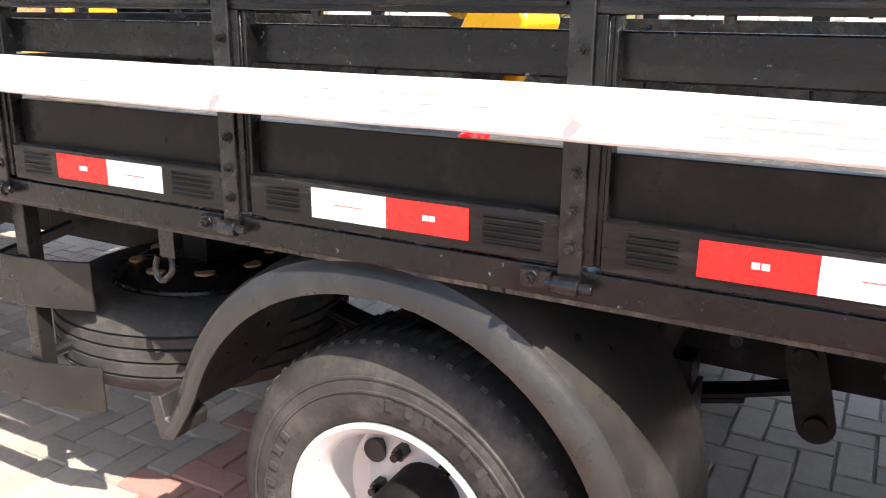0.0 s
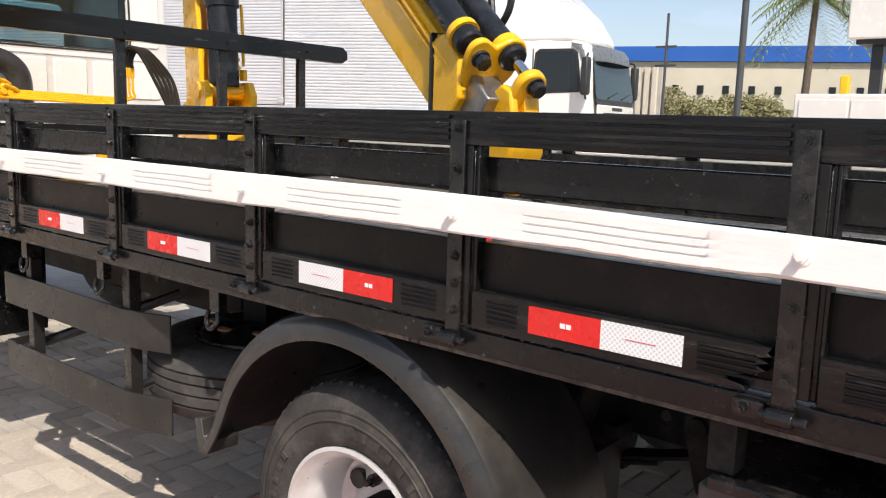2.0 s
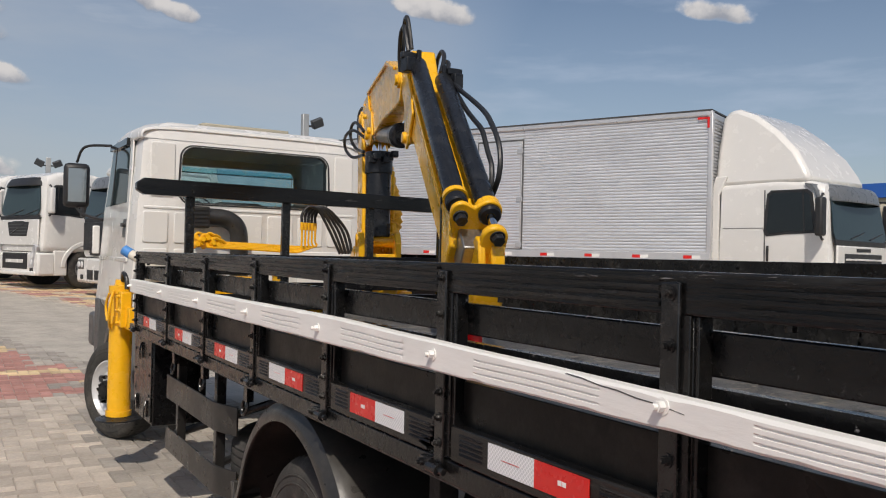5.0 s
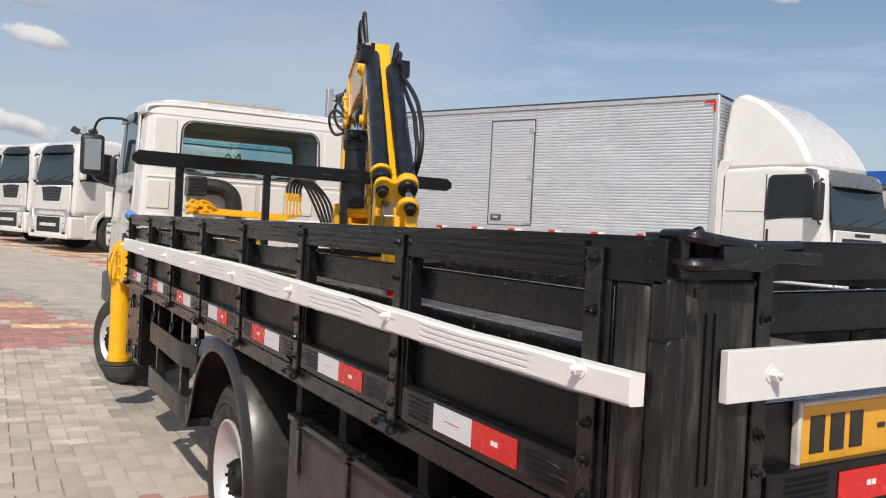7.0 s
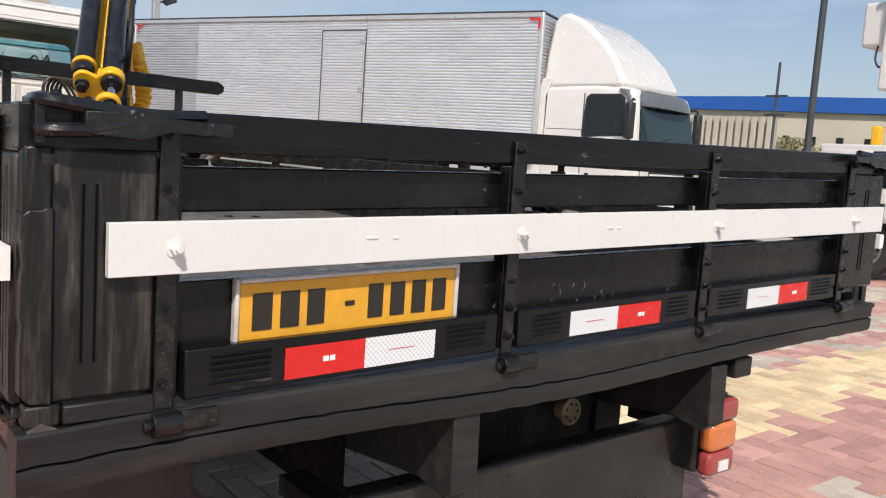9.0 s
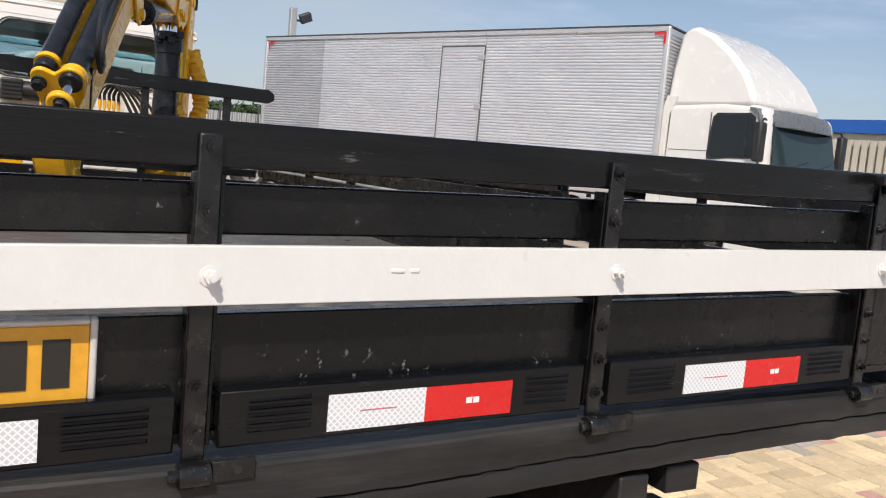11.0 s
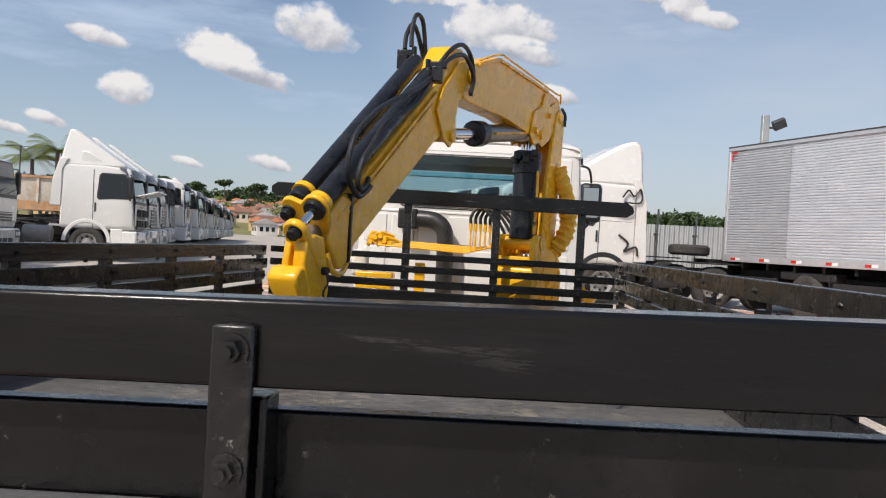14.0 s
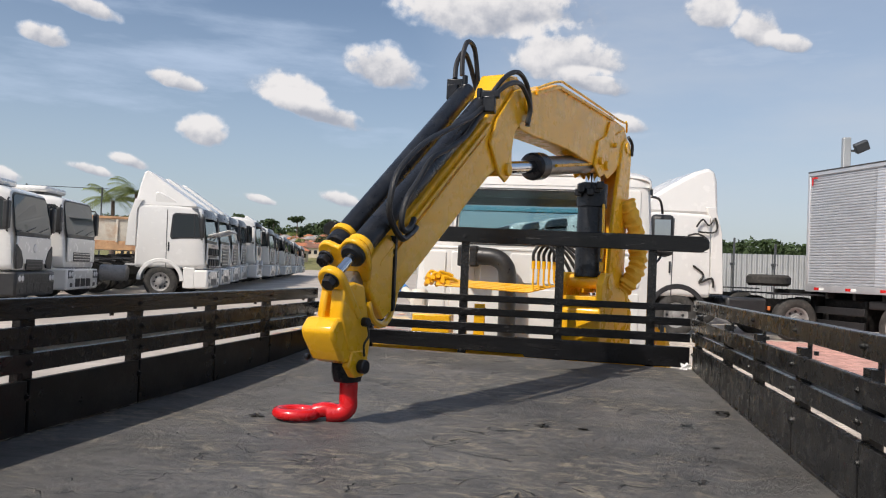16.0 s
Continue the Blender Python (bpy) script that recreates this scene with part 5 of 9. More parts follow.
for sy, nm in ((-1, "left"), (1, "right")):
    yo = CAB_C + sy * 0.972

    def side(a, v, b, sy=sy):
        t = min(max((b - 0.80) / 1.55, 0), 1)
        return (a, CAB_C + sy * (0.978 - 0.086 * t + v), b)
    bm = bmesh.new()
    slab(bm, [(-6.10, 0.86), (-6.10, 1.95), (-6.14, 2.15), (-6.22, 2.19), (-7.04, 2.19), (-7.25, 1.62), (-7.28, 0.98), (-7.15, 0.86)], side, -0.004, 0.010)
    dr = part("cab_door", bm, CABWHITE, cab_ob, "white cab door", bev=0.006)
    bm = bmesh.new()
    slab(bm, [(-6.20, 1.66), (-6.22, 2.08), (-6.28, 2.14), (-6.98, 2.14), (-7.17, 1.66)], side, 0.0, 0.013)
    wi = part("door_window", bm, GLASSBLUE, dr, "tinted side window")
    bm = bmesh.new()
    slab(bm, [(-6.86, 1.67), (-6.83, 2.14), (-6.80, 2.14), (-6.83, 1.67)], side, 0.0, 0.016)
    part("window_bar", bm, GRILLE, wi)
    bm = bmesh.new()
    slab(bm, [(-6.24, 2.17), (-7.0, 2.17), (-7.02, 2.13), (-6.24, 2.115)], side, 0.004, 0.04)
    part("rain_visor", bm, GLASS, dr, "smoked rain visor")
    bm = bmesh.new()
    slab(bm, [(-6.14, 1.39), (-6.14, 1.53), (-6.26, 1.53), (-6.26, 1.39)], side, 0.008, 0.012)
    part("handle_recess", bm, GREYPLASTIC, dr)
    bm = bmesh.new()
    slab(bm, [(-6.15, 1.47), (-6.15, 1.50), (-6.25, 1.50), (-6.25, 1.47)], side, 0.012, 0.034)
    part("handle", bm, GRILLE, dr, bev=0.004)
    bm = bmesh.new()
    slab(bm, [(-6.0, 1.20), (-7.3, 1.20), (-7.3, 1.235), (-6.0, 1.235)], side, 0.002, 0.016)
    part("swage_line", bm, CABWHITE, dr, bev=0.006)
    # grey arch round the front wheel
    bm = bmesh.new()
    out, inn = [], []
    for k in range(25):
        a = radians(-8 + 196 * k / 24)
        out.append((FW[0] - CAB_AT[0] + 0.53 * math.cos(a), FW[2] - CAB_AT[2] + 0.06 + 0.50 * math.sin(a)))
        inn.append((FW[0] - CAB_AT[0] + 0.45 * math.cos(a), FW[2] - CAB_AT[2] + 0.04 + 0.44 * math.sin(a)))
    slab(bm, out + inn[::-1], lambda a, v, b, sy=sy: (a, CAB_C + sy * v, b), 0.70, 1.005)
    part("wheel_arch", bm, GREYPLASTIC, cab_ob, "grey plastic wheel arch", bev=0.01)
    # cab steps and mirror
    part("step_panel", box(-7.30, -7.10, yo - 0.02 if sy < 0 else yo - 0.10, yo + 0.10 if sy < 0 else yo + 0.02, 0.38, 0.86), GREYPLASTIC, cab_ob, bev=0.01)
    mi = part("mirror", box(-7.56, -7.47, yo + sy * 0.17 - 0.11, yo + sy * 0.17 + 0.11, 1.66, 2.06), GRILLE, cab_ob, "tall black mirror on tubular arms", bev=0.042)
    part("mirror_glass", box(-7.469, -7.464, yo + sy * 0.17 - 0.075, yo + sy * 0.17 + 0.075, 1.71, 2.01), MIRROR, mi)
    bm = bmesh.new()
    tube(bm, [(-7.15, yo - sy * 0.06, 2.20), (-7.40, yo + sy * 0.12, 2.20), (-7.52, yo + sy * 0.17, 2.07)], 0.012)
    tube(bm, [(-7.25, yo - sy * 0.02, 1.55), (-7.42, yo + sy * 0.12, 1.60), (-7.52, yo + sy * 0.17, 1.67)], 0.012)
    part("mirror_arm", bm, GRILLE, mi)
    part("door_flap", box(-7.36, -7.32, yo + sy * 0.02 - 0.03, yo + sy * 0.02 + 0.03, 1.25, 1.50), CABWHITE, cab_ob, bev=0.01)
# bumper, and the inside: dashboard, seats, wheel
part("bumper", box(-7.60, -7.32, CAB_C - 1.0, CAB_C + 1.0, 0.42, 0.72), GREYPLASTIC, cab_ob, "grey bumper", bev=0.03)
part("under_floor", box(-7.3, -5.95, CAB_C - 0.7, CAB_C + 0.7, 0.58, 0.716), UNDER, cab_ob)
part("dashboard", box(-7.34, -6.95, CAB_C - 0.84, CAB_C + 0.84, 1.28, 1.56), GRILLE, cab_ob, bev=0.05)
for y in (0.55, 1.05, 1.60):
    part("seat_back", box(-6.22, -6.10, y - 0.21, y + 0.21, 1.12, 1.70), GRILLE, cab_ob, "dark seat back", bev=0.05)
bm = bmesh.new()
lathe(bm, (-6.80, 0.60, 1.62), (0.55, 0, 0.83), [(0, 0.20), (0.012, 0.212), (0.024, 0.20), (0.012, 0.188), (0, 0.20)], 28)
part("steering_wheel", bm, GRILLE, cab_ob)
# dark lining of the cab's inside
part("headliner", box(-6.95, -5.97, CAB_C - 0.74, CAB_C + 0.74, 2.135, 2.165), GREYPLASTIC, cab_ob, bev=0.01)
part("rear_lining", box(-5.975, -5.945, CAB_C - 0.84, CAB_C + 0.84, 0.90, 1.640), GRILLE, cab_ob)
for sy in (-1, 1):
    part("pillar_lining", box(-6.10, -5.95, CAB_C + sy * 0.74 - 0.09, CAB_C + sy * 0.74 + 0.09, 1.69, 2.13), GRILLE, cab_ob)
    part("door_lining", box(-7.10, -6.15, CAB_C + sy * 0.90 - 0.02, CAB_C + sy * 0.90 + 0.02, 0.90, 1.63), GREYPLASTIC, cab_ob)
part("roof_cap", box(-6.96, -6.78, CAB_C - 0.55, CAB_C + 0.55, CAB_TOP + 0.03, CAB_TOP + 0.10), HATCH, cab_ob, "low tan roof cap over the screen", bev=0.03)
# black intake duct on the rear wall
bm = bmesh.new()
pts = [(-6.32, 0.76, 1.635), (-6.31, 0.86, 1.635), (-6.30, 0.96, 1.625), (-6.29, 1.035, 1.57), (-6.29, 1.06, 1.47), (-6.29, 1.065, 1.20), (-6.29, 1.065, 0.88)]
tube(bm, pts, 0.070, 16, 6)
du = part("intake_duct", bm, PLASTIC, truck, "black plastic air intake duct")
bm = bmesh.new()
bx(bm, -6.40, -6.24, 0.665, 0.82, 1.550, 1.715)
part("intake_mouth", bm, PLASTIC, du, bev=0.012)
bm = bmesh.new()
for k in range(5):
    bx(bm, -6.24, -6.232, 0.675, 0.81, 1.565 + 0.030 * k, 1.576 + 0.030 * k)
part("louvre", bm, GRILLE, du)
# small expansion bottle by the outrigger
bt = part("washer_bottle", box(-6.20, -6.07, 0.33, 0.46, 1.14, 1.36), OFFWHITE, truck, "milky plastic bottle with a blue cap", bev=0.035)
bm = bmesh.new()
tube(bm, [(-6.14, 0.36, 1.26), (-6.19, 0.30, 1.31), (-6.24, 0.25, 1.345)], 0.034, 12)
part("neck", bm, OFFWHITE, bt)
bm = bmesh.new()
cyl(bm, (-6.235, 0.255, 1.342), (-6.275, 0.213, 1.372), 0.038, seg=16)
part("cap", bm, BLUEPL, bt, "blue cap")

# ---------------------------------------------------------------- the loader crane
CO, CU = Vector((-5.55, 1.825, 0)), Vector((0.9455, -0.3256, 0)).normalized()
CN = Vector((-CU.y, CU.x, 0))
crane = thing("loader_crane", (-5.25, 1.60, 0.82), "yellow folding loader crane with black cylinders", "crane")


def cs(s, w, z):
    return CO + CU * s + CN * w + Vector((0, 0, z))


def plate(outline, w0, w1):
    bm = bmesh.new()
    slab(bm, outline, lambda a, v, b: cs(a, v, b), w0, w1)
    return bm


def disc(s, z, r, n=20, a0=0, a1=360):
    return [(s + r * math.cos(radians(a0 + (a1 - a0) * k / n)), z + r * math.sin(radians(a0 + (a1 - a0) * k / n))) for k in range(n)]


# base frame and outrigger beam across the chassis
base = part("base_frame", box(-5.52, -5.06, 0.20, 2.12, 0.82, 1.02), YELLOW, crane, "yellow base beam across the chassis", bev=0.012)
part("valve_block", box(-5.30, -5.12, 0.55, 0.80, 1.03, 1.22), YELLOW, base, bev=0.01)
part("valve_lever", box(-5.20, -5.17, 0.95, 1.02, 1.03, 1.30), YELLOW, base, bev=0.006)
part("turret", plate([(-0.10, 1.02), (0.60, 1.02), (0.60, 1.30), (0.54, 1.36), (-0.02, 1.36), (-0.10, 1.28)], -0.125, 0.125), YELLOW, crane, "yellow slewing turret", bev=0.012)
for w0, w1 in ((-0.145, -0.105), (0.105, 0.145)):
    part("turret_cheek", plate([(-0.06, 1.34), (0.62, 1.34), (0.63, 1.46), (0.56, 1.53), (0.42, 1.53), (0.34, 1.44), (0.26, 1.44)], w0, w1), YELLOW, crane, "yellow bracket cheek", bev=0.006)
part("turret_tray", plate([(0.30, 1.345), (0.62, 1.345), (0.62, 1.385), (0.30, 1.385)], -0.104, 0.104), YELLOW, crane, bev=0.004)
bm = bmesh.new()
cyl(bm, cs(0.49, -0.155, 1.475), cs(0.49, 0.155, 1.475), 0.045, seg=20)
part("lift_pin", bm, YELLOW, crane, "yellow pin", bev=0.004)
# column: two plates and a back
col_out = [(0.02, 1.40), (0.34, 1.40), (0.28, 1.90), (0.16, 2.28), (0.12, 2.40), (0.05, 2.44), (-0.03, 2.42), (-0.07, 2.34), (-0.04, 2.0)]
col = part("column", plate([(0.0, 1.36), (0.10, 1.36), (0.02, 2.25), (-0.06, 2.25)], -0.06, 0.06), YELLOW, crane, "yellow column", bev=0.006)
for w0, w1 in ((-0.095, -0.068), (0.068, 0.095)):
    part("column_cheek", plate(col_out, w0, w1), YELLOW, col, bev=0.006)
part("step_lug", plate([(-0.12, 2.02), (0.02, 2.02), (0.02, 2.035), (-0.12, 2.035)], 0.03, 0.09), YELLOW, col, bev=0.003)
# lift cylinder
bm = bmesh.new()
cyl(bm, cs(0.485, 0, 1.50), cs(0.45, 0, 2.0), 0.084, seg=28)
cyl(bm, cs(0.452, 0, 1.94), cs(0.445, 0, 2.09), 0.096, seg=28)
lift = part("lift_cylinder", bm, HYDBLK, crane, "black lift cylinder", bev=0.004)
bm = bmesh.new()
cyl(bm, cs(0.445, 0, 2.09), cs(0.44, 0, 2.20), 0.05, seg=20)
part("rod", bm, CHROME, lift, "chromed rod")
for k in range(6):
    c = cs(0.54 + 0.03 * (k % 2), -0.06 + 0.03 * k, 2.03 + 0.02 * (k % 3))
    bm = bmesh.new()
    bmesh.ops.create_cube(bm, size=0.045, matrix=Matrix.Translation(c))
    part("valve", bm, HYDBLK, lift, bev=0.006)
bm = bmesh.new()
tube(bm, [cs(0.50, 0.095, 1.96), cs(0.51, 0.10, 1.80), cs(0.52, 0.10, 1.62)], 0.009)
bx(bm, -0.018, 0.018, -0.012, 0.012, -0.03, 0.03, Matrix.Translation(cs(0.52, 0.10, 1.57)))
part("feed_pipe", bm, YELLOW, lift)
# first boom
boom_out = [(-0.06, 2.33), (-0.05, 2.46), (0.03, 2.525), (0.30, 2.535), (1.10, 2.545), (1.30, 2.535), (1.60, 2.44), (1.78, 2.38), (1.83, 2.30), (1.78, 2.21), (1.62, 2.205), (1.10, 2.215), (0.62, 2.185), (0.42, 2.15), (0.26, 2.20), (0.12, 2.30)]
boom = part("first_boom", plate(boom_out, -0.068, 0.068), YELLOW, crane, "yellow first boom with welded edges", bev=0.006)
for w0, w1 in ((-0.082, -0.069), (0.069, 0.082)):
    part("cheek_plate", plate([(0.02, 2.36), (0.10, 2.49), (0.26, 2.43), (0.38, 2.50), (0.44, 2.40), (0.60, 2.34), (0.66, 2.18), (0.56, 2.12), (0.47, 2.15), (0.40, 2.13), (0.24, 2.20), (0.14, 2.28)], w0, w1), YELLOW, boom, "yellow reinforcing cheek", bev=0.004)
    part("seam", plate([(0.30, 2.515), (1.28, 2.515), (1.60, 2.415), (1.605, 2.432), (1.29, 2.534), (0.30, 2.534)], w0, w1), YELLOW, boom, bev=0.003)
for s_, z_, r_ in ((0.04, 2.38, 0.036), (0.46, 2.205, 0.030), (0.58, 2.22, 0.024), (0.30, 2.36, 0.016)):
    bm = bmesh.new()
    cyl(bm, cs(s_, -0.105, z_), cs(s_, 0.105, z_), r_, seg=18)
    part("pin", bm, YELLOW, boom, "yellow pivot pin", bev=0.004)
bm = bmesh.new()
tube(bm, [cs(-0.02, 0.07, 2.50), cs(0.06, 0.09, 2.55), cs(0.18, 0.085, 2.54), cs(1.1, 0.075, 2.56), cs(1.30, 0.075, 2.55), cs(1.60, 0.075, 2.45)], 0.007)
part("pipe_run", bm, YELLOW, boom)
# knuckle cylinder
kc0, kc1 = Vector((0.56, 2.205)), Vector((1.96, 1.995))
ck = lambda t, w=0.0: cs(kc0.x + (kc1.x - kc0.x) * t, w, kc0.y + (kc1.y - kc0.y) * t)
bm = bmesh.new()
cyl(bm, ck(0.02), ck(0.58), 0.054, seg=26)
kn = part("knuckle_cylinder", bm, STEEL, crane, "dark steel knuckle cylinder", bev=0.003)
bm = bmesh.new()
lathe(bm, ck(0.56), ck(1) - ck(0), [(0, 0.055), (0.0, 0.074), (0.10, 0.074), (0.115, 0.06), (0.115, 0.034)], 28)
part("gland", bm, HYDBLK, kn, "black gland")
bm = bmesh.new()
cyl(bm, ck(0.62), ck(1.0), 0.033, seg=20)
part("rod", bm, CHROME, kn, "chromed rod")
bm = bmesh.new()
tube(bm, [ck(0.08, 0.058), ck(0.3, 0.062), ck(0.5, 0.062)], 0.009)
part("feed_pipe", bm, YELLOW, kn)
# second boom
jib_out = [(1.70, 2.31), (1.74, 2.40), (1.86, 2.45), (2.00, 2.43), (2.10, 2.30), (2.18, 2.19), (3.03, 1.54), (3.09, 1.49), (3.06, 1.42), (2.97, 1.33), (2.88, 1.40), (2.14, 1.93), (2.06, 1.97), (2.00, 2.08), (1.90, 2.20), (1.76, 2.25)]
jib = part("second_boom", plate(jib_out, -0.046, 0.078), YELLOW, crane, "yellow second boom", bev=0.008)
for w0, w1 in ((-0.062, -0.047), (0.079, 0.094)):
    part("knee_cheek", plate([(1.68, 2.32), (1.72, 2.38), (1.80, 2.405), (1.92, 2.37), (2.10, 2.20), (2.16, 2.08), (2.09, 2.00), (2.06, 1.955), (1.98, 1.925), (1.915, 1.975), (1.925, 2.08), (1.90, 2.17), (1.82, 2.235), (1.72, 2.26)], w0, w1), YELLOW, jib, "yellow knee cheek plate", bev=0.005)
    part("seam", plate([(2.16, 2.175), (3.02, 1.522), (3.02, 1.505), (2.16, 2.155)], w0, w1), YELLOW, jib, bev=0.003)
    part("seam", plate([(2.20, 2.11), (3.02, 1.485), (3.02, 1.475), (2.20, 2.098)], w0 + 0.003, w1 - 0.003), YELLOW, jib, bev=0.003)
for s_, z_, r_, h_ in ((1.765, 2.325, 0.044, 0.095), (1.765, 2.325, 0.030, 0.110), (1.975, 1.985, 0.030, 0.095)):
    bm = bmesh.new()
    cyl(bm, cs(s_, 0.014 - h_, z_), cs(s_, 0.016 + h_, z_), r_, seg=22)
    part("pin", bm, YELLOW, jib, "yellow pivot pin", bev=0.005)
part("wear_collar", plate([(2.93, 1.60), (2.99, 1.615), (3.08, 1.535), (3.085, 1.42), (2.985, 1.315), (2.93, 1.345)], -0.060, 0.092), YELLOW, jib, "yellow end collar", bev=0.008)
part("collar_gap", plate([(2.915, 1.615), (2.928, 1.62), (2.928, 1.345), (2.915, 1.352)], -0.064, 0.096), HYDBLK, jib)
bm = bmesh.new()
tube(bm, [cs(2.84, 0.05, 1.42), cs(2.90, 0.07, 1.34), cs(2.98, 0.09, 1.30), cs(3.05, 0.09, 1.32), cs(3.07, 0.08, 1.38)], 0.012)
part("guide_ring", bm, YELLOW, jib, "yellow guide ring")
for s_ in (2.35, 2.62, 2.80):
    z_ = 2.13 - (s_ - 2.2) * 0.765
    bm = bmesh.new()
    tube(bm, [cs(s_, 0.070, z_ - 0.02), cs(s_ + 0.02, 0.090, z_ - 0.03), cs(s_ + 0.04, 0.070, z_ - 0.05)], 0.006)
    part("clip", bm, YELLOW, jib)
# two extension cylinders on top
for w, s0, z0_, s1, z1_, ln in ((-0.037, 2.150, 2.330, 3.080, 1.597, 0.075), (0.076, 2.222, 2.247, 3.146, 1.556, 0.135)):
    c0, c1 = cs(s0, w, z0_), cs(s1, w, z1_)
    d = (c1 - c0).normalized()
    bm = bmesh.new()
    lathe(bm, c0, d, [(0.0, 0.0), (0.0, 0.028), (0.01, 0.039), (0.02, 0.042), ((c1 - c0).length, 0.042), ((c1 - c0).length, 0.0)], 24)
    ec = part("extension_cylinder", bm, HYDBLK, crane, "long black extension cylinder")
    bm = bmesh.new()
    lathe(bm, c1 - d * 0.03, d, [(0, 0.042), (0, 0.051), (0.024, 0.051), (0.024, 0.042)], 24)
    part("collar", bm, YELLOW, ec, "yellow collar")
    bm = bmesh.new()
    lathe(bm, c1, d, [(0.0, 0.044), (0.032, 0.044), (0.04, 0.038), (0.042, 0.018)], 24)
    part("gland", bm, HYDBLK, ec, "black gland")
    bm = bmesh.new()
    cyl(bm, c1 + d * 0.03, c1 + d * (0.03 + ln), 0.017, seg=16)
    part("rod", bm, CHROME, ec, "chromed rod")
    bm = bmesh.new()
    cn = c1 + d * (0.03 + ln)
    lathe(bm, cn, d, [(0.0, 0.0), (0.0, 0.029), (0.010, 0.029), (0.010, 0.0)], 20)
    cyl(bm, cn + d * 0.010, cn + d * 0.036, 0.0245, seg=6)
    part("nut", bm, HYDBLK, ec, "black hexagonal nut on a washer", bev=0.003)
    bm = bmesh.new()
    sg_ = 1 if w > 0 else -1
    bx(bm, -0.035, 0.035, -0.025, 0.025, -0.035, 0.035, Matrix.Translation(c0 + d * 0.05 + CN * (sg_ * 0.055) + Vector((0, 0, 0.012))))
    bx(bm, -0.016, 0.016, -0.04, 0.04, -0.016, 0.016, Matrix.Translation(c0 + d * 0.03 + CN * (sg_ * 0.05) + Vector((0, 0, 0.05))))
    cyl(bm, c0 + d * 0.04 + Vector((0, 0, 0.03)), c0 + d * 0.04 + Vector((0, 0, 0.085)), 0.013, seg=10)
    part("valve", bm, HYDBLK, ec, "black valve block", bev=0.005)


def across(points, t0, t1, w_off=0.0):
    """A plate square to the second boom's axis: points are (w, height above the axis) and t the stretch along it from (3.0, 1.55)."""
    ax, up = Vector((0.782, -0.623)), Vector((0.623, 0.782))
    bm_ = bmesh.new()
    slab(bm_, points, lambda a, v, b: cs(3.0 + ax.x * v + up.x * b, a, 1.55 + ax.y * v + up.y * b), t0, t1)
    return bm_


# crosshead plate that carries the lower cylinder and the first rod, and the head with its eye
fig8 = [(-0.050, -0.02), (-0.072, 0.06)] + [(-0.033 + 0.041 * math.cos(radians(a)), 0.098 + 0.041 * math.sin(radians(a))) for a in range(180, 50, -18)] + [(0.016, 0.118)] + \
       [(0.075 + 0.052 * math.cos(radians(a)), 0.100 + 0.052 * math.sin(radians(a))) for a in range(130, -20, -18)] + [(0.112, 0.02), (0.085, -0.03), (-0.03, -0.03)]
part("crosshead", across(fig8, 0.105, 0.128), YELLOW, crane, "yellow crosshead plate for the cylinders", bev=0.006)
part("extension_box", across([(-0.030, -0.12), (0.065, -0.12), (0.065, 0.02), (-0.030, 0.02)], 0.04, 0.24), STEEL, crane, "bare steel telescopic section", bev=0.006)
eye = [(0.020, -0.07), (0.018, 0.05)] + [(0.068 + 0.050 * math.cos(radians(a)), 0.093 + 0.050 * math.sin(radians(a))) for a in range(180, -18, -18)] + [(0.118, 0.05), (0.116, -0.07)]
head = part("boom_head", across(eye, 0.250, 0.282), YELLOW, crane, "yellow boom head with an eye", bev=0.008)
part("head_cheek", plate([(3.10, 1.30), (3.14, 1.44), (3.20, 1.45), (3.26, 1.43), (3.27, 1.34), (3.22, 1.22), (3.12, 1.20)], 0.060, 0.112), YELLOW, head, bev=0.008)
part("head_cheek", plate([(3.12, 1.28), (3.15, 1.43), (3.20, 1.46), (3.25, 1.44), (3.27, 1.34), (3.22, 1.22), (3.12, 1.20)], 0.012, 0.040), YELLOW, head, bev=0.008)
part("head_box", plate([(3.12, 1.31), (3.20, 1.335), (3.285, 1.330), (3.315, 1.292), (3.305, 1.265), (3.250, 1.190), (3.20, 1.175), (3.12, 1.165), (3.09, 1.19), (3.08, 1.25)], -0.020, 0.108), YELLOW, head, "yellow box of the head", bev=0.012)
part("head_lug", plate([(3.12, 1.22), (3.20, 1.22), (3.22, 1.17), (3.18, 1.128), (3.13, 1.13), (3.10, 1.17)], 0.085, 0.116), YELLOW, head, bev=0.006)
for s_, z_, w0, w1, r_ in ((3.155, 1.166, 0.114, 0.142, 0.024), (3.14, 1.315, 0.106, 0.135, 0.016), (3.26, 1.195, -0.034, -0.018, 0.011)):
    bm = bmesh.new()
    cyl(bm, cs(s_, w0, z_), cs(s_, w1, z_), r_, seg=14)
    part("knob", bm, HYDBLK, head, "black round knob", bev=0.004)
bm = bmesh.new()
tube(bm, [cs(3.14, 0.126, 1.31), cs(3.13, 0.13, 1.27), cs(3.15, 0.126, 1.24), cs(3.14, 0.122, 1.20)], 0.004)
part("cable", bm, HOSE, head)
HK = cs(3.18, 0.045, 0)
bm = bmesh.new()
lathe(bm, HK + Vector((-0.06, 0.015, 1.106)), (0.03, -0.01, 1), [(0, 0.03), (0, 0.050), (0.03, 0.056), (0.085, 0.056), (0.09, 0.045)], 8)
part("swivel", bm, HYDBLK, crane, "black swivel", bev=0.004)
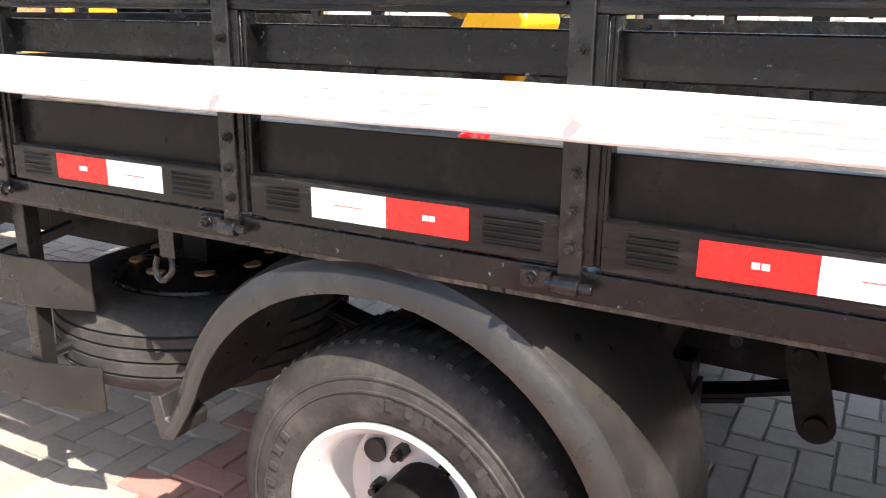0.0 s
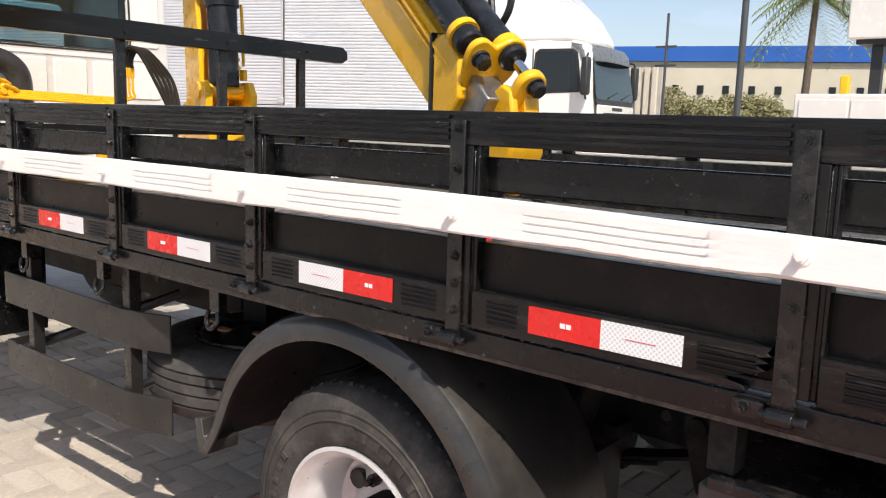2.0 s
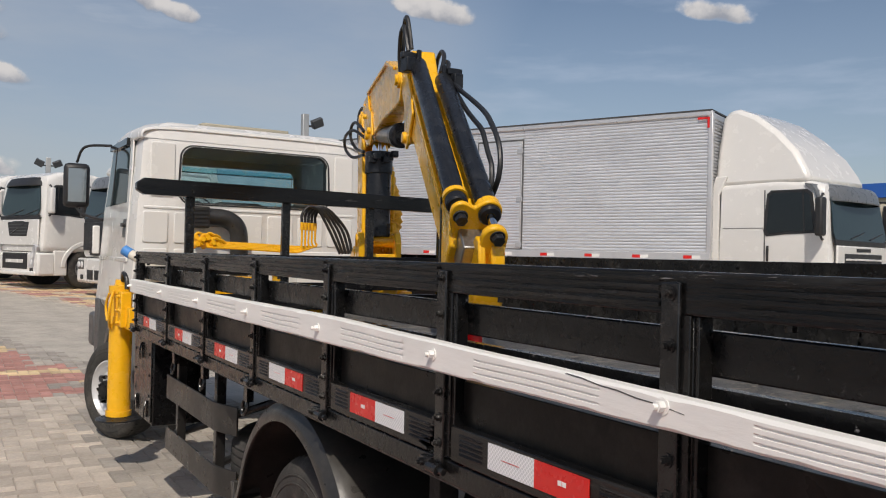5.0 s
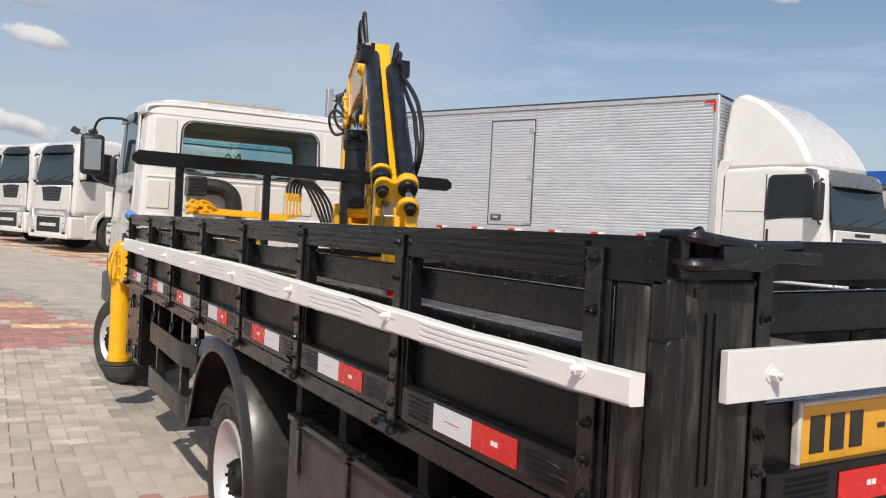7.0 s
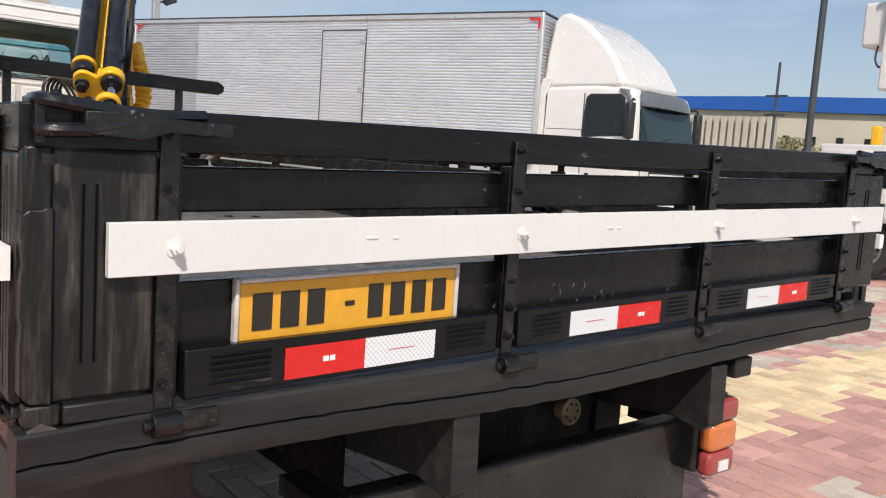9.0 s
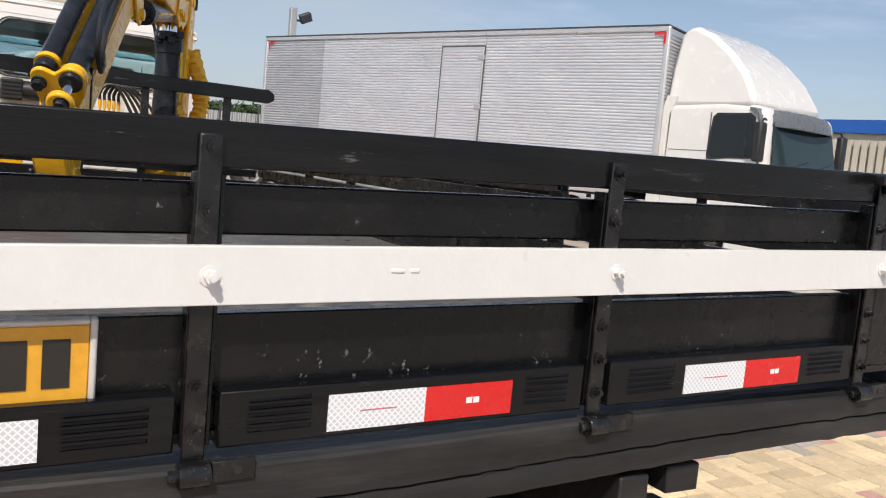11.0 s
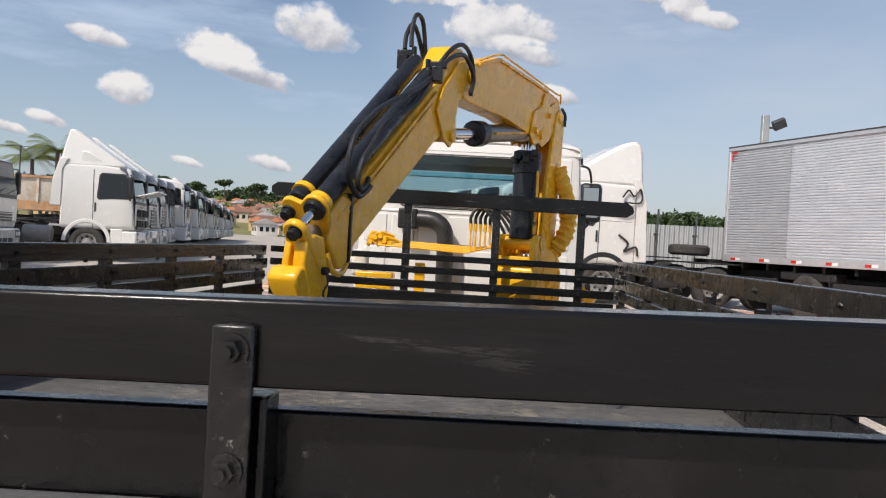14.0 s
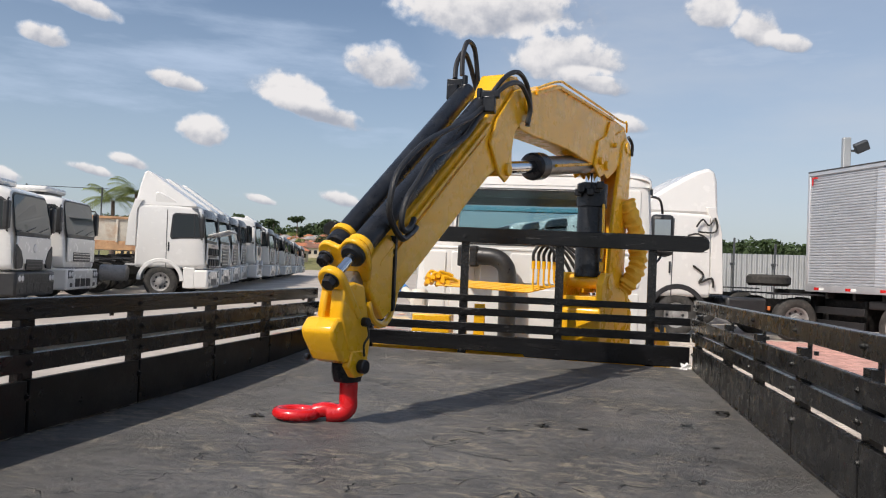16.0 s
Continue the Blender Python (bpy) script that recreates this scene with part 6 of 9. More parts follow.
# hook lying on the bed
bm = bmesh.new()
k0 = Vector((HK.x - 0.07, HK.y + 0.02, 0))
E1, E2 = Vector((0.16, -0.90, 0)).normalized(), Vector((0.90, 0.16, 0)).normalized()
tube(bm, [k0 + Vector((0, 0, 1.125)), k0 + Vector((0, 0, 1.09)), k0 + Vector((0, 0, 1.05)), k0 + Vector((0, 0, 1.015)), k0 + E1 * 0.025 + Vector((0, 0, 0.994)), k0 + E1 * 0.07 + Vector((0, 0, 0.992))], 0.032, 16)
tube(bm, [k0 + E1 * 0.03 + Vector((0, 0, 0.996)), k0 + E1 * 0.075 + Vector((0, 0, 1.004)), k0 + E1 * 0.115 + Vector((0, 0, 0.996))], 0.026, 14)
ringc = k0 + E1 * 0.175 + Vector((0, 0, 0.989))
pts = [ringc + (E1 * math.cos(a) * 0.066 + E2 * math.sin(a) * 0.058) for a in [2 * math.pi * k / 14 - math.pi for k in range(15)]]
tube(bm, pts, 0.0195, 14, 4)
part("hook", bm, REDHOOK, crane, "glossy red hook lying on the bed")
# hoses at the knee, elbow and column
HOSES = [[(2.15, -0.07, 2.40), (2.13, -0.08, 2.50), (2.08, -0.085, 2.575), (2.01, -0.085, 2.565), (1.97, -0.085, 2.47), (1.96, -0.08, 2.37)],
         [(2.18, -0.09, 2.38), (2.15, -0.10, 2.46), (2.09, -0.10, 2.525), (2.02, -0.105, 2.50), (1.96, -0.10, 2.41), (1.94, -0.09, 2.33)],
         [(2.16, 0.08, 2.29), (2.08, 0.11, 2.39), (1.96, 0.12, 2.445), (1.85, 0.12, 2.42), (1.79, 0.12, 2.33), (1.80, 0.115, 2.22)],
         [(2.18, 0.10, 2.28), (2.10, 0.13, 2.35), (1.97, 0.135, 2.39), (1.88, 0.135, 2.36), (1.82, 0.135, 2.30), (1.82, 0.12, 2.23)],
         [(2.30, 0.115, 2.21), (2.42, 0.13, 2.15), (2.59, 0.14, 2.08), (2.79, 0.145, 1.995), (2.91, 0.145, 1.925), (3.01, 0.145, 1.845), (3.05, 0.145, 1.77), (3.05, 0.14, 1.70), (3.01, 0.135, 1.65), (2.94, 0.13, 1.61), (2.87, 0.12, 1.63), (2.81, 0.11, 1.66)],
         [(2.32, 0.115, 2.18), (2.48, 0.135, 2.06), (2.63, 0.14, 1.985), (2.77, 0.14, 1.92), (2.87, 0.14, 1.82), (2.94, 0.14, 1.75), (2.96, 0.135, 1.67), (2.93, 0.13, 1.64), (2.87, 0.12, 1.655), (2.83, 0.11, 1.69)],
         [(0.36, -0.09, 2.20), (0.22, -0.16, 2.27), (0.02, -0.20, 2.25), (-0.06, -0.19, 2.17), (0.10, -0.15, 2.09), (0.36, -0.10, 2.08)],
         [(0.38, -0.10, 2.24), (0.20, -0.14, 2.33), (0.06, -0.16, 2.32), (0.02, -0.16, 2.24), (0.14, -0.13, 2.15), (0.38, -0.10, 2.10)],
         [(0.02, -0.08, 2.47), (-0.10, -0.09, 2.44), (-0.13, -0.09, 2.32), (-0.05, -0.09, 2.22)],
         [(0.0, 0.09, 2.46), (-0.06, 0.10, 2.42), (-0.06, 0.10, 2.34)]]
for h_ in HOSES:
    part("hydraulic_hose", tube(bmesh.new(), [cs(*q) for q in h_], 0.0115), HOSE, crane, "looped black hydraulic hose")
# pipe bank across the front of the bed with its looped hoses
for k in range(5):
    z = 1.405 + 0.010 * k
    x = -5.58 - 0.024 * k
    bm = bmesh.new()
    tube(bm, [(x, 0.62, z), (x, 1.0, z - 0.012), (x, 1.28 + 0.035 * k, z - 0.02), (x, 1.30 + 0.035 * k, z + 0.03), (x, 1.30 + 0.035 * k, 1.60)], 0.0075, 8, 4)
    cyl(bm, (x, 1.30 + 0.035 * k, 1.545), (x, 1.30 + 0.035 * k, 1.60), 0.013, seg=8)
    part("pipe", bm, YELLOW, crane, "yellow steel pipe")
for k in range(5):
    x, y = -5.58 - 0.024 * k, 1.30 + 0.035 * k
    bm = bmesh.new()
    tube(bm, [(x, y, 1.59), (x, y, 1.655), (x, y + 0.045, 1.712), (x + 0.01, y + 0.12, 1.69), (x + 0.03, y + 0.20 + 0.01 * k, 1.55), (x + 0.05, y + 0.28, 1.38)], 0.0115)
    part("hose_loop", bm, HOSE, crane, "black hose bent over")

for k in range(9):
    bm = bmesh.new()
    c = (-5.62 - 0.012 * (k % 3), 0.54 + 0.036 * (k % 5), 1.405 + 0.034 * (k // 5) + 0.01 * (k % 2))
    cyl(bm, c, (c[0] + 0.05, c[1] + 0.02, c[2] + 0.02), 0.018, seg=8)
    tube(bm, [c, (c[0] + 0.02, c[1] + 0.03, c[2] + 0.05), (c[0], c[1] + 0.08, c[2] + 0.03)], 0.012, 6, 3)
    part("pipe_fitting", bm, YELLOW, crane, "yellow pipe fitting")
# wrinkled yellow sleeve behind the column
bm = bmesh.new()
pp = [cs(0.06, 0.10, 2.02), cs(0.02, 0.14, 1.88), cs(-0.01, 0.18, 1.70), cs(0.02, 0.175, 1.56), cs(0.06, 0.12, 1.44), cs(0.12, 0.07, 1.38)]
tube(bm, pp, 0.056, 18, 10)
bm.verts.ensure_lookup_table()
for i, v in enumerate(bm.verts):
    fold = 0.13 * math.sin((i // 18) * 1.9 + 0.8 * math.sin(i * 0.35))
    mid_ = sum((bm.verts[k].co for k in range(i // 18 * 18, i // 18 * 18 + 18)), Vector()) / 18
    v.co += (v.co - mid_) * fold
    v.co += Vector((noise.noise(v.co * 17), noise.noise(v.co * 19 + Vector((3, 1, 2))), noise.noise(v.co * 13 + Vector((7, 7, 1))))) * 0.018
part("hose_sleeve", bm, CANVAS, crane, "wrinkled yellow fabric hose sleeve")
# outrigger legs
for y, sx in ((0.115, -1), (BED_T - 0.11, 1)):
    bm = bmesh.new()
    lathe(bm, (-5.76, y, 0.275), (0, 0, 1), [(0, 0.03), (0, 0.082), (0.035, 0.082), (0.036, 0.073), (0.60, 0.073), (0.61, 0.082), (0.66, 0.082), (0.661, 0.070), (0.80, 0.070), (0.81, 0.080), (0.86, 0.080), (0.865, 0.045), (0.90, 0.04), (0.90, 0.0)], 32)
    og = part("outrigger_leg", bm, YELLOW, crane, "yellow outrigger leg with a black foot")
    bm = bmesh.new()
    lathe(bm, (-5.75, y, 0.238), (0, 0, 1), [(0, 0.0), (0, 0.10), (0.012, 0.145), (0.022, 0.145), (0.03, 0.09), (0.04, 0.05)], 32)
    part("foot", bm, HYDBLK, og, "black round foot plate")
    br = part("bracket", box(-5.70, -5.57, y - 0.035, y + 0.03, 0.87, 1.10), YELLOW, og, "yellow clamp plate with bolts", bev=0.006)
    for zb in (0.90, 0.98, 1.07):
        part("bolt", hexbolt(bmesh.new(), (-5.62, y - 0.035 if sx < 0 else y + 0.03, zb), (0, sx, 0), 0.014, 0.014), YELLOW, br)
    bm = bmesh.new()
    tube(bm, [(-5.72, y, 1.17), (-5.66, y - 0.01, 1.22), (-5.60, y, 1.19), (-5.58, y, 1.12)], 0.014)
    part("elbow_hose", bm, HOSE, og, "short black hose")
    bm = bmesh.new()
    q = 0.0
    tube(bm, [(-5.70, y - 0.06, 1.10), (-5.64, y - 0.09, 1.02), (-5.66, y - 0.09, 0.92), (-5.73, y - 0.075, 0.86)], 0.009)
    tube(bm, [(-5.80, y - 0.07, 1.08), (-5.86, y - 0.08, 1.0), (-5.82, y - 0.075, 0.90)], 0.009)
    part("handle", bm, YELLOW, og)
    part("beam_arm", box(-5.62, -5.48, min(y, 0.20) if y < 1 else 2.10, 0.24 if y < 1 else y + 0.03, 0.86, 1.0), YELLOW, og, bev=0.006)

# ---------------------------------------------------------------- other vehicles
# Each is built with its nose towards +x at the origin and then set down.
HOLE_DISC = mesh_of("vent_hole", cyl(bmesh.new(), (0, -0.008, 0), (0, 0.008, 0), 0.034, seg=10), GRILLE)


def simple_wheel(x, y, side, parent, r=0.52, z=None):
    z = r if z is None else z
    bm = bmesh.new()
    lathe(bm, (x, y, z), (0, side, 0), [(0.0, r * 0.56), (0.02, r * 0.62), (0.025, r * 0.86), (-0.01, r * 0.97), (-0.05, r), (-0.24, r), (-0.28, r * 0.95), (-0.29, r * 0.56)], 36)
    ty = part("tyre", bm, TYRE, parent, "black truck tyre")
    bm = bmesh.new()
    lathe(bm, (x, y, z), (0, side, 0), [(-0.01, r * 0.57), (0.015, r * 0.57), (0.0, r * 0.50), (-0.06, r * 0.44), (-0.07, r * 0.30), (-0.02, r * 0.26), (-0.02, r * 0.18), (0.05, r * 0.17), (0.06, r * 0.10), (0.06, 0.0)], 32)
    ri = part("rim", bm, RIMDULL, ty, "dull steel rim")
    # vent holes as solid dark discs, their inner shade put in as colour
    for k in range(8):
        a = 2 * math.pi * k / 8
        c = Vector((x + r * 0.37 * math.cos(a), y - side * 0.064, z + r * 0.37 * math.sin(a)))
        hole = new("vent_hole", HOLE_DISC)
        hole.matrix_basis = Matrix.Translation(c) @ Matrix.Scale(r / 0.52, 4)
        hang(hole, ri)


def gz(x):
    """Height of the yard, which dips under the flatbed's nose and rises gently past it."""
    steps = ((-37.0, 0.54), (-24.6, 0.285), (-14.0, 0.035), (-9.0, -0.075), (-6.3, -0.085), (-2.4, GROUND), (2.6, 0.0))
    if x <= steps[0][0]:
        return steps[0][1]
    for (x0, z0), (x1, z1) in zip(steps, steps[1:]):
        if x <= x1:
            return z0 + (z1 - z0) * (x - x0) / (x1 - x0)
    return steps[-1][1]


def heavy_truck(label, style="round", deflector="round", body="", dark_front=False, dark_bumper=False, chassis=5.0, front_wheel=1.35, top=2.95, deco=False, group="", roof_tall=0.0, win=0.0, visor=True, rise=0.0):
    """A cab-over tractor: cab, screen, visor, grille slats, lamps, bumper, mirrors, tank, frame and wheels."""
    t = thing("tractor_truck", (0, 0, 0), label, "truck", group)
    L, W = 2.15, 1.24
    z0 = 0.95

    def nose(z):
        return 0.0 if z < 1.9 else -(z - 1.9) * (0.16 if style == "round" else 0.10)
    rings = []
    for x, hw, lo, hi, rad in ((-L, 1.19, z0 + 0.02, top - 0.05, 0.10), (-L + 0.05, W, z0, top, 0.12), (-1.0, W, z0, top + 0.04 + roof_tall, 0.14), (-0.45, W, z0, top + roof_tall * 0.9, 0.16)):
        rings.append([(x, y, z) for y, z in rounded(0, hw, hw - 0.05, lo, hi, rad, 6)])
    for d, ins, rad in ((-0.12, 0.0, 0.18), (-0.03, 0.04, 0.18), (0.0, 0.12, 0.16)):
        rings.append([(nose(z) + d, y, z) for y, z in rounded(0, W - ins, W - 0.06 - ins, z0 + ins * 0.3, top - 0.04 - ins + roof_tall * 0.5, rad, 6)])
    bm = loft(rings)
    bm.verts.ensure_lookup_table()
    bm.faces.new([bm.verts[k] for k in range(24)][::-1])
    nv = len(bm.verts)
    bm.faces.new([bm.verts[k] for k in range(nv - 24, nv)])
    cb = part("cab", bm, CABWHITE, t, "white cab")
    bm = bmesh.new()
    slab(bm, rounded(0, 1.02, 0.92, 1.92, 2.72, 0.16, 6) if style == "tall" else rounded(0, 1.10, 1.03, 1.88, 2.72 if visor else 2.80, 0.14, 6), lambda a, v, b: (nose(b) + v, a, b), 0.004, 0.016)
    ws = part("windscreen", bm, GLASSBLUE, cb, "large windscreen")
    if not visor:
        bm = bmesh.new()
        slab(bm, rounded(0, 1.15, 1.08, 1.80, 2.85, 0.18, 6), lambda a, v, b: (nose(b) + v, a, b), -0.006, 0.003)
        part("screen_surround", bm, GRILLE, ws, "black rubber surround")
    bm = bmesh.new()
    for y in (-0.45, 0.35):
        cyl(bm, (nose(1.95) + 0.03, y, 1.93), (nose(2.2) + 0.03, y + 0.62, 2.06), 0.012, seg=6)
    part("wiper", bm, GRILLE, ws)
    if visor:
        v0, v1 = (2.58, 2.90) if style != "tall" else (2.68, 2.93)
        bm = bmesh.new()
        rows = []
        for k in range(17):
            half = 1.21 if style != "tall" else 1.06
            a = -half + 2 * half * k / 16
            wrap = 0.30 * (abs(a) / half) ** 3.5
            rows.append([bm.verts.new((nose(v1) + dx - wrap, a, z)) for dx, z in ((-0.02, v1), (0.10, v1 - 0.03), (0.19, v1 - 0.14), (0.225, v0 + 0.02), (0.215, v0), (0.19, v0 + 0.03), (0.15, v1 - 0.15), (0.0, v1 - 0.06))])
        for r0, r1 in zip(rows, rows[1:]):
            for k in range(8):
                j = (k + 1) % 8
                bm.faces.new((r0[k], r0[j], r1[j], r1[k]))
        bm.faces.new(rows[0])
        bm.faces.new(rows[-1])
        part("sun_visor", bm, SILVER if style == "round" else GRILLE, cb, "curved sun visor over the screen")
    else:
        sp_ = part("roof_spoiler", box(-1.75, -0.75, -0.74, 0.74, top + 0.13, top + 0.30), CABWHITE, cb, "low white roof spoiler", bev=0.07)
        # black block in place of the shaded gap beneath the spoiler
        part("spoiler_foot", box(-1.65, -0.85, -0.62, 0.62, top + 0.02, top + 0.14), GRILLE, sp_)
        if dark_bumper:
            for s in (-1, 1):
                bm = bmesh.new()
                slab(bm, [(s * 0.76, 1.02), (s * 0.70, 1.20), (s * 0.86, 1.46), (s * 1.12, 1.60), (s * 1.16, 1.30), (s * 1.10, 1.00)], lambda a, v, b: (v, a, b), 0.02, 0.066)
                part("corner_lamp", bm, GRILLE, cb, "dark leaf-shaped corner lamp", bev=0.015)
            part("oval_badge", lathe(bmesh.new(), (0.05, 0.0, 1.52), (1, 0, 0), [(0.0, 0.11), (0.012, 0.10), (0.016, 0.0)], 20), ALUFLAT, cb, "oval metal badge")
    # dark lower edge of the screen
    part("screen_sill", box(nose(1.86) - 0.02, nose(1.86) + 0.022, -1.06, 1.06, 1.80, 1.90), GRILLE, ws, bev=0.01)
    fm = GRILLE if dark_front else CABWHITE
    part("front_panel", box(0.002, 0.05, -1.05, 1.05, 1.12, 1.80), fm, cb, bev=0.03)
    if style == "tall":
        bm = bmesh.new()
        slab(bm, [(-0.46, 1.36), (0.46, 1.36), (0.58, 1.74), (-0.58, 1.74)], lambda a, v, b: (v, a, b), 0.03, 0.062)
        gu = part("upper_grille", bm, GRILLE, cb, "dark tapered upper grille", bev=0.02)
        for k in range(4):
            part("slat", box(0.055, 0.072, -0.46 - 0.025 * k, 0.46 + 0.025 * k, 1.41 + 0.085 * k, 1.43 + 0.085 * k), GREYPLASTIC, gu)
        bm = bmesh.new()
        slab(bm, [(-0.40, 1.42), (-0.36, 1.42), (0.42, 1.69), (0.38, 1.69)], lambda a, v, b: (v, a, b), 0.066, 0.078)
        part("trim_bar", bm, CHROME, gu, "bright diagonal trim bar")
    elif not visor:
        gw, gz0, gz1 = (0.52, 0.98, 1.24) if dark_bumper else (0.66, 1.14, 1.40)
        gr = part("grille", box(0.03, 0.062, -gw, gw, gz0, gz1), GRILLE, cb, "small dark grille", bev=0.01)
        for k in range(3):
            part("slat", box(0.055, 0.078, -gw + 0.02, gw - 0.02, gz0 + 0.05 + 0.08 * k, gz0 + 0.07 + 0.08 * k), GREYPLASTIC if dark_bumper else CABWHITE, gr)
    else:
        gw = 0.62 if dark_front else 0.78
        gr = part("grille", box(0.03, 0.062, -gw, gw, 1.00, 1.66), GRILLE, cb, "dark grille with slats", bev=0.01)
        for k in range(5):
            part("slat", box(0.055, 0.085, -gw + 0.02, gw - 0.02, 1.06 + 0.12 * k, 1.095 + 0.12 * k), fm if not dark_front else GRILLE, gr, bev=0.008)
    bu = part("bumper", box(-0.35, 0.12, -1.23, 1.23, 0.34, 0.94), GRILLE if dark_bumper else CABWHITE, t, "deep bumper", bev=0.06)
    if style == "tall":
        it = part("intake", box(0.10, 0.125, -0.68, 0.68, 0.50, 0.92), GRILLE, bu, "dark lower grille", bev=0.02)
        part("bumper_slat", box(0.12, 0.140, -0.46, 0.46, 0.66, 0.75), CABWHITE, it, bev=0.008)
        part("lower_lip", box(0.02, 0.150, -1.10, 1.10, 0.34, 0.46), CABWHITE, bu, bev=0.03)
    else:
        for y0 in (-0.60, -0.18, 0.24):
            part("intake", box(0.10, 0.125, y0, y0 + 0.36, 0.42, 0.66), GRILLE, bu, "dark opening in the bumper", bev=0.02)
    if visor:
        part("badge_bar", box(0.046, 0.056, -0.30, 0.30, 1.70, 1.76), GRILLE, cb)
    for s in (-1, 1):
        if style == "tall":
            bm = bmesh.new()
            slab(bm, [(s * 0.72, 0.54), (s * 1.00, 0.54), (s * 1.14, 1.10), (s * 0.98, 1.16)], lambda a, v, b: (v, a, b), 0.04, 0.132)
            hl = part("headlamp", bm, ALUFLAT, bu, "tall slanted headlamp", bev=0.02)
            for z, r in ((0.68, 0.075), (0.86, 0.085)):
                part("lens", lathe(bmesh.new(), (0.128, s * (0.74 + 0.22 * z), z), (1, 0, 0), [(0.0, r), (0.012, r * 0.9), (0.016, 0.0)], 16), CLEARLENS, hl)
        else:
            hl = part("headlamp", box(0.06, 0.135, s * 0.97 - 0.19, s * 0.97 + 0.19, 0.66, 0.90), GREYPLASTIC, bu, "headlamp behind clear lenses", bev=0.03)
            for q in (-0.09, 0.09):
                part("lens", lathe(bmesh.new(), (0.134, s * 0.97 + q, 0.78), (1, 0, 0), [(0.0, 0.075), (0.012, 0.068), (0.018, 0.0)], 16), CLEARLENS, hl)
        part("fog_lamp", box(0.06, 0.128, s * 0.90 - 0.10, s * 0.90 + 0.10, 0.42, 0.54), GRILLE, bu, bev=0.02)
        yo = s * (W - 0.012)

        def side(a, v, b, s=s):
            k = min(max((b - z0) / (top - z0), 0), 1)
            return (a, s * (W - 0.05 * k + v), b + (rise if 1.86 < b < 2.75 else 0.0))
        bm = bmesh.new()
        slab(bm, [(-0.12 - win, 1.93), (-0.22 - win, 2.64), (-0.32 - win, 2.71), (-0.98 - win, 2.71), (-1.06 - win, 2.64), (-1.11 - win, 1.96), (-1.05 - win, 1.87), (-0.70 - win, 1.91)], side, 0.002, 0.008)
        wf = part("window_frame", bm, GRILLE, cb, "black window surround")
        bm = bmesh.new()
        slab(bm, [(-0.18 - win, 1.98), (-0.27 - win, 2.60), (-0.36 - win, 2.66), (-0.95 - win, 2.66), (-1.01 - win, 2.60), (-1.05 - win, 2.00), (-1.00 - win, 1.92), (-0.72 - win, 1.96)], side, 0.009, 0.014)
        part("side_window", bm, GLASS, wf, "dark side window")
        bm = bmesh.new()
        slab(bm, [(-0.36 - win, 1.95), (-0.40 - win, 2.66), (-0.375 - win, 2.66), (-0.335 - win, 1.95)], side, 0.013, 0.019)
        part("window_bar", bm, GRILLE, wf)
        bm = bmesh.new()
        slab(bm, [(-1.20, 0.98), (-1.24, 2.80), (-1.215, 2.80), (-1.175, 0.98)], side, 0.0, 0.004)
        if deflector != "wedge":
            slab(bm, [(-2.05, 2.02), (-1.24, 2.02), (-1.24, 2.03), (-2.05, 2.03)], side, 0.0, 0.003)
        part("door_gap", bm, GREYPLASTIC, cb)
        part("door_handle", box(-1.16, -1.12, yo - 0.02, yo + 0.03, 1.50, 1.78), GRILLE, cb, bev=0.008)
        mi = part("mirror", box(-0.16, -0.02, yo + s * 0.20 - 0.10, yo + s * 0.20 + 0.10, 1.95, 2.62), GRILLE if style != "tall" else CABWHITE, cb, "tall mirror housing", bev=0.04)
        bm = bmesh.new()
        tube(bm, [(-0.15, yo - s * 0.03, 2.68), (-0.10, yo + s * 0.12, 2.68), (-0.09, yo + s * 0.20, 2.60)], 0.02)
        tube(bm, [(-0.15, yo - s * 0.03, 1.90), (-0.10, yo + s * 0.12, 1.90), (-0.09, yo + s * 0.20, 1.97)], 0.02)
        part("mirror_arm", bm, GRILLE, mi)
        # arch and lower panel
        bm = bmesh.new()
        out, inn = [], []
        for k in range(17):
            a = radians(180 * k / 16)
            out.append((-front_wheel + 0.72 * math.cos(a), 0.56 + 0.70 * math.sin(a)))
            inn.append((-front_wheel + 0.60 * math.cos(a), 0.56 + 0.58 * math.sin(a)))
        slab(bm, out + inn[::-1], lambda a, v, b, s=s: (a, s * v, b), 0.90, 1.252)
        part("wheel_arch", bm, GRILLE if dark_front else CABWHITE, t, "wheel arch", bev=0.015)
        part("step_panel", box(-0.66, -0.30, s * 1.07 - 0.16, s * 1.07 + 0.16, 0.34, 1.0), CABWHITE, t, bev=0.03)
        part("fuel_tank", lathe(bmesh.new(), (-3.25, s * 0.88, 0.74), (1, 0, 0), [(0.0, 0.0), (0.0, 0.22), (0.03, 0.25), (0.80, 0.25), (0.83, 0.22), (0.83, 0.0)], 20), UNDER if s > 0 else RIMDULL, t, "round fuel tank")
        part("frame_rail", box(-chassis - 1.0, -0.4, s * 0.42 - 0.05, s * 0.42 + 0.05, 0.72, 0.98), UNDER, t)
        simple_wheel(-front_wheel, s * 1.18, s, t)
        simple_wheel(-chassis + 0.3, s * 1.18, s, t)
        simple_wheel(-chassis - 0.98, s * 1.18, s, t)
        part("rear_guard", box(-chassis - 1.5, -chassis + 0.85, s * 1.0 - 0.25, s * 1.0 + 0.25, 1.10, 1.14), GRILLE, t, bev=0.015)
    bm = bmesh.new()
    slab(bm, disc(-chassis - 0.2, 0.0, 0.45, 20), lambda a, v, b: (a, b, v), 1.14, 1.24)
    part("fifth_wheel", bm, UNDER, t, "black coupling plate")
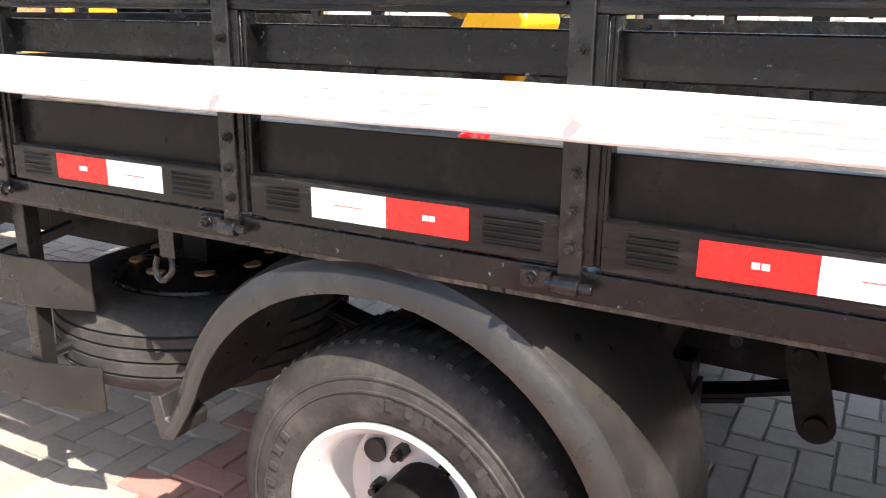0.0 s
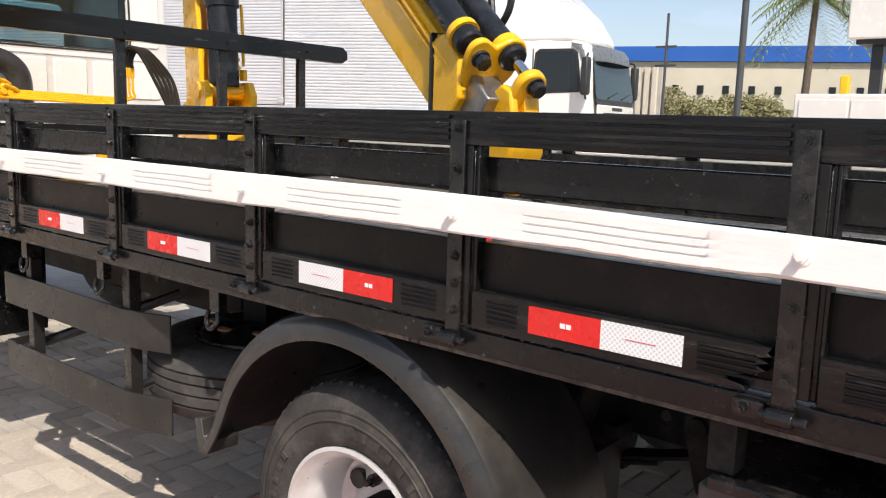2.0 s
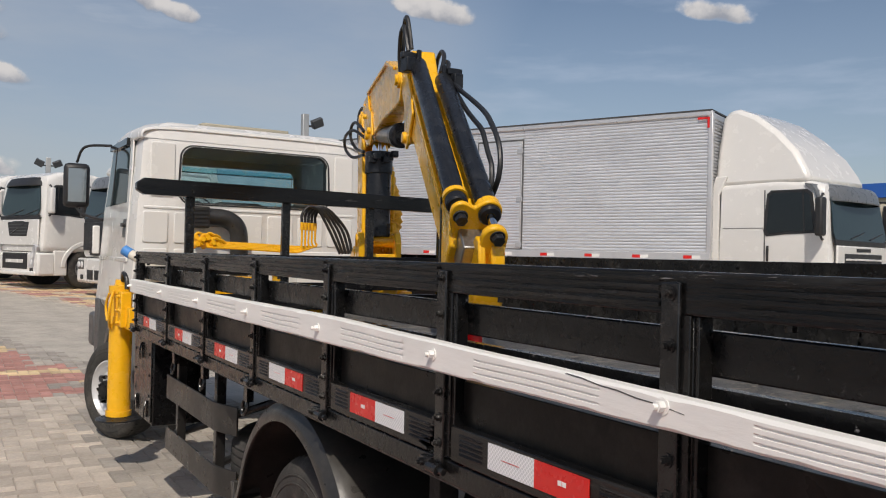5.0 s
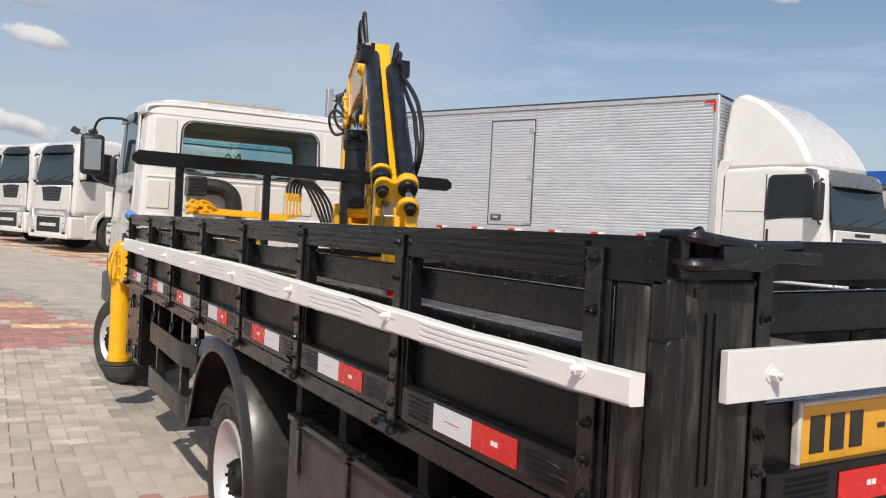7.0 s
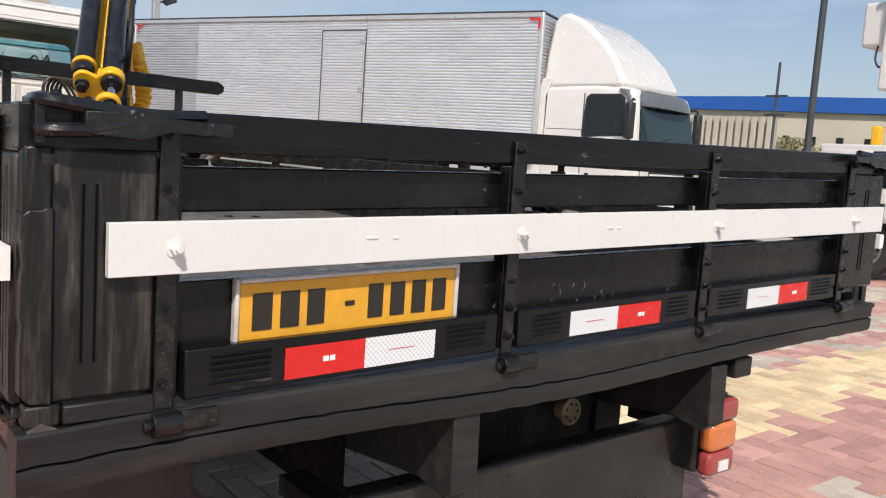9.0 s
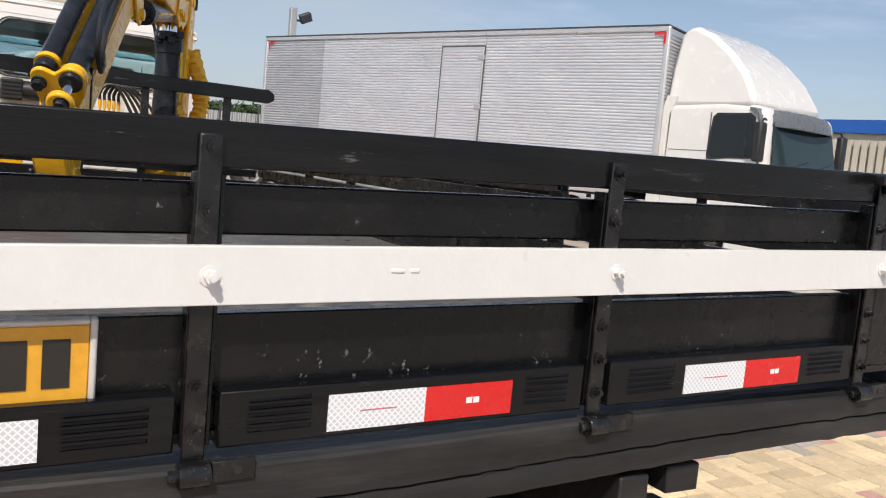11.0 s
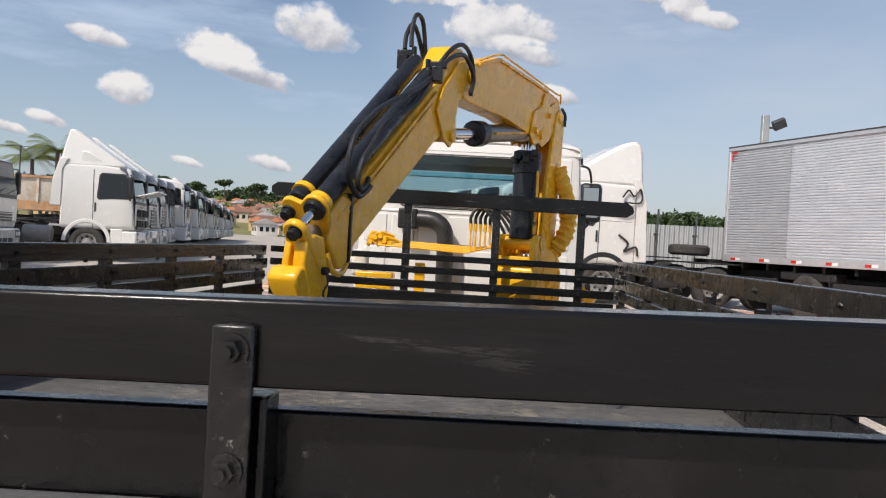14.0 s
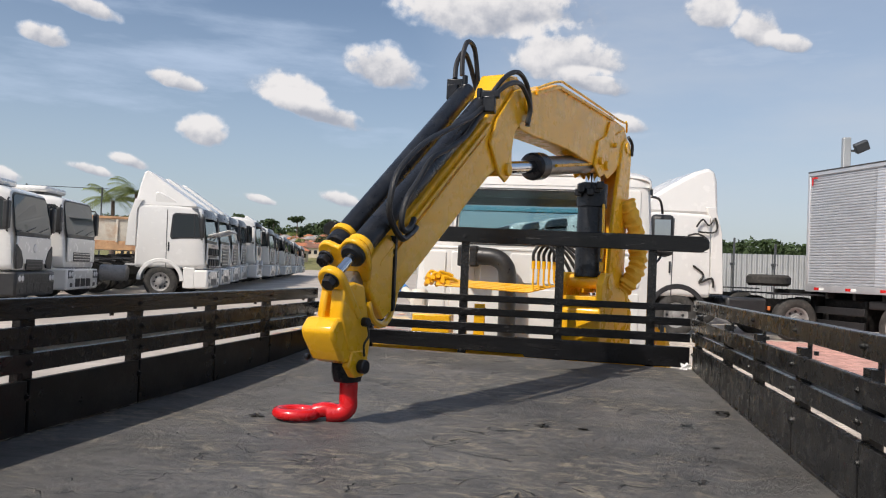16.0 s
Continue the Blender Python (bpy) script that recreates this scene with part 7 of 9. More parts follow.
    if deflector:
        prof = {"round": [(-2.30, 2.60), (-2.30, 3.60), (-2.26, 4.26), (-2.14, 4.40), (-1.95, 4.42), (-1.55, 4.24), (-1.10, 3.90), (-0.72, 3.52), (-0.50, 3.17), (-0.40, 2.95), (-0.60, 2.90), (-2.0, 2.90)],
                "wedge": [(-2.28, 2.70), (-2.16, 3.40), (-2.04, 3.98), (-1.96, 4.04), (-1.84, 4.00), (-1.40, 3.70), (-0.90, 3.36), (-0.40, 3.04), (-0.28, 2.92), (-0.60, 2.90), (-2.0, 2.88)],
                "low": [(-2.34, 2.60), (-2.34, 3.75), (-2.28, 4.00), (-2.12, 4.06), (-1.80, 3.96), (-1.20, 3.62), (-0.62, 3.26), (-0.44, 3.05), (-0.60, 2.90), (-2.0, 2.90)]}[deflector]
        bm = bmesh.new()
        slab(bm, prof, lambda a, v, b: (a, v * (1.0 - 0.16 * max(0, (b - 2.9) / 1.1)), b), -1.17, 1.17)
        df = part("roof_deflector", bm, CABWHITE, t, "tall white roof air deflector", bev=0.09)
        for s in (-1, 1):
            bm = bmesh.new()
            foot = 1.05 if deflector != "wedge" else 1.62
            slab(bm, [(-2.14, foot), (-2.14, 2.75), (-1.98, 3.1), (-2.22, 3.1), (-2.40, 2.5), (-2.46, foot)], lambda a, v, b, s=s: (a, s * v, b), 1.16, 1.225)
            part("side_fairing", bm, CABWHITE, t, "white side fairing", bev=0.02)
        if deflector == "wedge":
            for s in (-1, 1):
                bm = bmesh.new()
                slab(bm, [(-1.62, 2.98), (-1.62, 3.34), (-1.50, 3.36), (-0.98, 3.10), (-0.90, 2.98)], lambda a, v, b, s=s: (a, s * v, b), 1.02, 1.15)
                part("wind_wing", bm, CABWHITE, df, bev=0.03)
    if deco:
        bm = bmesh.new()
        for s in (-1, 1):
            y = s * 1.262
            for pts in ([(-1.75, 2.62), (-1.90, 2.80), (-2.05, 2.66), (-2.2, 2.84), (-2.22, 2.52), (-1.8, 2.50)], [(-1.55, 2.40), (-1.80, 2.45), (-2.05, 2.30), (-1.85, 2.18), (-1.60, 2.22)]):
                tube(bm, [(a, y, b) for a, b in pts], 0.022, 6, 4)
            tube(bm, [(-1.7, y, 1.7), (-1.95, y, 1.5), (-1.85, y, 1.3), (-2.15, y, 1.42), (-2.2, y, 1.2)], 0.026, 6, 4)
        part("side_decoration", bm, INK, t, "black swirling side decoration")
    if body == "tipper":
        bm = bmesh.new()
        slab(bm, [(-0.95, 1.40), (0.95, 1.40), (1.22, 1.80), (1.26, 3.20), (-1.26, 3.20), (-1.22, 1.80)], lambda a, v, b: (v, a, b), -7.9, -2.6)
        bd = part("tipper_body", bm, TIPPER, t, "worn off-white tipper body with rusty edges", bev=0.04)
        for s in (-1, 1):
            part("top_rail", box(-7.95, -2.55, s * 1.29 - 0.07, s * 1.29 + 0.07, 3.12, 3.26), RUST, bd, "rusty top rail", bev=0.02)
            part("lower_panel", box(-7.92, -2.58, s * 1.20 - 0.06, s * 1.20 + 0.06, 1.42, 1.92), RUST, bd, "rust-orange lower panel", bev=0.02)
            for k in range(3):
                part("rib", box(-6.9 + 1.6 * k, -6.78 + 1.6 * k, s * 1.29 - 0.04, s * 1.29 + 0.04, 1.85, 3.14), TIPPER, bd, bev=0.02)
    return t


def set_down(ob, x, y, heading):
    """Puts a vehicle with its nose's foot at x, y, facing heading degrees from +x."""
    ob.matrix_basis = pose(x, y, gz(x), 0, 0, heading)
    return ob


# ---------------------------------------------------------------- box body truck beside the flatbed
TR = Vector((-10.9, 11.62, 0))
TD = Vector((0.9145, 0.4045, 0))
TNv = Vector((-TD.y, TD.x, 0))
KS = 1.05


def tp(q, w, z):
    return TR + TD * (q * KS) + TNv * (w * KS) + Vector((0, 0, 1.42 + KS * (z - 1.42)))


trailer = thing("box_trailer", tp(-5.2, 1.2, 0.06), "long ribbed aluminium box trailer", "trailer")


def tslab(outline, w0, w1):
    bm = bmesh.new()
    slab(bm, outline, lambda a, v, b: tp(a, v, b), w0, w1)
    return bm


def rect(a0, a1, b0, b1):
    return [(a0, b0), (a1, b0), (a1, b1), (a0, b1)]


core = part("box_body", tslab(rect(-10.80, -0.02, 1.52, 4.13), 0.04, 2.46), ALUFLAT, trailer, "ribbed aluminium box")


def ribbed(q0, q1, z0, z1, w, out, pitch=0.060, depth=0.016):
    """A sheet of rolled horizontal ribs on a wall; out is the side that it bulges to."""
    bm = bmesh.new()
    rows = []
    n = int((z1 - z0) / pitch)
    for k in range(n):
        z = z0 + (z1 - z0) * k / n
        h = (z1 - z0) / n
        for f, d in ((0.0, 0.0), (0.12, 0.7), (0.35, 1.0), (0.62, 0.9), (0.85, 0.35)):
            rows.append([bm.verts.new(tp(q, w + out * depth * d, z + h * f)) for q in (q0, q1)])
    for r0, r1 in zip(rows, rows[1:]):
        bm.faces.new((r0[0], r0[1], r1[1], r1[0]))
    return bm


for q0, q1, m_ in ((-10.76, -8.71, ALUOLD), (-8.69, -5.100, ALU), (-3.950, -0.06, ALU)):
    part("ribbed_sheet", ribbed(q0, q1, 1.56, 4.06, 0.04, -1), m_, core, "ribbed aluminium sheet")
part("ribbed_sheet", ribbed(-5.085, -3.965, 3.865, 4.06, 0.04, -1), ALU, core)
for q0, q1, w_, o_ in ((-10.76, -0.06, 2.46, 1),):
    part("ribbed_sheet", ribbed(q0, q1, 1.56, 4.06, w_, o_), ALU, core)


def ribbed_end(q, out):
    bm = bmesh.new()
    rows = []
    n = 40
    for k in range(n):
        z, h = 1.56 + 2.5 * k / n, 2.5 / n
        for f, d in ((0.0, 0.0), (0.3, 1.0), (0.7, 1.0)):
            rows.append([bm.verts.new(tp(q + out * 0.016 * d, w, z + h * f)) for w in (0.06, 2.44)])
    for r0, r1 in zip(rows, rows[1:]):
        bm.faces.new((r0[0], r0[1], r1[1], r1[0]))
    return bm


part("ribbed_sheet", ribbed_end(-0.02, 1), ALUOLD, core)
part("ribbed_sheet", ribbed_end(-10.80, -1), ALUOLD, core)
for q0, q1, w0, w1 in ((-10.82, -10.74, 0.0, 0.09), (-0.09, 0.0, 0.0, 0.09), (-10.82, -10.74, 2.41, 2.5), (-0.09, 0.0, 2.41, 2.5)):
    part("corner_post", tslab(rect(q0, q1, 1.40, 4.15), w0, w1), ALUFLAT, core, bev=0.015)
for w0, w1 in ((-0.005, 0.10), (2.40, 2.505)):
    part("top_rail", tslab(rect(-10.81, -0.01, 4.06, 4.165), w0, w1), ALUFLAT, core, bev=0.02)
    part("bottom_rail", tslab(rect(-10.81, -0.01, 1.40, 1.555), w0, w1), ALUFLAT, core, bev=0.01)
part("roof", tslab(rect(-10.80, -0.02, 4.152, 4.182), -0.010, 2.51), DARKSHEET, core, "dark weathered roof sheet")
part("door_gap", tslab(rect(-5.100, -3.950, 1.560, 3.872), 0.018, 0.045), GREYPLASTIC, core)
dr = part("side_door", tslab(rect(-5.065, -3.985, 1.575, 3.835), 0.005, 0.05), ALUFLAT, core, "side door in ribbed aluminium", bev=0.006)
part("ribbed_sheet", ribbed(-5.03, -4.02, 1.64, 3.78, 0.005, -1, depth=0.010), ALU, dr)
bm = bmesh.new()
for z in (1.66, 2.61, 3.62):
    slab(bm, rect(-4.10, -3.96, z - 0.05, z + 0.05), lambda a, v, b: tp(a, v, b), -0.02, 0.01)
part("hinge", bm, ALUOLD, dr, bev=0.008)
part("latch_plate", tslab(rect(-5.00, -4.72, 1.66, 1.80), -0.018, 0.006), GREYPLASTIC, dr, "dark recessed latch", bev=0.01)
part("latch_handle", tslab(rect(-4.92, -4.80, 1.71, 1.76), -0.03, -0.018), ALUFLAT, dr)
for k in range(11):
    q = -10.5 + 1.0 * k
    part("reflector", tslab(rect(q, q + 0.16, 1.44, 1.50), -0.009, -0.006), RED, core, "red reflector")
    part("reflector", tslab(rect(q + 0.16, q + 0.32, 1.44, 1.50), -0.009, -0.006), WHITEINK, core, "white reflector")
for q in (-10.66, -0.52):
    part("reflector", tslab(rect(q if q < -5 else q + 0.24, q + 0.18 if q < -5 else q + 0.42, 4.00, 4.04), -0.014, -0.008), RED, core, "red reflector")
    part("reflector", tslab(rect(q if q < -5 else q + 0.422, q + 0.04 if q < -5 else q + 0.462, 3.84, 4.04), -0.014, -0.008), RED, core, "red reflector")
part("equipment_box", tslab(rect(-7.3, -2.6, 0.50, 1.17), 0.35, 1.6), UNDER, trailer, "dark equipment under the floor", bev=0.02)
part("underframe", tslab(rect(-10.3, -0.6, 1.18, 1.40), 0.75, 1.75), UNDER, trailer)
for k in range(12):
    part("cross_member", tslab(rect(-10.2 + 0.85 * k, -10.12 + 0.85 * k, 1.26, 1.40), 0.06, 2.44), UNDER, trailer)
for z in (0.78, 1.02):
    part("side_guard", tslab(rect(-5.9, -2.0, z, z + 0.13), 0.10, 0.14), UNDER, trailer, "dark side guard rail", bev=0.01)
for q in (-5.8, -4.0, -2.2):
    part("guard_post", tslab(rect(q, q + 0.07, 0.78, 1.40), 0.14, 0.20), UNDER, trailer)
for q in (-8.15,):
    for w, s in ((0.10, -1), (2.40, 1)):
        e = new("wheel")
        e.parent = trailer
        e.matrix_parent_inverse = trailer.matrix_basis.inverted()
        tagged(e, "black tyre on a pale rim")
        ang = math.degrees(math.atan2(TD.y, TD.x))
        simple_wheel(0, 0, s, e, r=0.53, z=0.0)
        hold = pose(*(tp(q, w, 0).to_2d()), gz(tp(q, w, 0).x) + 0.53, 0, 0, ang)
        e.matrix_parent_inverse = trailer.matrix_basis.inverted() @ hold
for q in (-7.5,):
    part("mud_flap", tslab(rect(q, q + 0.03, 0.42, 1.2), 0.10, 0.60), GRILLE, trailer)
part("axle_box", tslab(rect(-8.5, -7.8, 0.55, 1.18), 0.8, 1.7), UNDER, trailer)
part("rear_bumper_frame", tslab(rect(-10.75, -10.60, 0.50, 1.40), 0.10, 2.40), UNDER, trailer, "black rear frame", bev=0.02)
for q0, q1 in ((-10.55, -9.0), (-7.35, -5.95)):
    for z in (0.62, 0.92):
        part("side_guard", tslab(rect(q0, q1, z, z + 0.16), 0.06, 0.11), GRILLE, trailer, "black side guard rail", bev=0.01)
part("stowage_box", tslab(rect(-10.45, -9.15, 0.60, 1.25), 0.25, 1.2), UNDER, trailer, "dark box under the floor", bev=0.03)
part("mud_shield", tslab(rect(-8.95, -7.35, 1.08, 1.26), 0.12, 2.38), GRILLE, trailer, "black wheel cover", bev=0.03)

tractor = heavy_truck("white tractor with tall roof deflector coupled to the trailer", style="round", deflector="round", chassis=3.6, win=0.12, rise=0.08)
nose_at = tp(2.42, 1.25, 0)
nose_at = nose_at - TD * 2.2 + Vector((math.cos(radians(10)), math.sin(radians(10)), 0)) * 2.2
set_down(tractor, nose_at.x, nose_at.y, 10)

# the decorated tractor behind the flatbed's cab, first of the row that faces the left side of the yard
deco = heavy_truck("white tractor with black swirls and a dark grille", deflector="low", deco=True, dark_front=True, chassis=4.6)
part("spare_tyre", lathe(bmesh.new(), (-4.15, 0, 1.30), (0, 0, 1), [(0, 0.3), (0, 0.46), (0.06, 0.53), (0.22, 0.53), (0.28, 0.46), (0.28, 0.3), (0.1, 0.28), (0.0, 0.3)], 32), TYRE, deco, "tyre lying on the chassis")
for s_ in (-1, 1):
    part("chassis_tank", box(-3.55, -2.55, s_ * 1.0 - 0.24, s_ * 1.0 + 0.24, 0.46, 1.0), GRILLE, deco, "black plastic tank with straps", bev=0.07)
    part("lamp_marker", box(-3.62, -3.56, s_ * 1.22 - 0.03, s_ * 1.22 + 0.03, 0.72, 0.82), ORANGE, deco, bev=0.01)
lot = bpy.data.curves.new("lot_number", "FONT")
lot.body, lot.size, lot.extrude, lot.align_x = "18", 0.42, 0.002, "CENTER"
tmp = bpy.data.objects.new("tmp_text", lot)
bm = bmesh.new()
bm.from_mesh(tmp.to_mesh())
tmp.to_mesh_clear()
bpy.data.objects.remove(tmp)
for v in bm.verts:
    v.co = Vector((-(2.12 + v.co.y - 1.9) * 0.16 + 0.030 + v.co.z, 0.45 + v.co.x, 2.12 + v.co.y))
part("lot_number", bm, WHITEINK, deco, "white number 18 on the windscreen")
set_down(deco, -20.8, 2.25, -76)

# two rows of parked trucks that face each other across the yard
TALL = heavy_truck("parked white truck with a dark visor and twin grilles", style="tall", deflector="", group="row of parked trucks", roof_tall=0.12, chassis=4.6, front_wheel=1.2)
set_down(TALL, -24.6, 0.75, -68)
for x, y, h in ((-27.7, -0.20, -69), (-31.6, -1.5, -70)):
    copy_thing(TALL, pose(x, y, gz(x), 0, 0, h))
HA = 106.5
row_dir = Vector((-0.9588, -0.2840))
ROWA = heavy_truck("parked white tractor with tall wedge roof deflector", deflector="wedge", group="row of parked trucks", chassis=4.2)
ROWC = heavy_truck("parked white truck with a silver visor and slatted grille", style="round", deflector="", group="row of parked trucks", chassis=4.6)
set_down(ROWA, -25.6, -10.5, HA)
p = Vector((-25.6, -10.5)) + row_dir * (2.95 * 3)
set_down(ROWC, p.x, p.y, HA + 1)
for k in range(1, 21):
    if k == 3:
        continue
    p = Vector((-25.6, -10.5)) + row_dir * (2.95 * k) + Vector((-0.284, 0.9588)) * (0.0 if k < 3 else (0.35, 0.1, 0.5, 0.2)[k % 4])
    copy_thing(ROWA if k in (1, 2, 9) else (TALL if k in (4, 5, 11) else ROWC), pose(p.x, p.y, gz(p.x), 0, 0, HA + (k % 3) - 1))
CARGO = heavy_truck("parked white truck with a low roof spoiler", style="round", deflector="", group="row of parked trucks", visor=False, chassis=4.6)
set_down(CARGO, -21.85, -12.80, 103.5)
SQUARE = heavy_truck("parked white truck with a deep dark bumper", style="round", deflector="", group="row of parked trucks", dark_bumper=True, visor=False, roof_tall=0.05, chassis=4.6)
set_down(SQUARE, -18.6, -11.97, 105.0)
tip = heavy_truck("parked white tipper truck with a rusty body", style="round", deflector="", body="tipper", group="row of parked trucks", chassis=5.6)
set_down(tip, -41.0, -28.9, 289)

flap_m = ROWA.matrix_basis
bm = bmesh.new()
bx(bm, 0.02, 0.72, -1.02, 1.02, 2.02, 2.06, Matrix.Translation((0, 0, 2.04)) @ Matrix.Rotation(radians(-16), 4, "Y") @ Matrix.Translation((0, 0, -2.04)))
bmesh.ops.transform(bm, matrix=flap_m, verts=bm.verts)
part("raised_flap", bm, CABWHITE, ROWA, "white front flap propped open", bev=0.015)
bm = bmesh.new()
for k in range(16):
    y_, z_ = -0.85 + 0.24 * (k % 8), 1.18 + 0.34 * (k // 8)
    bx(bm, 0.05, 0.12 + 0.03 * (k % 3), y_ - 0.07, y_ + 0.06, z_ - 0.10, z_ + 0.12)
bmesh.ops.transform(bm, matrix=flap_m, verts=bm.verts)
part("engine_bay", bm, GRILLE, ROWA, "dark fittings behind the open flap", bev=0.02)

# utility truck with a white lift bucket
util = thing("utility_truck", (-6.0, 17.6, GROUND), "white utility truck with locker body and lift bucket", "truck")
ub2 = part("locker_body", box(-7.600, -2.800, 16.600, 18.800, 0.95, 2.25), CABWHITE, util, "white locker body", bev=0.03)
for k in range(5):
    part("locker_door", box(-7.500 + 0.95 * k, -6.600 + 0.95 * k, 16.575, 16.600, 1.02, 2.15), CABWHITE, ub2, bev=0.012)
    part("locker_latch", box(-7.150 + 0.95 * k, -6.980 + 0.95 * k, 16.560, 16.575, 1.45, 1.60), ALUFLAT, ub2, bev=0.008)
part("marker", box(-7.300, -7.100, 16.570, 16.600, 0.96, 1.02), ORANGE, ub2)
part("chassis", box(-7.800, -0.200, 17.200, 18.200, 0.62, 0.95), UNDER, util)
for x in (-6.6, -1.0):
    for y, s in ((16.85, -1), (18.55, 1)):
        simple_wheel(x, y, s, util, r=0.48, z=0.48 + 0.0)
part("mast", box(-6.45, -6.25, 17.3, 17.5, 2.25, 3.3), GRILLE, util, "dark mast")
bk = part("bucket", box(-6.85, -5.3, 17.0, 17.9, 3.2, 4.85), CABWHITE, util, "white lift bucket", bev=0.03)
part("bucket_rim", box(-6.90, -5.25, 16.96, 17.94, 4.80, 4.90), CABWHITE, bk, "white rolled rim", bev=0.02)
part("bucket_side", box(-7.32, -6.87, 17.1, 17.8, 3.95, 4.72), CABWHITE, bk, bev=0.06)
part("bucket_floor", box(-6.70, -5.45, 17.1, 17.8, 3.12, 3.20), GRILLE, bk)
part("marker", box(-6.65, -6.15, 16.985, 16.995, 4.34, 4.40), RED, bk)
bm = bmesh.new()
tube(bm, [(-6.95, 17.2, 4.2), (-7.0, 17.1, 3.8), (-6.9, 17.05, 3.6), (-6.8, 17.1, 3.65)], 0.02)
part("bucket_hose", bm, HOSE, bk)
part("boom_end", box(-6.95, -6.78, 17.2, 17.4, 2.25, 2.6), YELLOW, util, "yellow boom end with a dark cap", bev=0.03)
part("cab", box(-2.700, -0.500, 16.700, 18.700, 0.75, 2.9), CABWHITE, util, "white cab", bev=0.12)

util.matrix_basis = Matrix.Translation((-5.2, 12.0, GROUND)) @ Matrix.Diagonal((0.77, 0.77, 0.85, 1.0)) @ Matrix.Translation((7.6, -16.6, -GROUND)) @ util.matrix_basis

# ---------------------------------------------------------------- ground
def paver(name, color, zone_scale=0.35):
    return mat(name, color, 0.8, var=0.16, scale=2.5, fine=45, bump=0.5, bump_scale=140, dirt=tuple(c * 0.55 for c in color), dirt_amount=0.35, dirt_scale=1.4, rand=0.14)


def island_paver(name, color):
    m = paver(name, color)
    t = m.node_tree
    b = t.nodes["Principled BSDF"]
    src = b.inputs["Base Color"].links[0].from_socket
    g = t.nodes.new("ShaderNodeNewGeometry")
    r = t.nodes.new("ShaderNodeMapRange")
    r.inputs["To Min"].default_value, r.inputs["To Max"].default_value = 0.80, 1.14
    t.links.new(g.outputs["Random Per Island"], r.inputs["Value"])
    h = t.nodes.new("ShaderNodeHueSaturation")
    t.links.new(src, h.inputs["Color"])
    t.links.new(r.outputs[0], h.inputs["Value"])
    t.links.new(h.outputs[0], b.inputs["Base Color"])
    return m


# R and Y are brighter versions of r and y, for the right side
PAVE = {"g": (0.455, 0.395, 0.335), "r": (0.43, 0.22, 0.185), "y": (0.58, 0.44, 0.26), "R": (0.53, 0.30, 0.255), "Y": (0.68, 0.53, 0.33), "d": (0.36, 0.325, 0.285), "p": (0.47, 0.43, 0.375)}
PV = {k: paver("paver_" + n, PAVE[k]) for k, n in (("g", "grey"), ("r", "red"), ("y", "yellow"), ("d", "dark"), ("p", "pale"), ("R", "pale_red"), ("Y", "pale_yellow"))}
PVS = {k: island_paver("pavers_" + n, PAVE[k]) for k, n in (("g", "grey"), ("r", "red"), ("y", "yellow"), ("d", "dark"), ("p", "pale"), ("R", "pale_red"), ("Y", "pale_yellow"))}


def zone(x, y):
    """Which colour of block lies at a place of the yard."""
    if y < 2.6:
        if x > -3.46 and y < 0.95:
            return "r"
        across = 0.9588 * y - 0.284 * x      # distance across the bands, which follow the rows of trucks
        q = noise.noise(Vector((math.floor(x / 0.32) * 0.83, math.floor(y / 0.45) * 0.37, 2.0)))
        if across > 6.75:
            return "g" if across < 7.0 else ("r" if q > 0.12 else ("y" if q < -0.08 else "p"))
        if across > 3.75:
            return "p"
        if across > 3.4 and x < -8.8:
            return "d"
        if x < -8.8:
            return "r" if q > 0.06 else ("y" if q < -0.14 else ("d" if q < -0.02 else "g"))
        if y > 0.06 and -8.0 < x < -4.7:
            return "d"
        return "g"
    step = 0.10 if int(math.floor(y / 0.4)) % 2 else -0.05
    if -1.95 + step < x < -1.22 + step:
        return "Y"
    if -2.35 + step < x <= -1.95 + step:
        return "R" if noise.noise(Vector((math.floor(x / 0.25) * 1.3, math.floor(y / 0.25) * 1.7, 5.0))) > -0.05 else "g"
    if -1.22 + step <= x < -0.50 + step:
        return "R"
    if y > 5.8 and -20.6 < x < -14.2 + step:
        return "R"
    if y > 5.8 and -14.2 + step <= x < -12.4 + step:
        return "Y"
    if -4.6 + step < x < -3.9 + step or -3.2 < x < -2.75:
        return "R"
    return "g"


far_ground = mat("yard_far", (0.40, 0.355, 0.31), 0.85, var=0.2, scale=0.35, fine=4, dirt=(0.38, 0.30, 0.25), dirt_amount=0.6, dirt_scale=0.16, bump=0.3, bump_scale=20)
bm = bmesh.new()
xs = [-900, -500, -250, -120, -60, -37, -30, -24.6, -18, -14, -9, -6.3, -2.4, 2.6, 20, 100, 400, 900]
ys = [-900, -300, -100, -40, -20, -10, 0, 10, 20, 40, 100, 300, 900]
gv = [[bm.verts.new((x, y, 0)) for y in ys] for x in xs]
for r0, r1 in zip(gv, gv[1:]):
    for k in range(len(ys) - 1):
        bm.faces.new((r0[k], r1[k], r1[k + 1], r0[k + 1]))
for v in bm.verts:
    v.co.z = gz(v.co.x) - 0.012
ground = part("ground", bm, far_ground)
tagged(ground, "paved truck yard reaching into the distance", "ground", kind="structure")

PX0, PX1, PY0, PY1 = -37.0, 2.6, -4.6, 15.0
BW, BL, GAP = 0.108, 0.216, 0.006
lists = {k: ([], []) for k in "grydpRY"}
singles = []
rng = random.Random(5)
g = GAP / 2
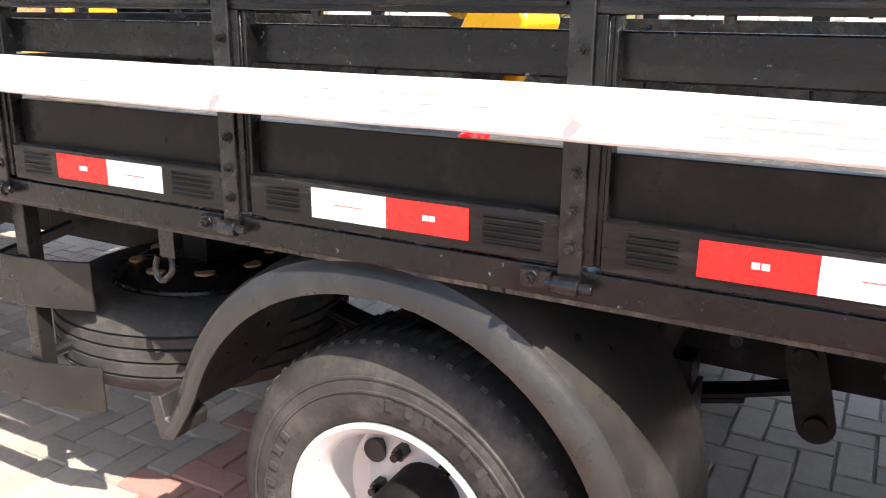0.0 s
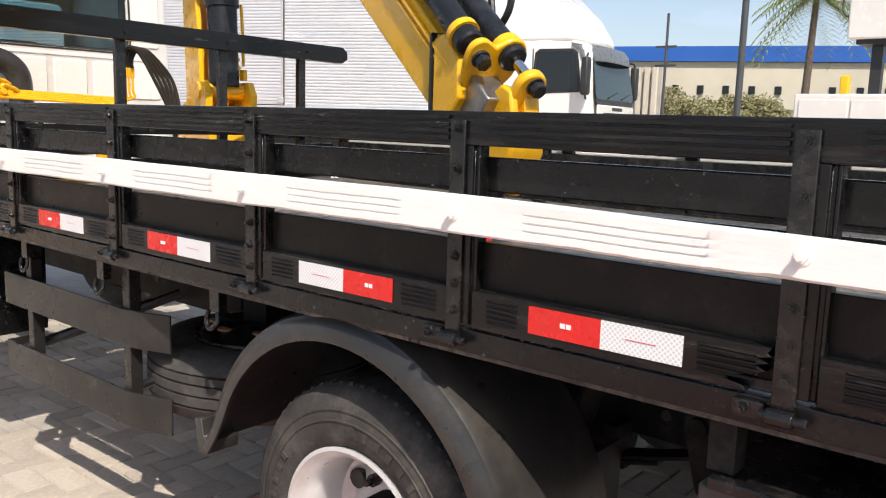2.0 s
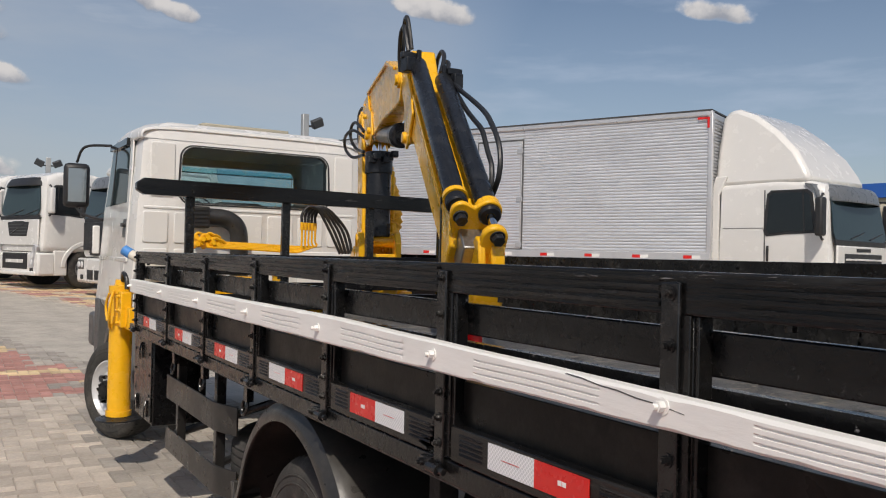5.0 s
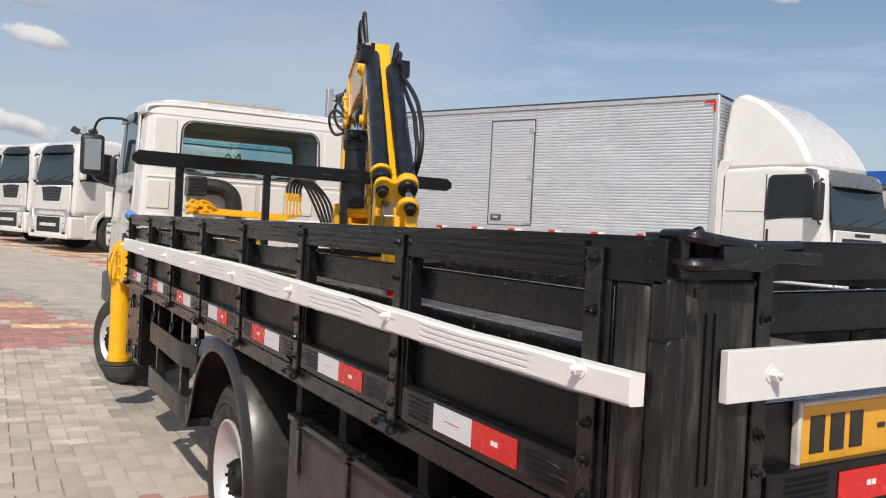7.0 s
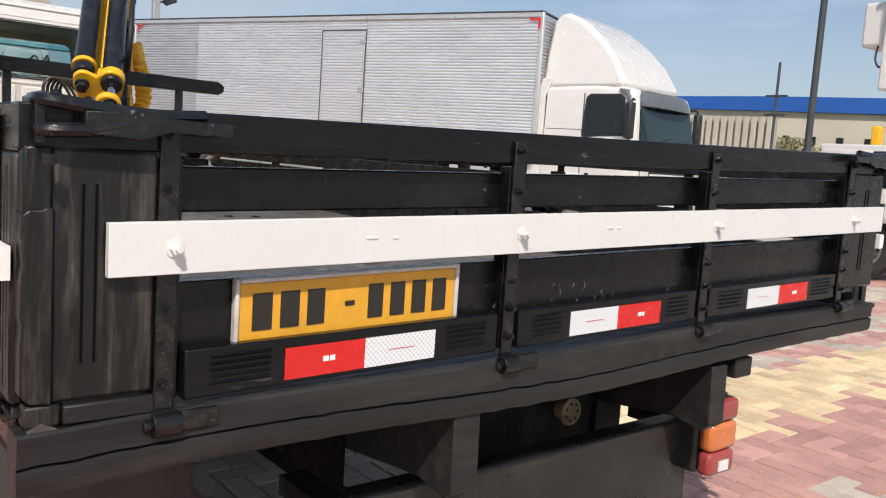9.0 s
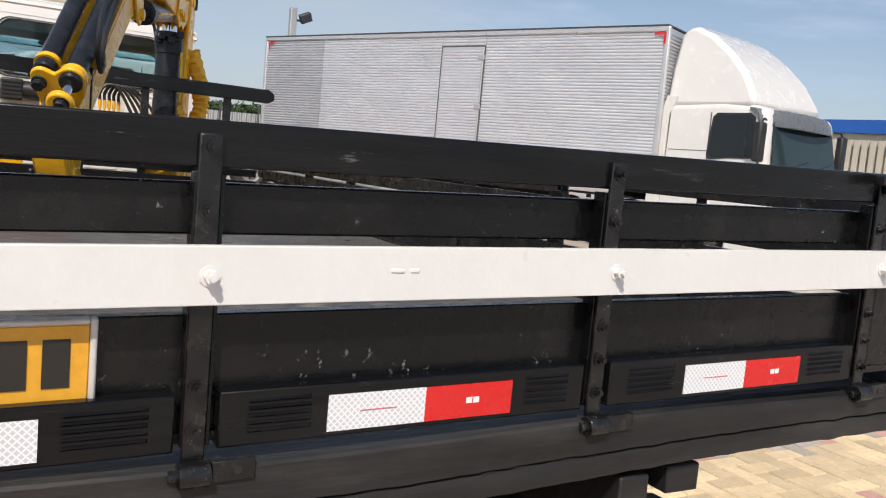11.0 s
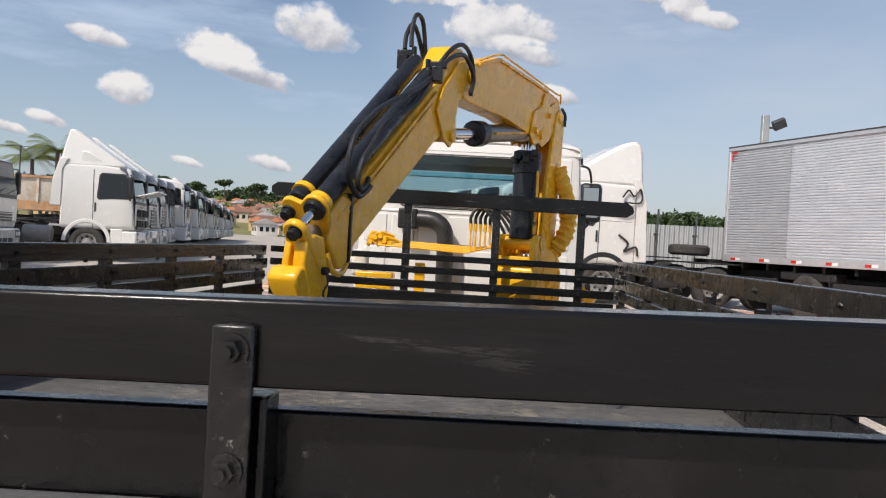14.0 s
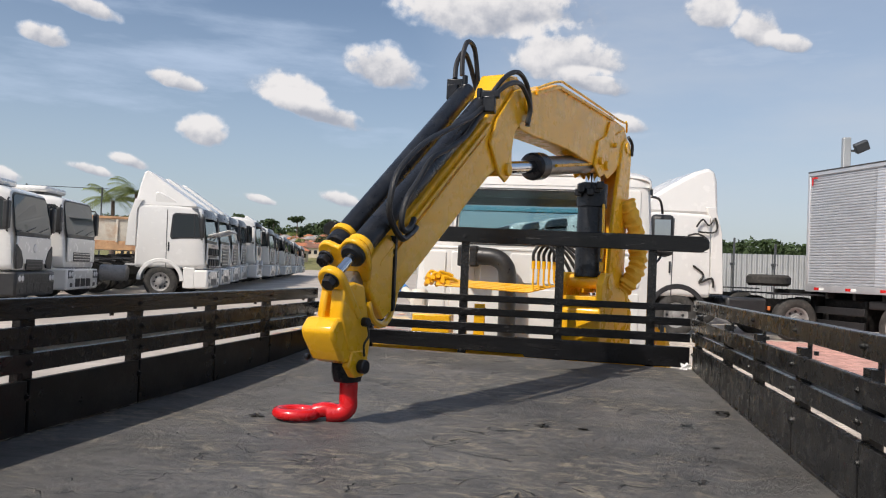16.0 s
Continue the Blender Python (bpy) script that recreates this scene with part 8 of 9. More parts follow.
# herringbone: each block lies either along x or along y
for i in range(int((PX1 - PX0) / BW)):
    for j in range(int((PY1 - PY0) / BW)):
        turn = {0: 0, 3: 1}.get((i - j) % 4)
        if turn is None:
            continue
        x0, y0 = PX0 + i * BW, PY0 + j * BW
        dx, dy = (BW, BL) if turn else (BL, BW)
        xc, yc = x0 + dx / 2, y0 + dy / 2
        if (yc > 9.4 and xc < -11.5) or (xc < -21.0 and not -3.5 < yc < 6.0):
            continue
        c = zone(xc, yc)
        zb = gz(xc)
        z = zb + rng.uniform(-0.0025, 0.0025)
        if -4.75 < xc < -2.95 and -0.86 < yc < 0.72 and len(singles) < 290:
            singles.append((xc, yc, z, c, turn))
            continue
        V, F = lists[c]
        n0 = len(V)
        smooth_ = c == "p"      # worn so flat that no joints show
        for (ins, zz) in ((0.0, zb - 0.012), (0.0004, zb)) if smooth_ else ((g, zb - 0.012), (g + 0.004, z)):
            V += [(x0 + ins, y0 + ins, zz), (x0 + dx - ins, y0 + ins, zz), (x0 + dx - ins, y0 + dy - ins, zz), (x0 + ins, y0 + dy - ins, zz)]
        F += [(n0 + 4, n0 + 5, n0 + 6, n0 + 7)] + [(n0 + a, n0 + (a + 1) % 4, n0 + 4 + (a + 1) % 4, n0 + 4 + a) for a in range(4)]
PVS["p"] = PV["p"]
names = {"g": "beige-grey", "r": "red", "y": "yellow", "d": "dark grey", "p": "pale grey", "R": "pale red", "Y": "pale yellow"}
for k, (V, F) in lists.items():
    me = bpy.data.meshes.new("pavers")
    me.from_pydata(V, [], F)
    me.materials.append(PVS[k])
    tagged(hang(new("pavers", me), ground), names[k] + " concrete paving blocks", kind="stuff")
bm = bmesh.new()
lo = [bm.verts.new(p) for p in ((-BL / 2 + g, -BW / 2 + g, -0.012), (BL / 2 - g, -BW / 2 + g, -0.012), (BL / 2 - g, BW / 2 - g, -0.012), (-BL / 2 + g, BW / 2 - g, -0.012))]
hi = [bm.verts.new(p) for p in ((-BL / 2 + g + 0.004, -BW / 2 + g + 0.004, 0), (BL / 2 - g - 0.004, -BW / 2 + g + 0.004, 0), (BL / 2 - g - 0.004, BW / 2 - g - 0.004, 0), (-BL / 2 + g + 0.004, BW / 2 - g - 0.004, 0))]
bm.faces.new(hi)
for a in range(4):
    bm.faces.new((lo[a], lo[(a + 1) % 4], hi[(a + 1) % 4], hi[a]))
base_me = mesh_of("paver", bm, None, 20)
paver_me = {}
for k in "grydpRY":
    paver_me[k] = base_me.copy()
    paver_me[k].materials.append(PV[k])
for x, y, z, c, turn in singles:
    o = new("paver", paver_me[c])
    o.location = (x, y, z)
    o.rotation_euler = (rng.uniform(-0.006, 0.006), rng.uniform(-0.006, 0.006), turn * math.pi / 2 + rng.uniform(-0.006, 0.006))
    hang(o, ground)

# ---------------------------------------------------------------- distance
LEAF = mat("dark_foliage", (0.045, 0.075, 0.025), 0.8, var=0.4, scale=0.4, fine=3)
LEAF2 = mat("sunlit_foliage", (0.16, 0.20, 0.05), 0.8, var=0.35, scale=1.2, fine=8)
LEAF3 = mat("yellow_green_foliage", (0.24, 0.225, 0.11), 0.8, var=0.35, scale=1.2, fine=8)
BARK = mat("bark", (0.12, 0.09, 0.07), 0.9, var=0.3)
GRASS = mat("dry_grass", (0.17, 0.17, 0.06), 0.9, var=0.3, scale=0.3, fine=3, dirt=(0.24, 0.17, 0.09), dirt_amount=0.7, dirt_scale=0.15)
BLUEROOF = mat("blue_roof_sheet", (0.010, 0.085, 0.36), 0.4, var=0.08, scale=0.3)
CONC = mat("concrete", (0.38, 0.36, 0.33), 0.8, var=0.12, scale=1.5, dirt=(0.2, 0.19, 0.17), dirt_amount=0.4, dirt_scale=0.8)
WALLBEIGE = mat("beige_wall", (0.50, 0.46, 0.38), 0.8, var=0.08, scale=0.3)
GALV = mat("galvanised_sheet", (0.40, 0.41, 0.41), 0.45, metal=0.4, var=0.12, scale=0.8)
POLE = mat("dark_pole", (0.05, 0.055, 0.06), 0.5)
ROOFT = [mat("clay_roof_%s" % n, c, 0.85, var=0.2, scale=0.5, rand=0.2) for n, c in (("orange", (0.40, 0.15, 0.075)), ("brown", (0.23, 0.12, 0.085)), ("grey", (0.28, 0.27, 0.26)))]
HOUSE = [mat("house_%s" % n, c, 0.85, var=0.08, scale=0.4, rand=0.12) for n, c in (("cream", (0.60, 0.52, 0.40)), ("salmon", (0.55, 0.38, 0.30)), ("white", (0.58, 0.55, 0.51)), ("ochre", (0.57, 0.41, 0.20)))]


def far(yaw, dist, z=0.0):
    """A place at a bearing (degrees left of +y) and distance from the truck's tail."""
    a = radians(yaw)
    return Vector((0.3 - dist * math.sin(a), 1.2 + dist * math.cos(a), z))


def clump(bm, c, r, n, rnd, flat=0.7, size=0.35):
    """Many small leaf faces scattered through an uneven ball."""
    for _ in range(n):
        d = Vector((rnd.gauss(0, 1), rnd.gauss(0, 1), rnd.gauss(0, 1))).normalized()
        k = r * (0.55 + 0.5 * rnd.random()) * (0.8 + 0.35 * noise.noise(d * 2 + c * 0.1))
        p = c + Vector((d.x * k, d.y * k, d.z * k * flat))
        a = Vector((rnd.gauss(0, 1), rnd.gauss(0, 1), rnd.gauss(0, 1))).normalized()
        b = a.orthogonal().normalized()
        e = a.cross(b)
        s = size * (0.6 + 0.8 * rnd.random())
        bm.faces.new([bm.verts.new(p + b * s), bm.verts.new(p + e * s * 0.6), bm.verts.new(p - b * s * 0.8), bm.verts.new(p - e * s * 0.5)])


def tree(at, h, spread, rnd, leaf=None, n=420, label="dark green tree", leaf_size=0.10):
    t = thing("tree", at, label, "tree")
    bm = bmesh.new()
    cyl(bm, at, at + Vector((0.1 * h * rnd.uniform(-1, 1), 0, h * 0.55)), h * 0.03, h * 0.015, seg=8)
    for k in range(4):
        a = rnd.uniform(0, 6.28)
        cyl(bm, at + Vector((0, 0, h * (0.35 + 0.05 * k))), at + Vector((math.cos(a) * spread * 0.6, math.sin(a) * spread * 0.6, h * (0.6 + 0.06 * k))), h * 0.012, h * 0.005, seg=6)
    part("trunk", bm, BARK, t)
    bm = bmesh.new()
    for k in range(7):
        a = rnd.uniform(0, 6.28)
        q = rnd.uniform(0, 0.65) * spread
        clump(bm, at + Vector((math.cos(a) * q, math.sin(a) * q, h * rnd.uniform(0.55, 0.9))), spread * rnd.uniform(0.32, 0.55), n // 7, rnd, 0.7, spread * leaf_size)
    part("crown", bm, leaf or LEAF, t)
    return t


rt = random.Random(11)
# wooded ridge all round, as one body of leaf clumps
bm = bmesh.new()
for k in range(2300):
    yaw = rt.uniform(66, 122) if k < 1800 else rt.uniform(20, 66)
    d = rt.uniform(640, 700)
    base = (32.5 if yaw > 96 else 34.0 if yaw > 60 else 27.0) + 2.0 * math.sin(yaw * 0.31 + 0.5) + 1.5 * math.sin(yaw * 1.7)
    clump(bm, far(yaw, d, rt.uniform(base - 12, base)), rt.uniform(2.5, 6), 24, rt, 0.8, 1.5)
ridge = part("tree_line", bm, LEAF)
tagged(ridge, "dark wooded ridge on the horizon", "trees", kind="stuff")
bm = bmesh.new()
for k in range(90):
    yaw0, yaw1 = 18 + 1.2 * k, 18 + 1.2 * (k + 1)
    if k >= 88:
        break
    h = lambda a: (30.5 if a > 96 else 32.0 if a > 60 else 25.0) + 2.0 * math.sin(a * 0.31 + 0.5)
    q = [bm.verts.new(far(yaw0, 710, -2)), bm.verts.new(far(yaw1, 710, -2)), bm.verts.new(far(yaw1, 710, h(yaw1))), bm.verts.new(far(yaw0, 710, h(yaw0)))]
    bm.faces.new(q)
hill = part("far_hill", bm, LEAF)
tagged(hill, "dark green distant hill", "hill", kind="structure")


def house(at, w, d, h, roof_h, turn, rnd, k):
    m = Matrix.Translation(at) @ Matrix.Rotation(turn, 4, "Z")
    t = thing("house", at, ("cream", "salmon", "white", "ochre")[k % 4] + " house with a tiled roof on the hillside", "house", "houses of the town")
    bm = bmesh.new()
    bx(bm, -w / 2, w / 2, -d / 2, d / 2, -3, h, m)
    wl = part("wall", bm, HOUSE[k % 4], t)
    bm = bmesh.new()
    pts = [(-w / 2 - 0.5, -d / 2 - 0.5, h), (w / 2 + 0.5, -d / 2 - 0.5, h), (w / 2 + 0.5, d / 2 + 0.5, h), (-w / 2 - 0.5, d / 2 + 0.5, h), (-w / 2 + d * 0.2, 0, h + roof_h), (w / 2 - d * 0.2, 0, h + roof_h)]
    v = [bm.verts.new(m @ Vector(p)) for p in pts]
    for f in ((0, 1, 5, 4), (2, 3, 4, 5), (1, 2, 5), (3, 0, 4), (0, 3, 2, 1)):
        bm.faces.new([v[i] for i in f])
    part("roof", bm, ROOFT[0 if rnd.random() < 0.35 else rnd.choice((1, 2))], t)
    for q in range(3):
        for a in ((-w / 2 + w * (0.15 + 0.28 * q), -w / 2 + w * (0.30 + 0.28 * q), -d / 2 - 0.06, d / 2 + 0.06),
                  (-w / 2 - 0.06, w / 2 + 0.06, -d / 2 + d * (0.15 + 0.28 * q), -d / 2 + d * (0.30 + 0.28 * q))):
            bm = bmesh.new()
            bx(bm, *a, h * 0.35, h * 0.75, m)
            part("window", bm, GLASS, wl)


def slope(d):
    """Height of the hillside under the town."""
    return GROUND + max(0.0, d - 230) * 0.052


for k in range(300):
    yaw = rt.uniform(96, 121)
    d = 245 + 385 * rt.random()
    house(far(yaw, d, slope(d)), rt.uniform(5.5, 9.5), rt.uniform(4.5, 6.5), rt.uniform(2.4, 4.2), rt.uniform(1.1, 1.9), rt.uniform(0, 3.1), rt, k)
bm = bmesh.new()
rows = []
for d in (200, 230, 320, 450, 580, 720):
    rows.append([bm.verts.new(far(yw, d, slope(d) - 0.1)) for yw in range(60, 129, 4)])
for r0, r1 in zip(rows, rows[1:]):
    for a in range(len(r0) - 1):
        bm.faces.new((r0[a], r0[a + 1], r1[a + 1], r1[a]))
tagged(part("hillside", bm, GRASS), "green hillside under the town", "hill", kind="structure")
for k in range(60):
    yaw, d = rt.uniform(96, 121), rt.uniform(250, 600)
    tree(far(yaw, d, slope(d)), rt.uniform(5, 9), rt.uniform(3.0, 5.5), rt, LEAF2 if k % 3 else LEAF, 160, "tree among the houses")
tw = thing("church_tower", far(105.2, 600, slope(600)), "slim pale tower above the town", "tower")
c0 = far(105.2, 600, slope(600))
bm = bmesh.new()
bx(bm, c0.x - 1.9, c0.x + 1.9, c0.y - 1.9, c0.y + 1.9, c0.z - 1, c0.z + 14)
part("shaft", bm, HOUSE[0], tw)
bm = bmesh.new()
cyl(bm, c0 + Vector((0, 0, 14)), c0 + Vector((0, 0, 18)), 2.2, 0.1, seg=8)
part("spire", bm, ROOFT[1], tw)
# distinctive umbrella-crowned trees on the ridge
for yaw, d, h in ((109.6, 640, 17), (113.5, 640, 16), (107.4, 650, 15.5), (111.2, 645, 14)):
    at = far(yaw, d, slope(d))
    t = thing("tree", at, "tall dark pine with a flat crown", "tree")
    bm = bmesh.new()
    cyl(bm, at, at + Vector((0, 0, h)), 0.5, 0.3, seg=8)
    part("trunk", bm, BARK, t)
    bm = bmesh.new()
    for q in range(4):
        clump(bm, at + Vector((rt.uniform(-4, 4), rt.uniform(-4, 4), h * rt.uniform(0.85, 1.0))), 5.0, 90, rt, 0.35, 1.2)
    part("crown", bm, LEAF, t)

# corrugated sheet fence at the far side of the yard
fence = thing("sheet_fence", far(79, 42, GROUND), "grey corrugated sheet fence with tall posts", "fence")
fa, fb_ = far(88, 40), far(56, 40)
bm = bmesh.new()
n = 420
rows = []
for k in range(n + 1):
    p = fa.lerp(fb_, k / n)
    nrm = Vector((fb_.y - fa.y, fa.x - fb_.x, 0)).normalized()
    o = nrm * (0.05 if k % 4 in (1, 2) else -0.05)
    rows.append([bm.verts.new(p + o + Vector((0, 0, GROUND))), bm.verts.new(p + o + Vector((0, 0, 2.85)))])
for r0, r1 in zip(rows, rows[1:]):
    bm.faces.new((r0[0], r1[0], r1[1], r0[1]))
part("sheet", bm, GALV, fence, "corrugated sheet")
for k in range(13):
    p = fa.lerp(fb_, (k + 0.5) / 13)
    part("post", box(p.x - 0.04, p.x + 0.04, p.y - 0.09, p.y - 0.01, GROUND, 3.3 if k % 3 else 3.55), POLE, fence)
    part("post_clamp", box(p.x - 0.05, p.x + 0.05, p.y - 0.22, p.y + 0.05, 2.35, 2.45), POLE, fence)
# floodlight mast
for fm_at, fh, label in ((Vector((-26.3, 9.34, gz(-26.3))), 6.05, "square grey mast with a floodlight on top"), (Vector((-44.3, 3.2, gz(-44.3))), 5.7, "square grey mast with two floodlights")):
    fl = thing("floodlight_mast", fm_at, label, "street lamp")
    part("mast", box(fm_at.x - 0.11, fm_at.x + 0.11, fm_at.y - 0.11, fm_at.y + 0.11, fm_at.z, fh), GALV, fl, bev=0.02)
    for sg in ((1,) if fh > 6 else (-1, 1)):
        part("bracket", box(fm_at.x - 0.03, fm_at.x + 0.03, min(fm_at.y + sg * 0.11, fm_at.y + sg * 0.34), max(fm_at.y + sg * 0.11, fm_at.y + sg * 0.34), fh - 0.42, fh - 0.36), POLE, fl)
        bm = bmesh.new()
        bx(bm, -0.10, 0.10, -0.20, 0.20, -0.15, 0.15, Matrix.Translation((fm_at.x + 0.1, fm_at.y + sg * 0.40, fh - 0.28)) @ Matrix.Rotation(radians(25 * sg), 4, "X") @ Matrix.Rotation(radians(20), 4, "Y"))
        part("floodlight", bm, POLE, fl, "dark floodlight", bev=0.03)

# blue-roofed hall, bank of dry grass, concrete pale fence and poles to the right of the trailer
hall = thing("warehouse", far(20, 95, 0), "long beige hall with a bright blue roof", "building")
ha, hb2 = far(42, 92), far(2, 92)
bm = bmesh.new()
slab(bm, [(0, -1), (1, -1), (1, 7.9), (0, 7.9)], lambda a, v, b: ha.lerp(hb2, a) + Vector((0, v, b)), 0, 20)
part("wall", bm, WALLBEIGE, hall)
bm = bmesh.new()
slab(bm, [(-0.01, 7.9), (1.01, 7.95), (1.01, 9.3), (0.6, 9.45), (0.30, 9.35), (-0.01, 8.9)], lambda a, v, b: ha.lerp(hb2, a) + Vector((0, v, b)), -0.5, 20)
part("roof", bm, BLUEROOF, hall, "bright blue sheet roof")
for k in range(26):
    p = ha.lerp(hb2, (k + 0.3) / 26)
    part("window", box(p.x, p.x + 0.6, p.y - 0.1, p.y + 0.1, 4.8, 5.6), GLASS, hall)
bm = bmesh.new()
rows = []
for k in range(25):
    yw = 40 - 44 * k / 24
    rows.append([bm.verts.new(far(yw, d, z + 0.5 * noise.noise(Vector((yw * 0.2, d * 0.1, 0))))) for d, z in ((46, -0.2), (54, 1.6), (66, 3.0), (84, 3.4))])
for r0, r1 in zip(rows, rows[1:]):
    for a in range(3):
        bm.faces.new((r0[a], r0[a + 1], r1[a + 1], r1[a]))
tagged(part("grass_bank", bm, GRASS), "bank of dry patchy grass", "bank", kind="structure")
pf = thing("pale_fence", far(27, 30, GROUND), "fence of tall beige ribbed sheet", "fence")
pa, pb = far(40, 33), far(30.0, 29.5)
for k in range(22):
    p0, p1 = pa.lerp(pb, k / 22), pa.lerp(pb, (k + 0.55) / 22)
    bm = bmesh.new()
    nr = Vector((pb.y - pa.y, pa.x - pb.x, 0)).normalized() * 0.12
    vs = [bm.verts.new(q + o + Vector((0, 0, z))) for z in (GROUND, 3.45) for q, o in ((p0, nr), (p1, nr), (p1, -nr * 0.2), (p0, -nr * 0.2))]
    for f in ((0, 1, 5, 4), (1, 2, 6, 5), (2, 3, 7, 6), (3, 0, 4, 7), (4, 5, 6, 7)):
        bm.faces.new([vs[q] for q in f])
    part("pale", bm, WALLBEIGE, pf, "beige ribbed panel")
bm = bmesh.new()
nr = Vector((pb.y - pa.y, pa.x - pb.x, 0)).normalized()
slab(bm, [(0, GROUND), (1, GROUND), (1, 3.42), (0, 3.42)], lambda a, v, b: pa.lerp(pb, a) + nr * v + Vector((0, 0, b)), -0.10, -0.03)
part("backing", bm, CONC, pf, "grey backing sheet")
for k, (yw, d, h, r) in enumerate(((27.9, 17.0, 9.0, 0.075), (30.2, 27, 5.0, 0.05))):
    at = far(yw, d, GROUND)
    pp_ = thing("pole", at, "tall dark metal pole", "pole")
    bm = bmesh.new()
    cyl(bm, at, at + Vector((0, 0, h)), r, r * 0.85, seg=12)
    part("shaft", bm, POLE, pp_)
    if k:
        bm = bmesh.new()
        for z in (3.3, 3.9):
            bx(bm, at.x - 0.35, at.x + 0.35, at.y - 0.04, at.y + 0.04, z, z + 0.07)
        part("crossbar", bm, POLE, pp_)
for yw, d, h, w in ((29.2, 34, 2.8, 1.9), (28.0, 36, 2.6, 1.7), (25.6, 34, 2.9, 2.3), (24.4, 36, 2.7, 2.0), (22.6, 35, 2.6, 2.0)):
    tree(far(yw, d, 0.0), h, w, rt, LEAF3, 6500, "light green bush behind the fence", leaf_size=0.030)


def palm(at, h, rnd, label="palm with a shaggy crown", spread=1.0, droop=0.0):
    t = thing("palm_tree", at, label, "tree")
    bm = bmesh.new()
    cyl(bm, at, at + Vector((0.2, 0, h)), 0.2, 0.13, seg=10)
    part("trunk", bm, BARK, t)
    bm = bmesh.new()
    for k in range(44):
        a = 6.283 * k / 22 + rnd.uniform(-0.1, 0.1)
        up = rnd.uniform(0.1, 2.2) - droop
        d = Vector((math.cos(a), math.sin(a), 0))
        prev = None
        for q in range(9):
            u = q / 8
            p = at + Vector((0.2, 0, h)) + d * (2.2 * u * spread) + Vector((0, 0, (up * 1.2 * u - 1.5 * u * u) * spread))
            if prev is not None and q > 1:
                sd = d.cross(Vector((0, 0, 1))).normalized()
                for s in (-1, 1):
                    for z in (0.0, 0.5):
                        b0 = prev.lerp(p, z)
                        tip_ = b0 + (sd * s * 0.55 * (1 - u * 0.5) + d * 0.2 + Vector((0, 0, -0.25))) * spread
                        bm.faces.new([bm.verts.new(b0), bm.verts.new(b0 + d * 0.07), bm.verts.new(tip_)])
            prev = p
    part("crown", bm, LEAF2, t)


wire = thing("utility_line", far(121, 60, 0), "thin overhead wire between slim dark poles", "wire")
w_a, w_b = Vector((-47.9, -33.9, 5.99)), Vector((-60.8, -32.3, 6.99))
for q in (w_a, w_a.lerp(w_b, 0.55), w_b + (w_b - w_a) * 0.3):
    part("pole", cyl(bmesh.new(), (q.x, q.y, gz(q.x)), (q.x, q.y, q.z + 0.1), 0.05, seg=8), POLE, wire)
part("cable", cyl(bmesh.new(), w_a, w_b + (w_b - w_a) * 0.3, 0.025, seg=6), POLE, wire)

palm(far(19.9, 38.4, 0), 7.2, rt, spread=1.15, droop=1.3)
palm(far(119.6, 66, 0.5), 6.0, rt)
palm(far(121.0, 68, 0.5), 5.4, rt)

# ---------------------------------------------------------------- sky dome with cumulus
dome = bmesh.new()
bmesh.ops.create_uvsphere(dome, u_segments=48, v_segments=24, radius=3000)
for f in list(dome.faces):
    if f.calc_center_median().z < -60:
        dome.faces.remove(f)
CL = bpy.data.materials.new("clouds")
CL.use_nodes = True
ct = CL.node_tree
for nd in list(ct.nodes):
    ct.nodes.remove(nd)
outn = ct.nodes.new("ShaderNodeOutputMaterial")
mixs = ct.nodes.new("ShaderNodeMixShader")
tr_ = ct.nodes.new("ShaderNodeBsdfTransparent")
em = ct.nodes.new("ShaderNodeEmission")
tcn = ct.nodes.new("ShaderNodeTexCoord")
nrm = ct.nodes.new("ShaderNodeVectorMath")
nrm.operation = "NORMALIZE"
ct.links.new(tcn.outputs["Object"], nrm.inputs[0])


def m2(op, a, b=None, c=None):
    x = ct.nodes.new("ShaderNodeMath")
    x.operation = op
    for i, v in enumerate((a, b, c)):
        if v is None:
            continue
        if isinstance(v, (int, float)):
            x.inputs[i].default_value = v
        else:
            ct.links.new(v, x.inputs[i])
    return x.outputs[0]


def nz(scale, detail, stretch=(1, 1, 1)):
    mp = ct.nodes.new("ShaderNodeMapping")
    mp.inputs["Scale"].default_value = stretch
    ct.links.new(nrm.outputs[0], mp.inputs[0])
    n = ct.nodes.new("ShaderNodeTexNoise")
    n.inputs["Scale"].default_value, n.inputs["Detail"].default_value, n.inputs["Roughness"].default_value = scale, detail, 0.58
    ct.links.new(mp.outputs[0], n.inputs["Vector"])
    return n.outputs["Fac"]


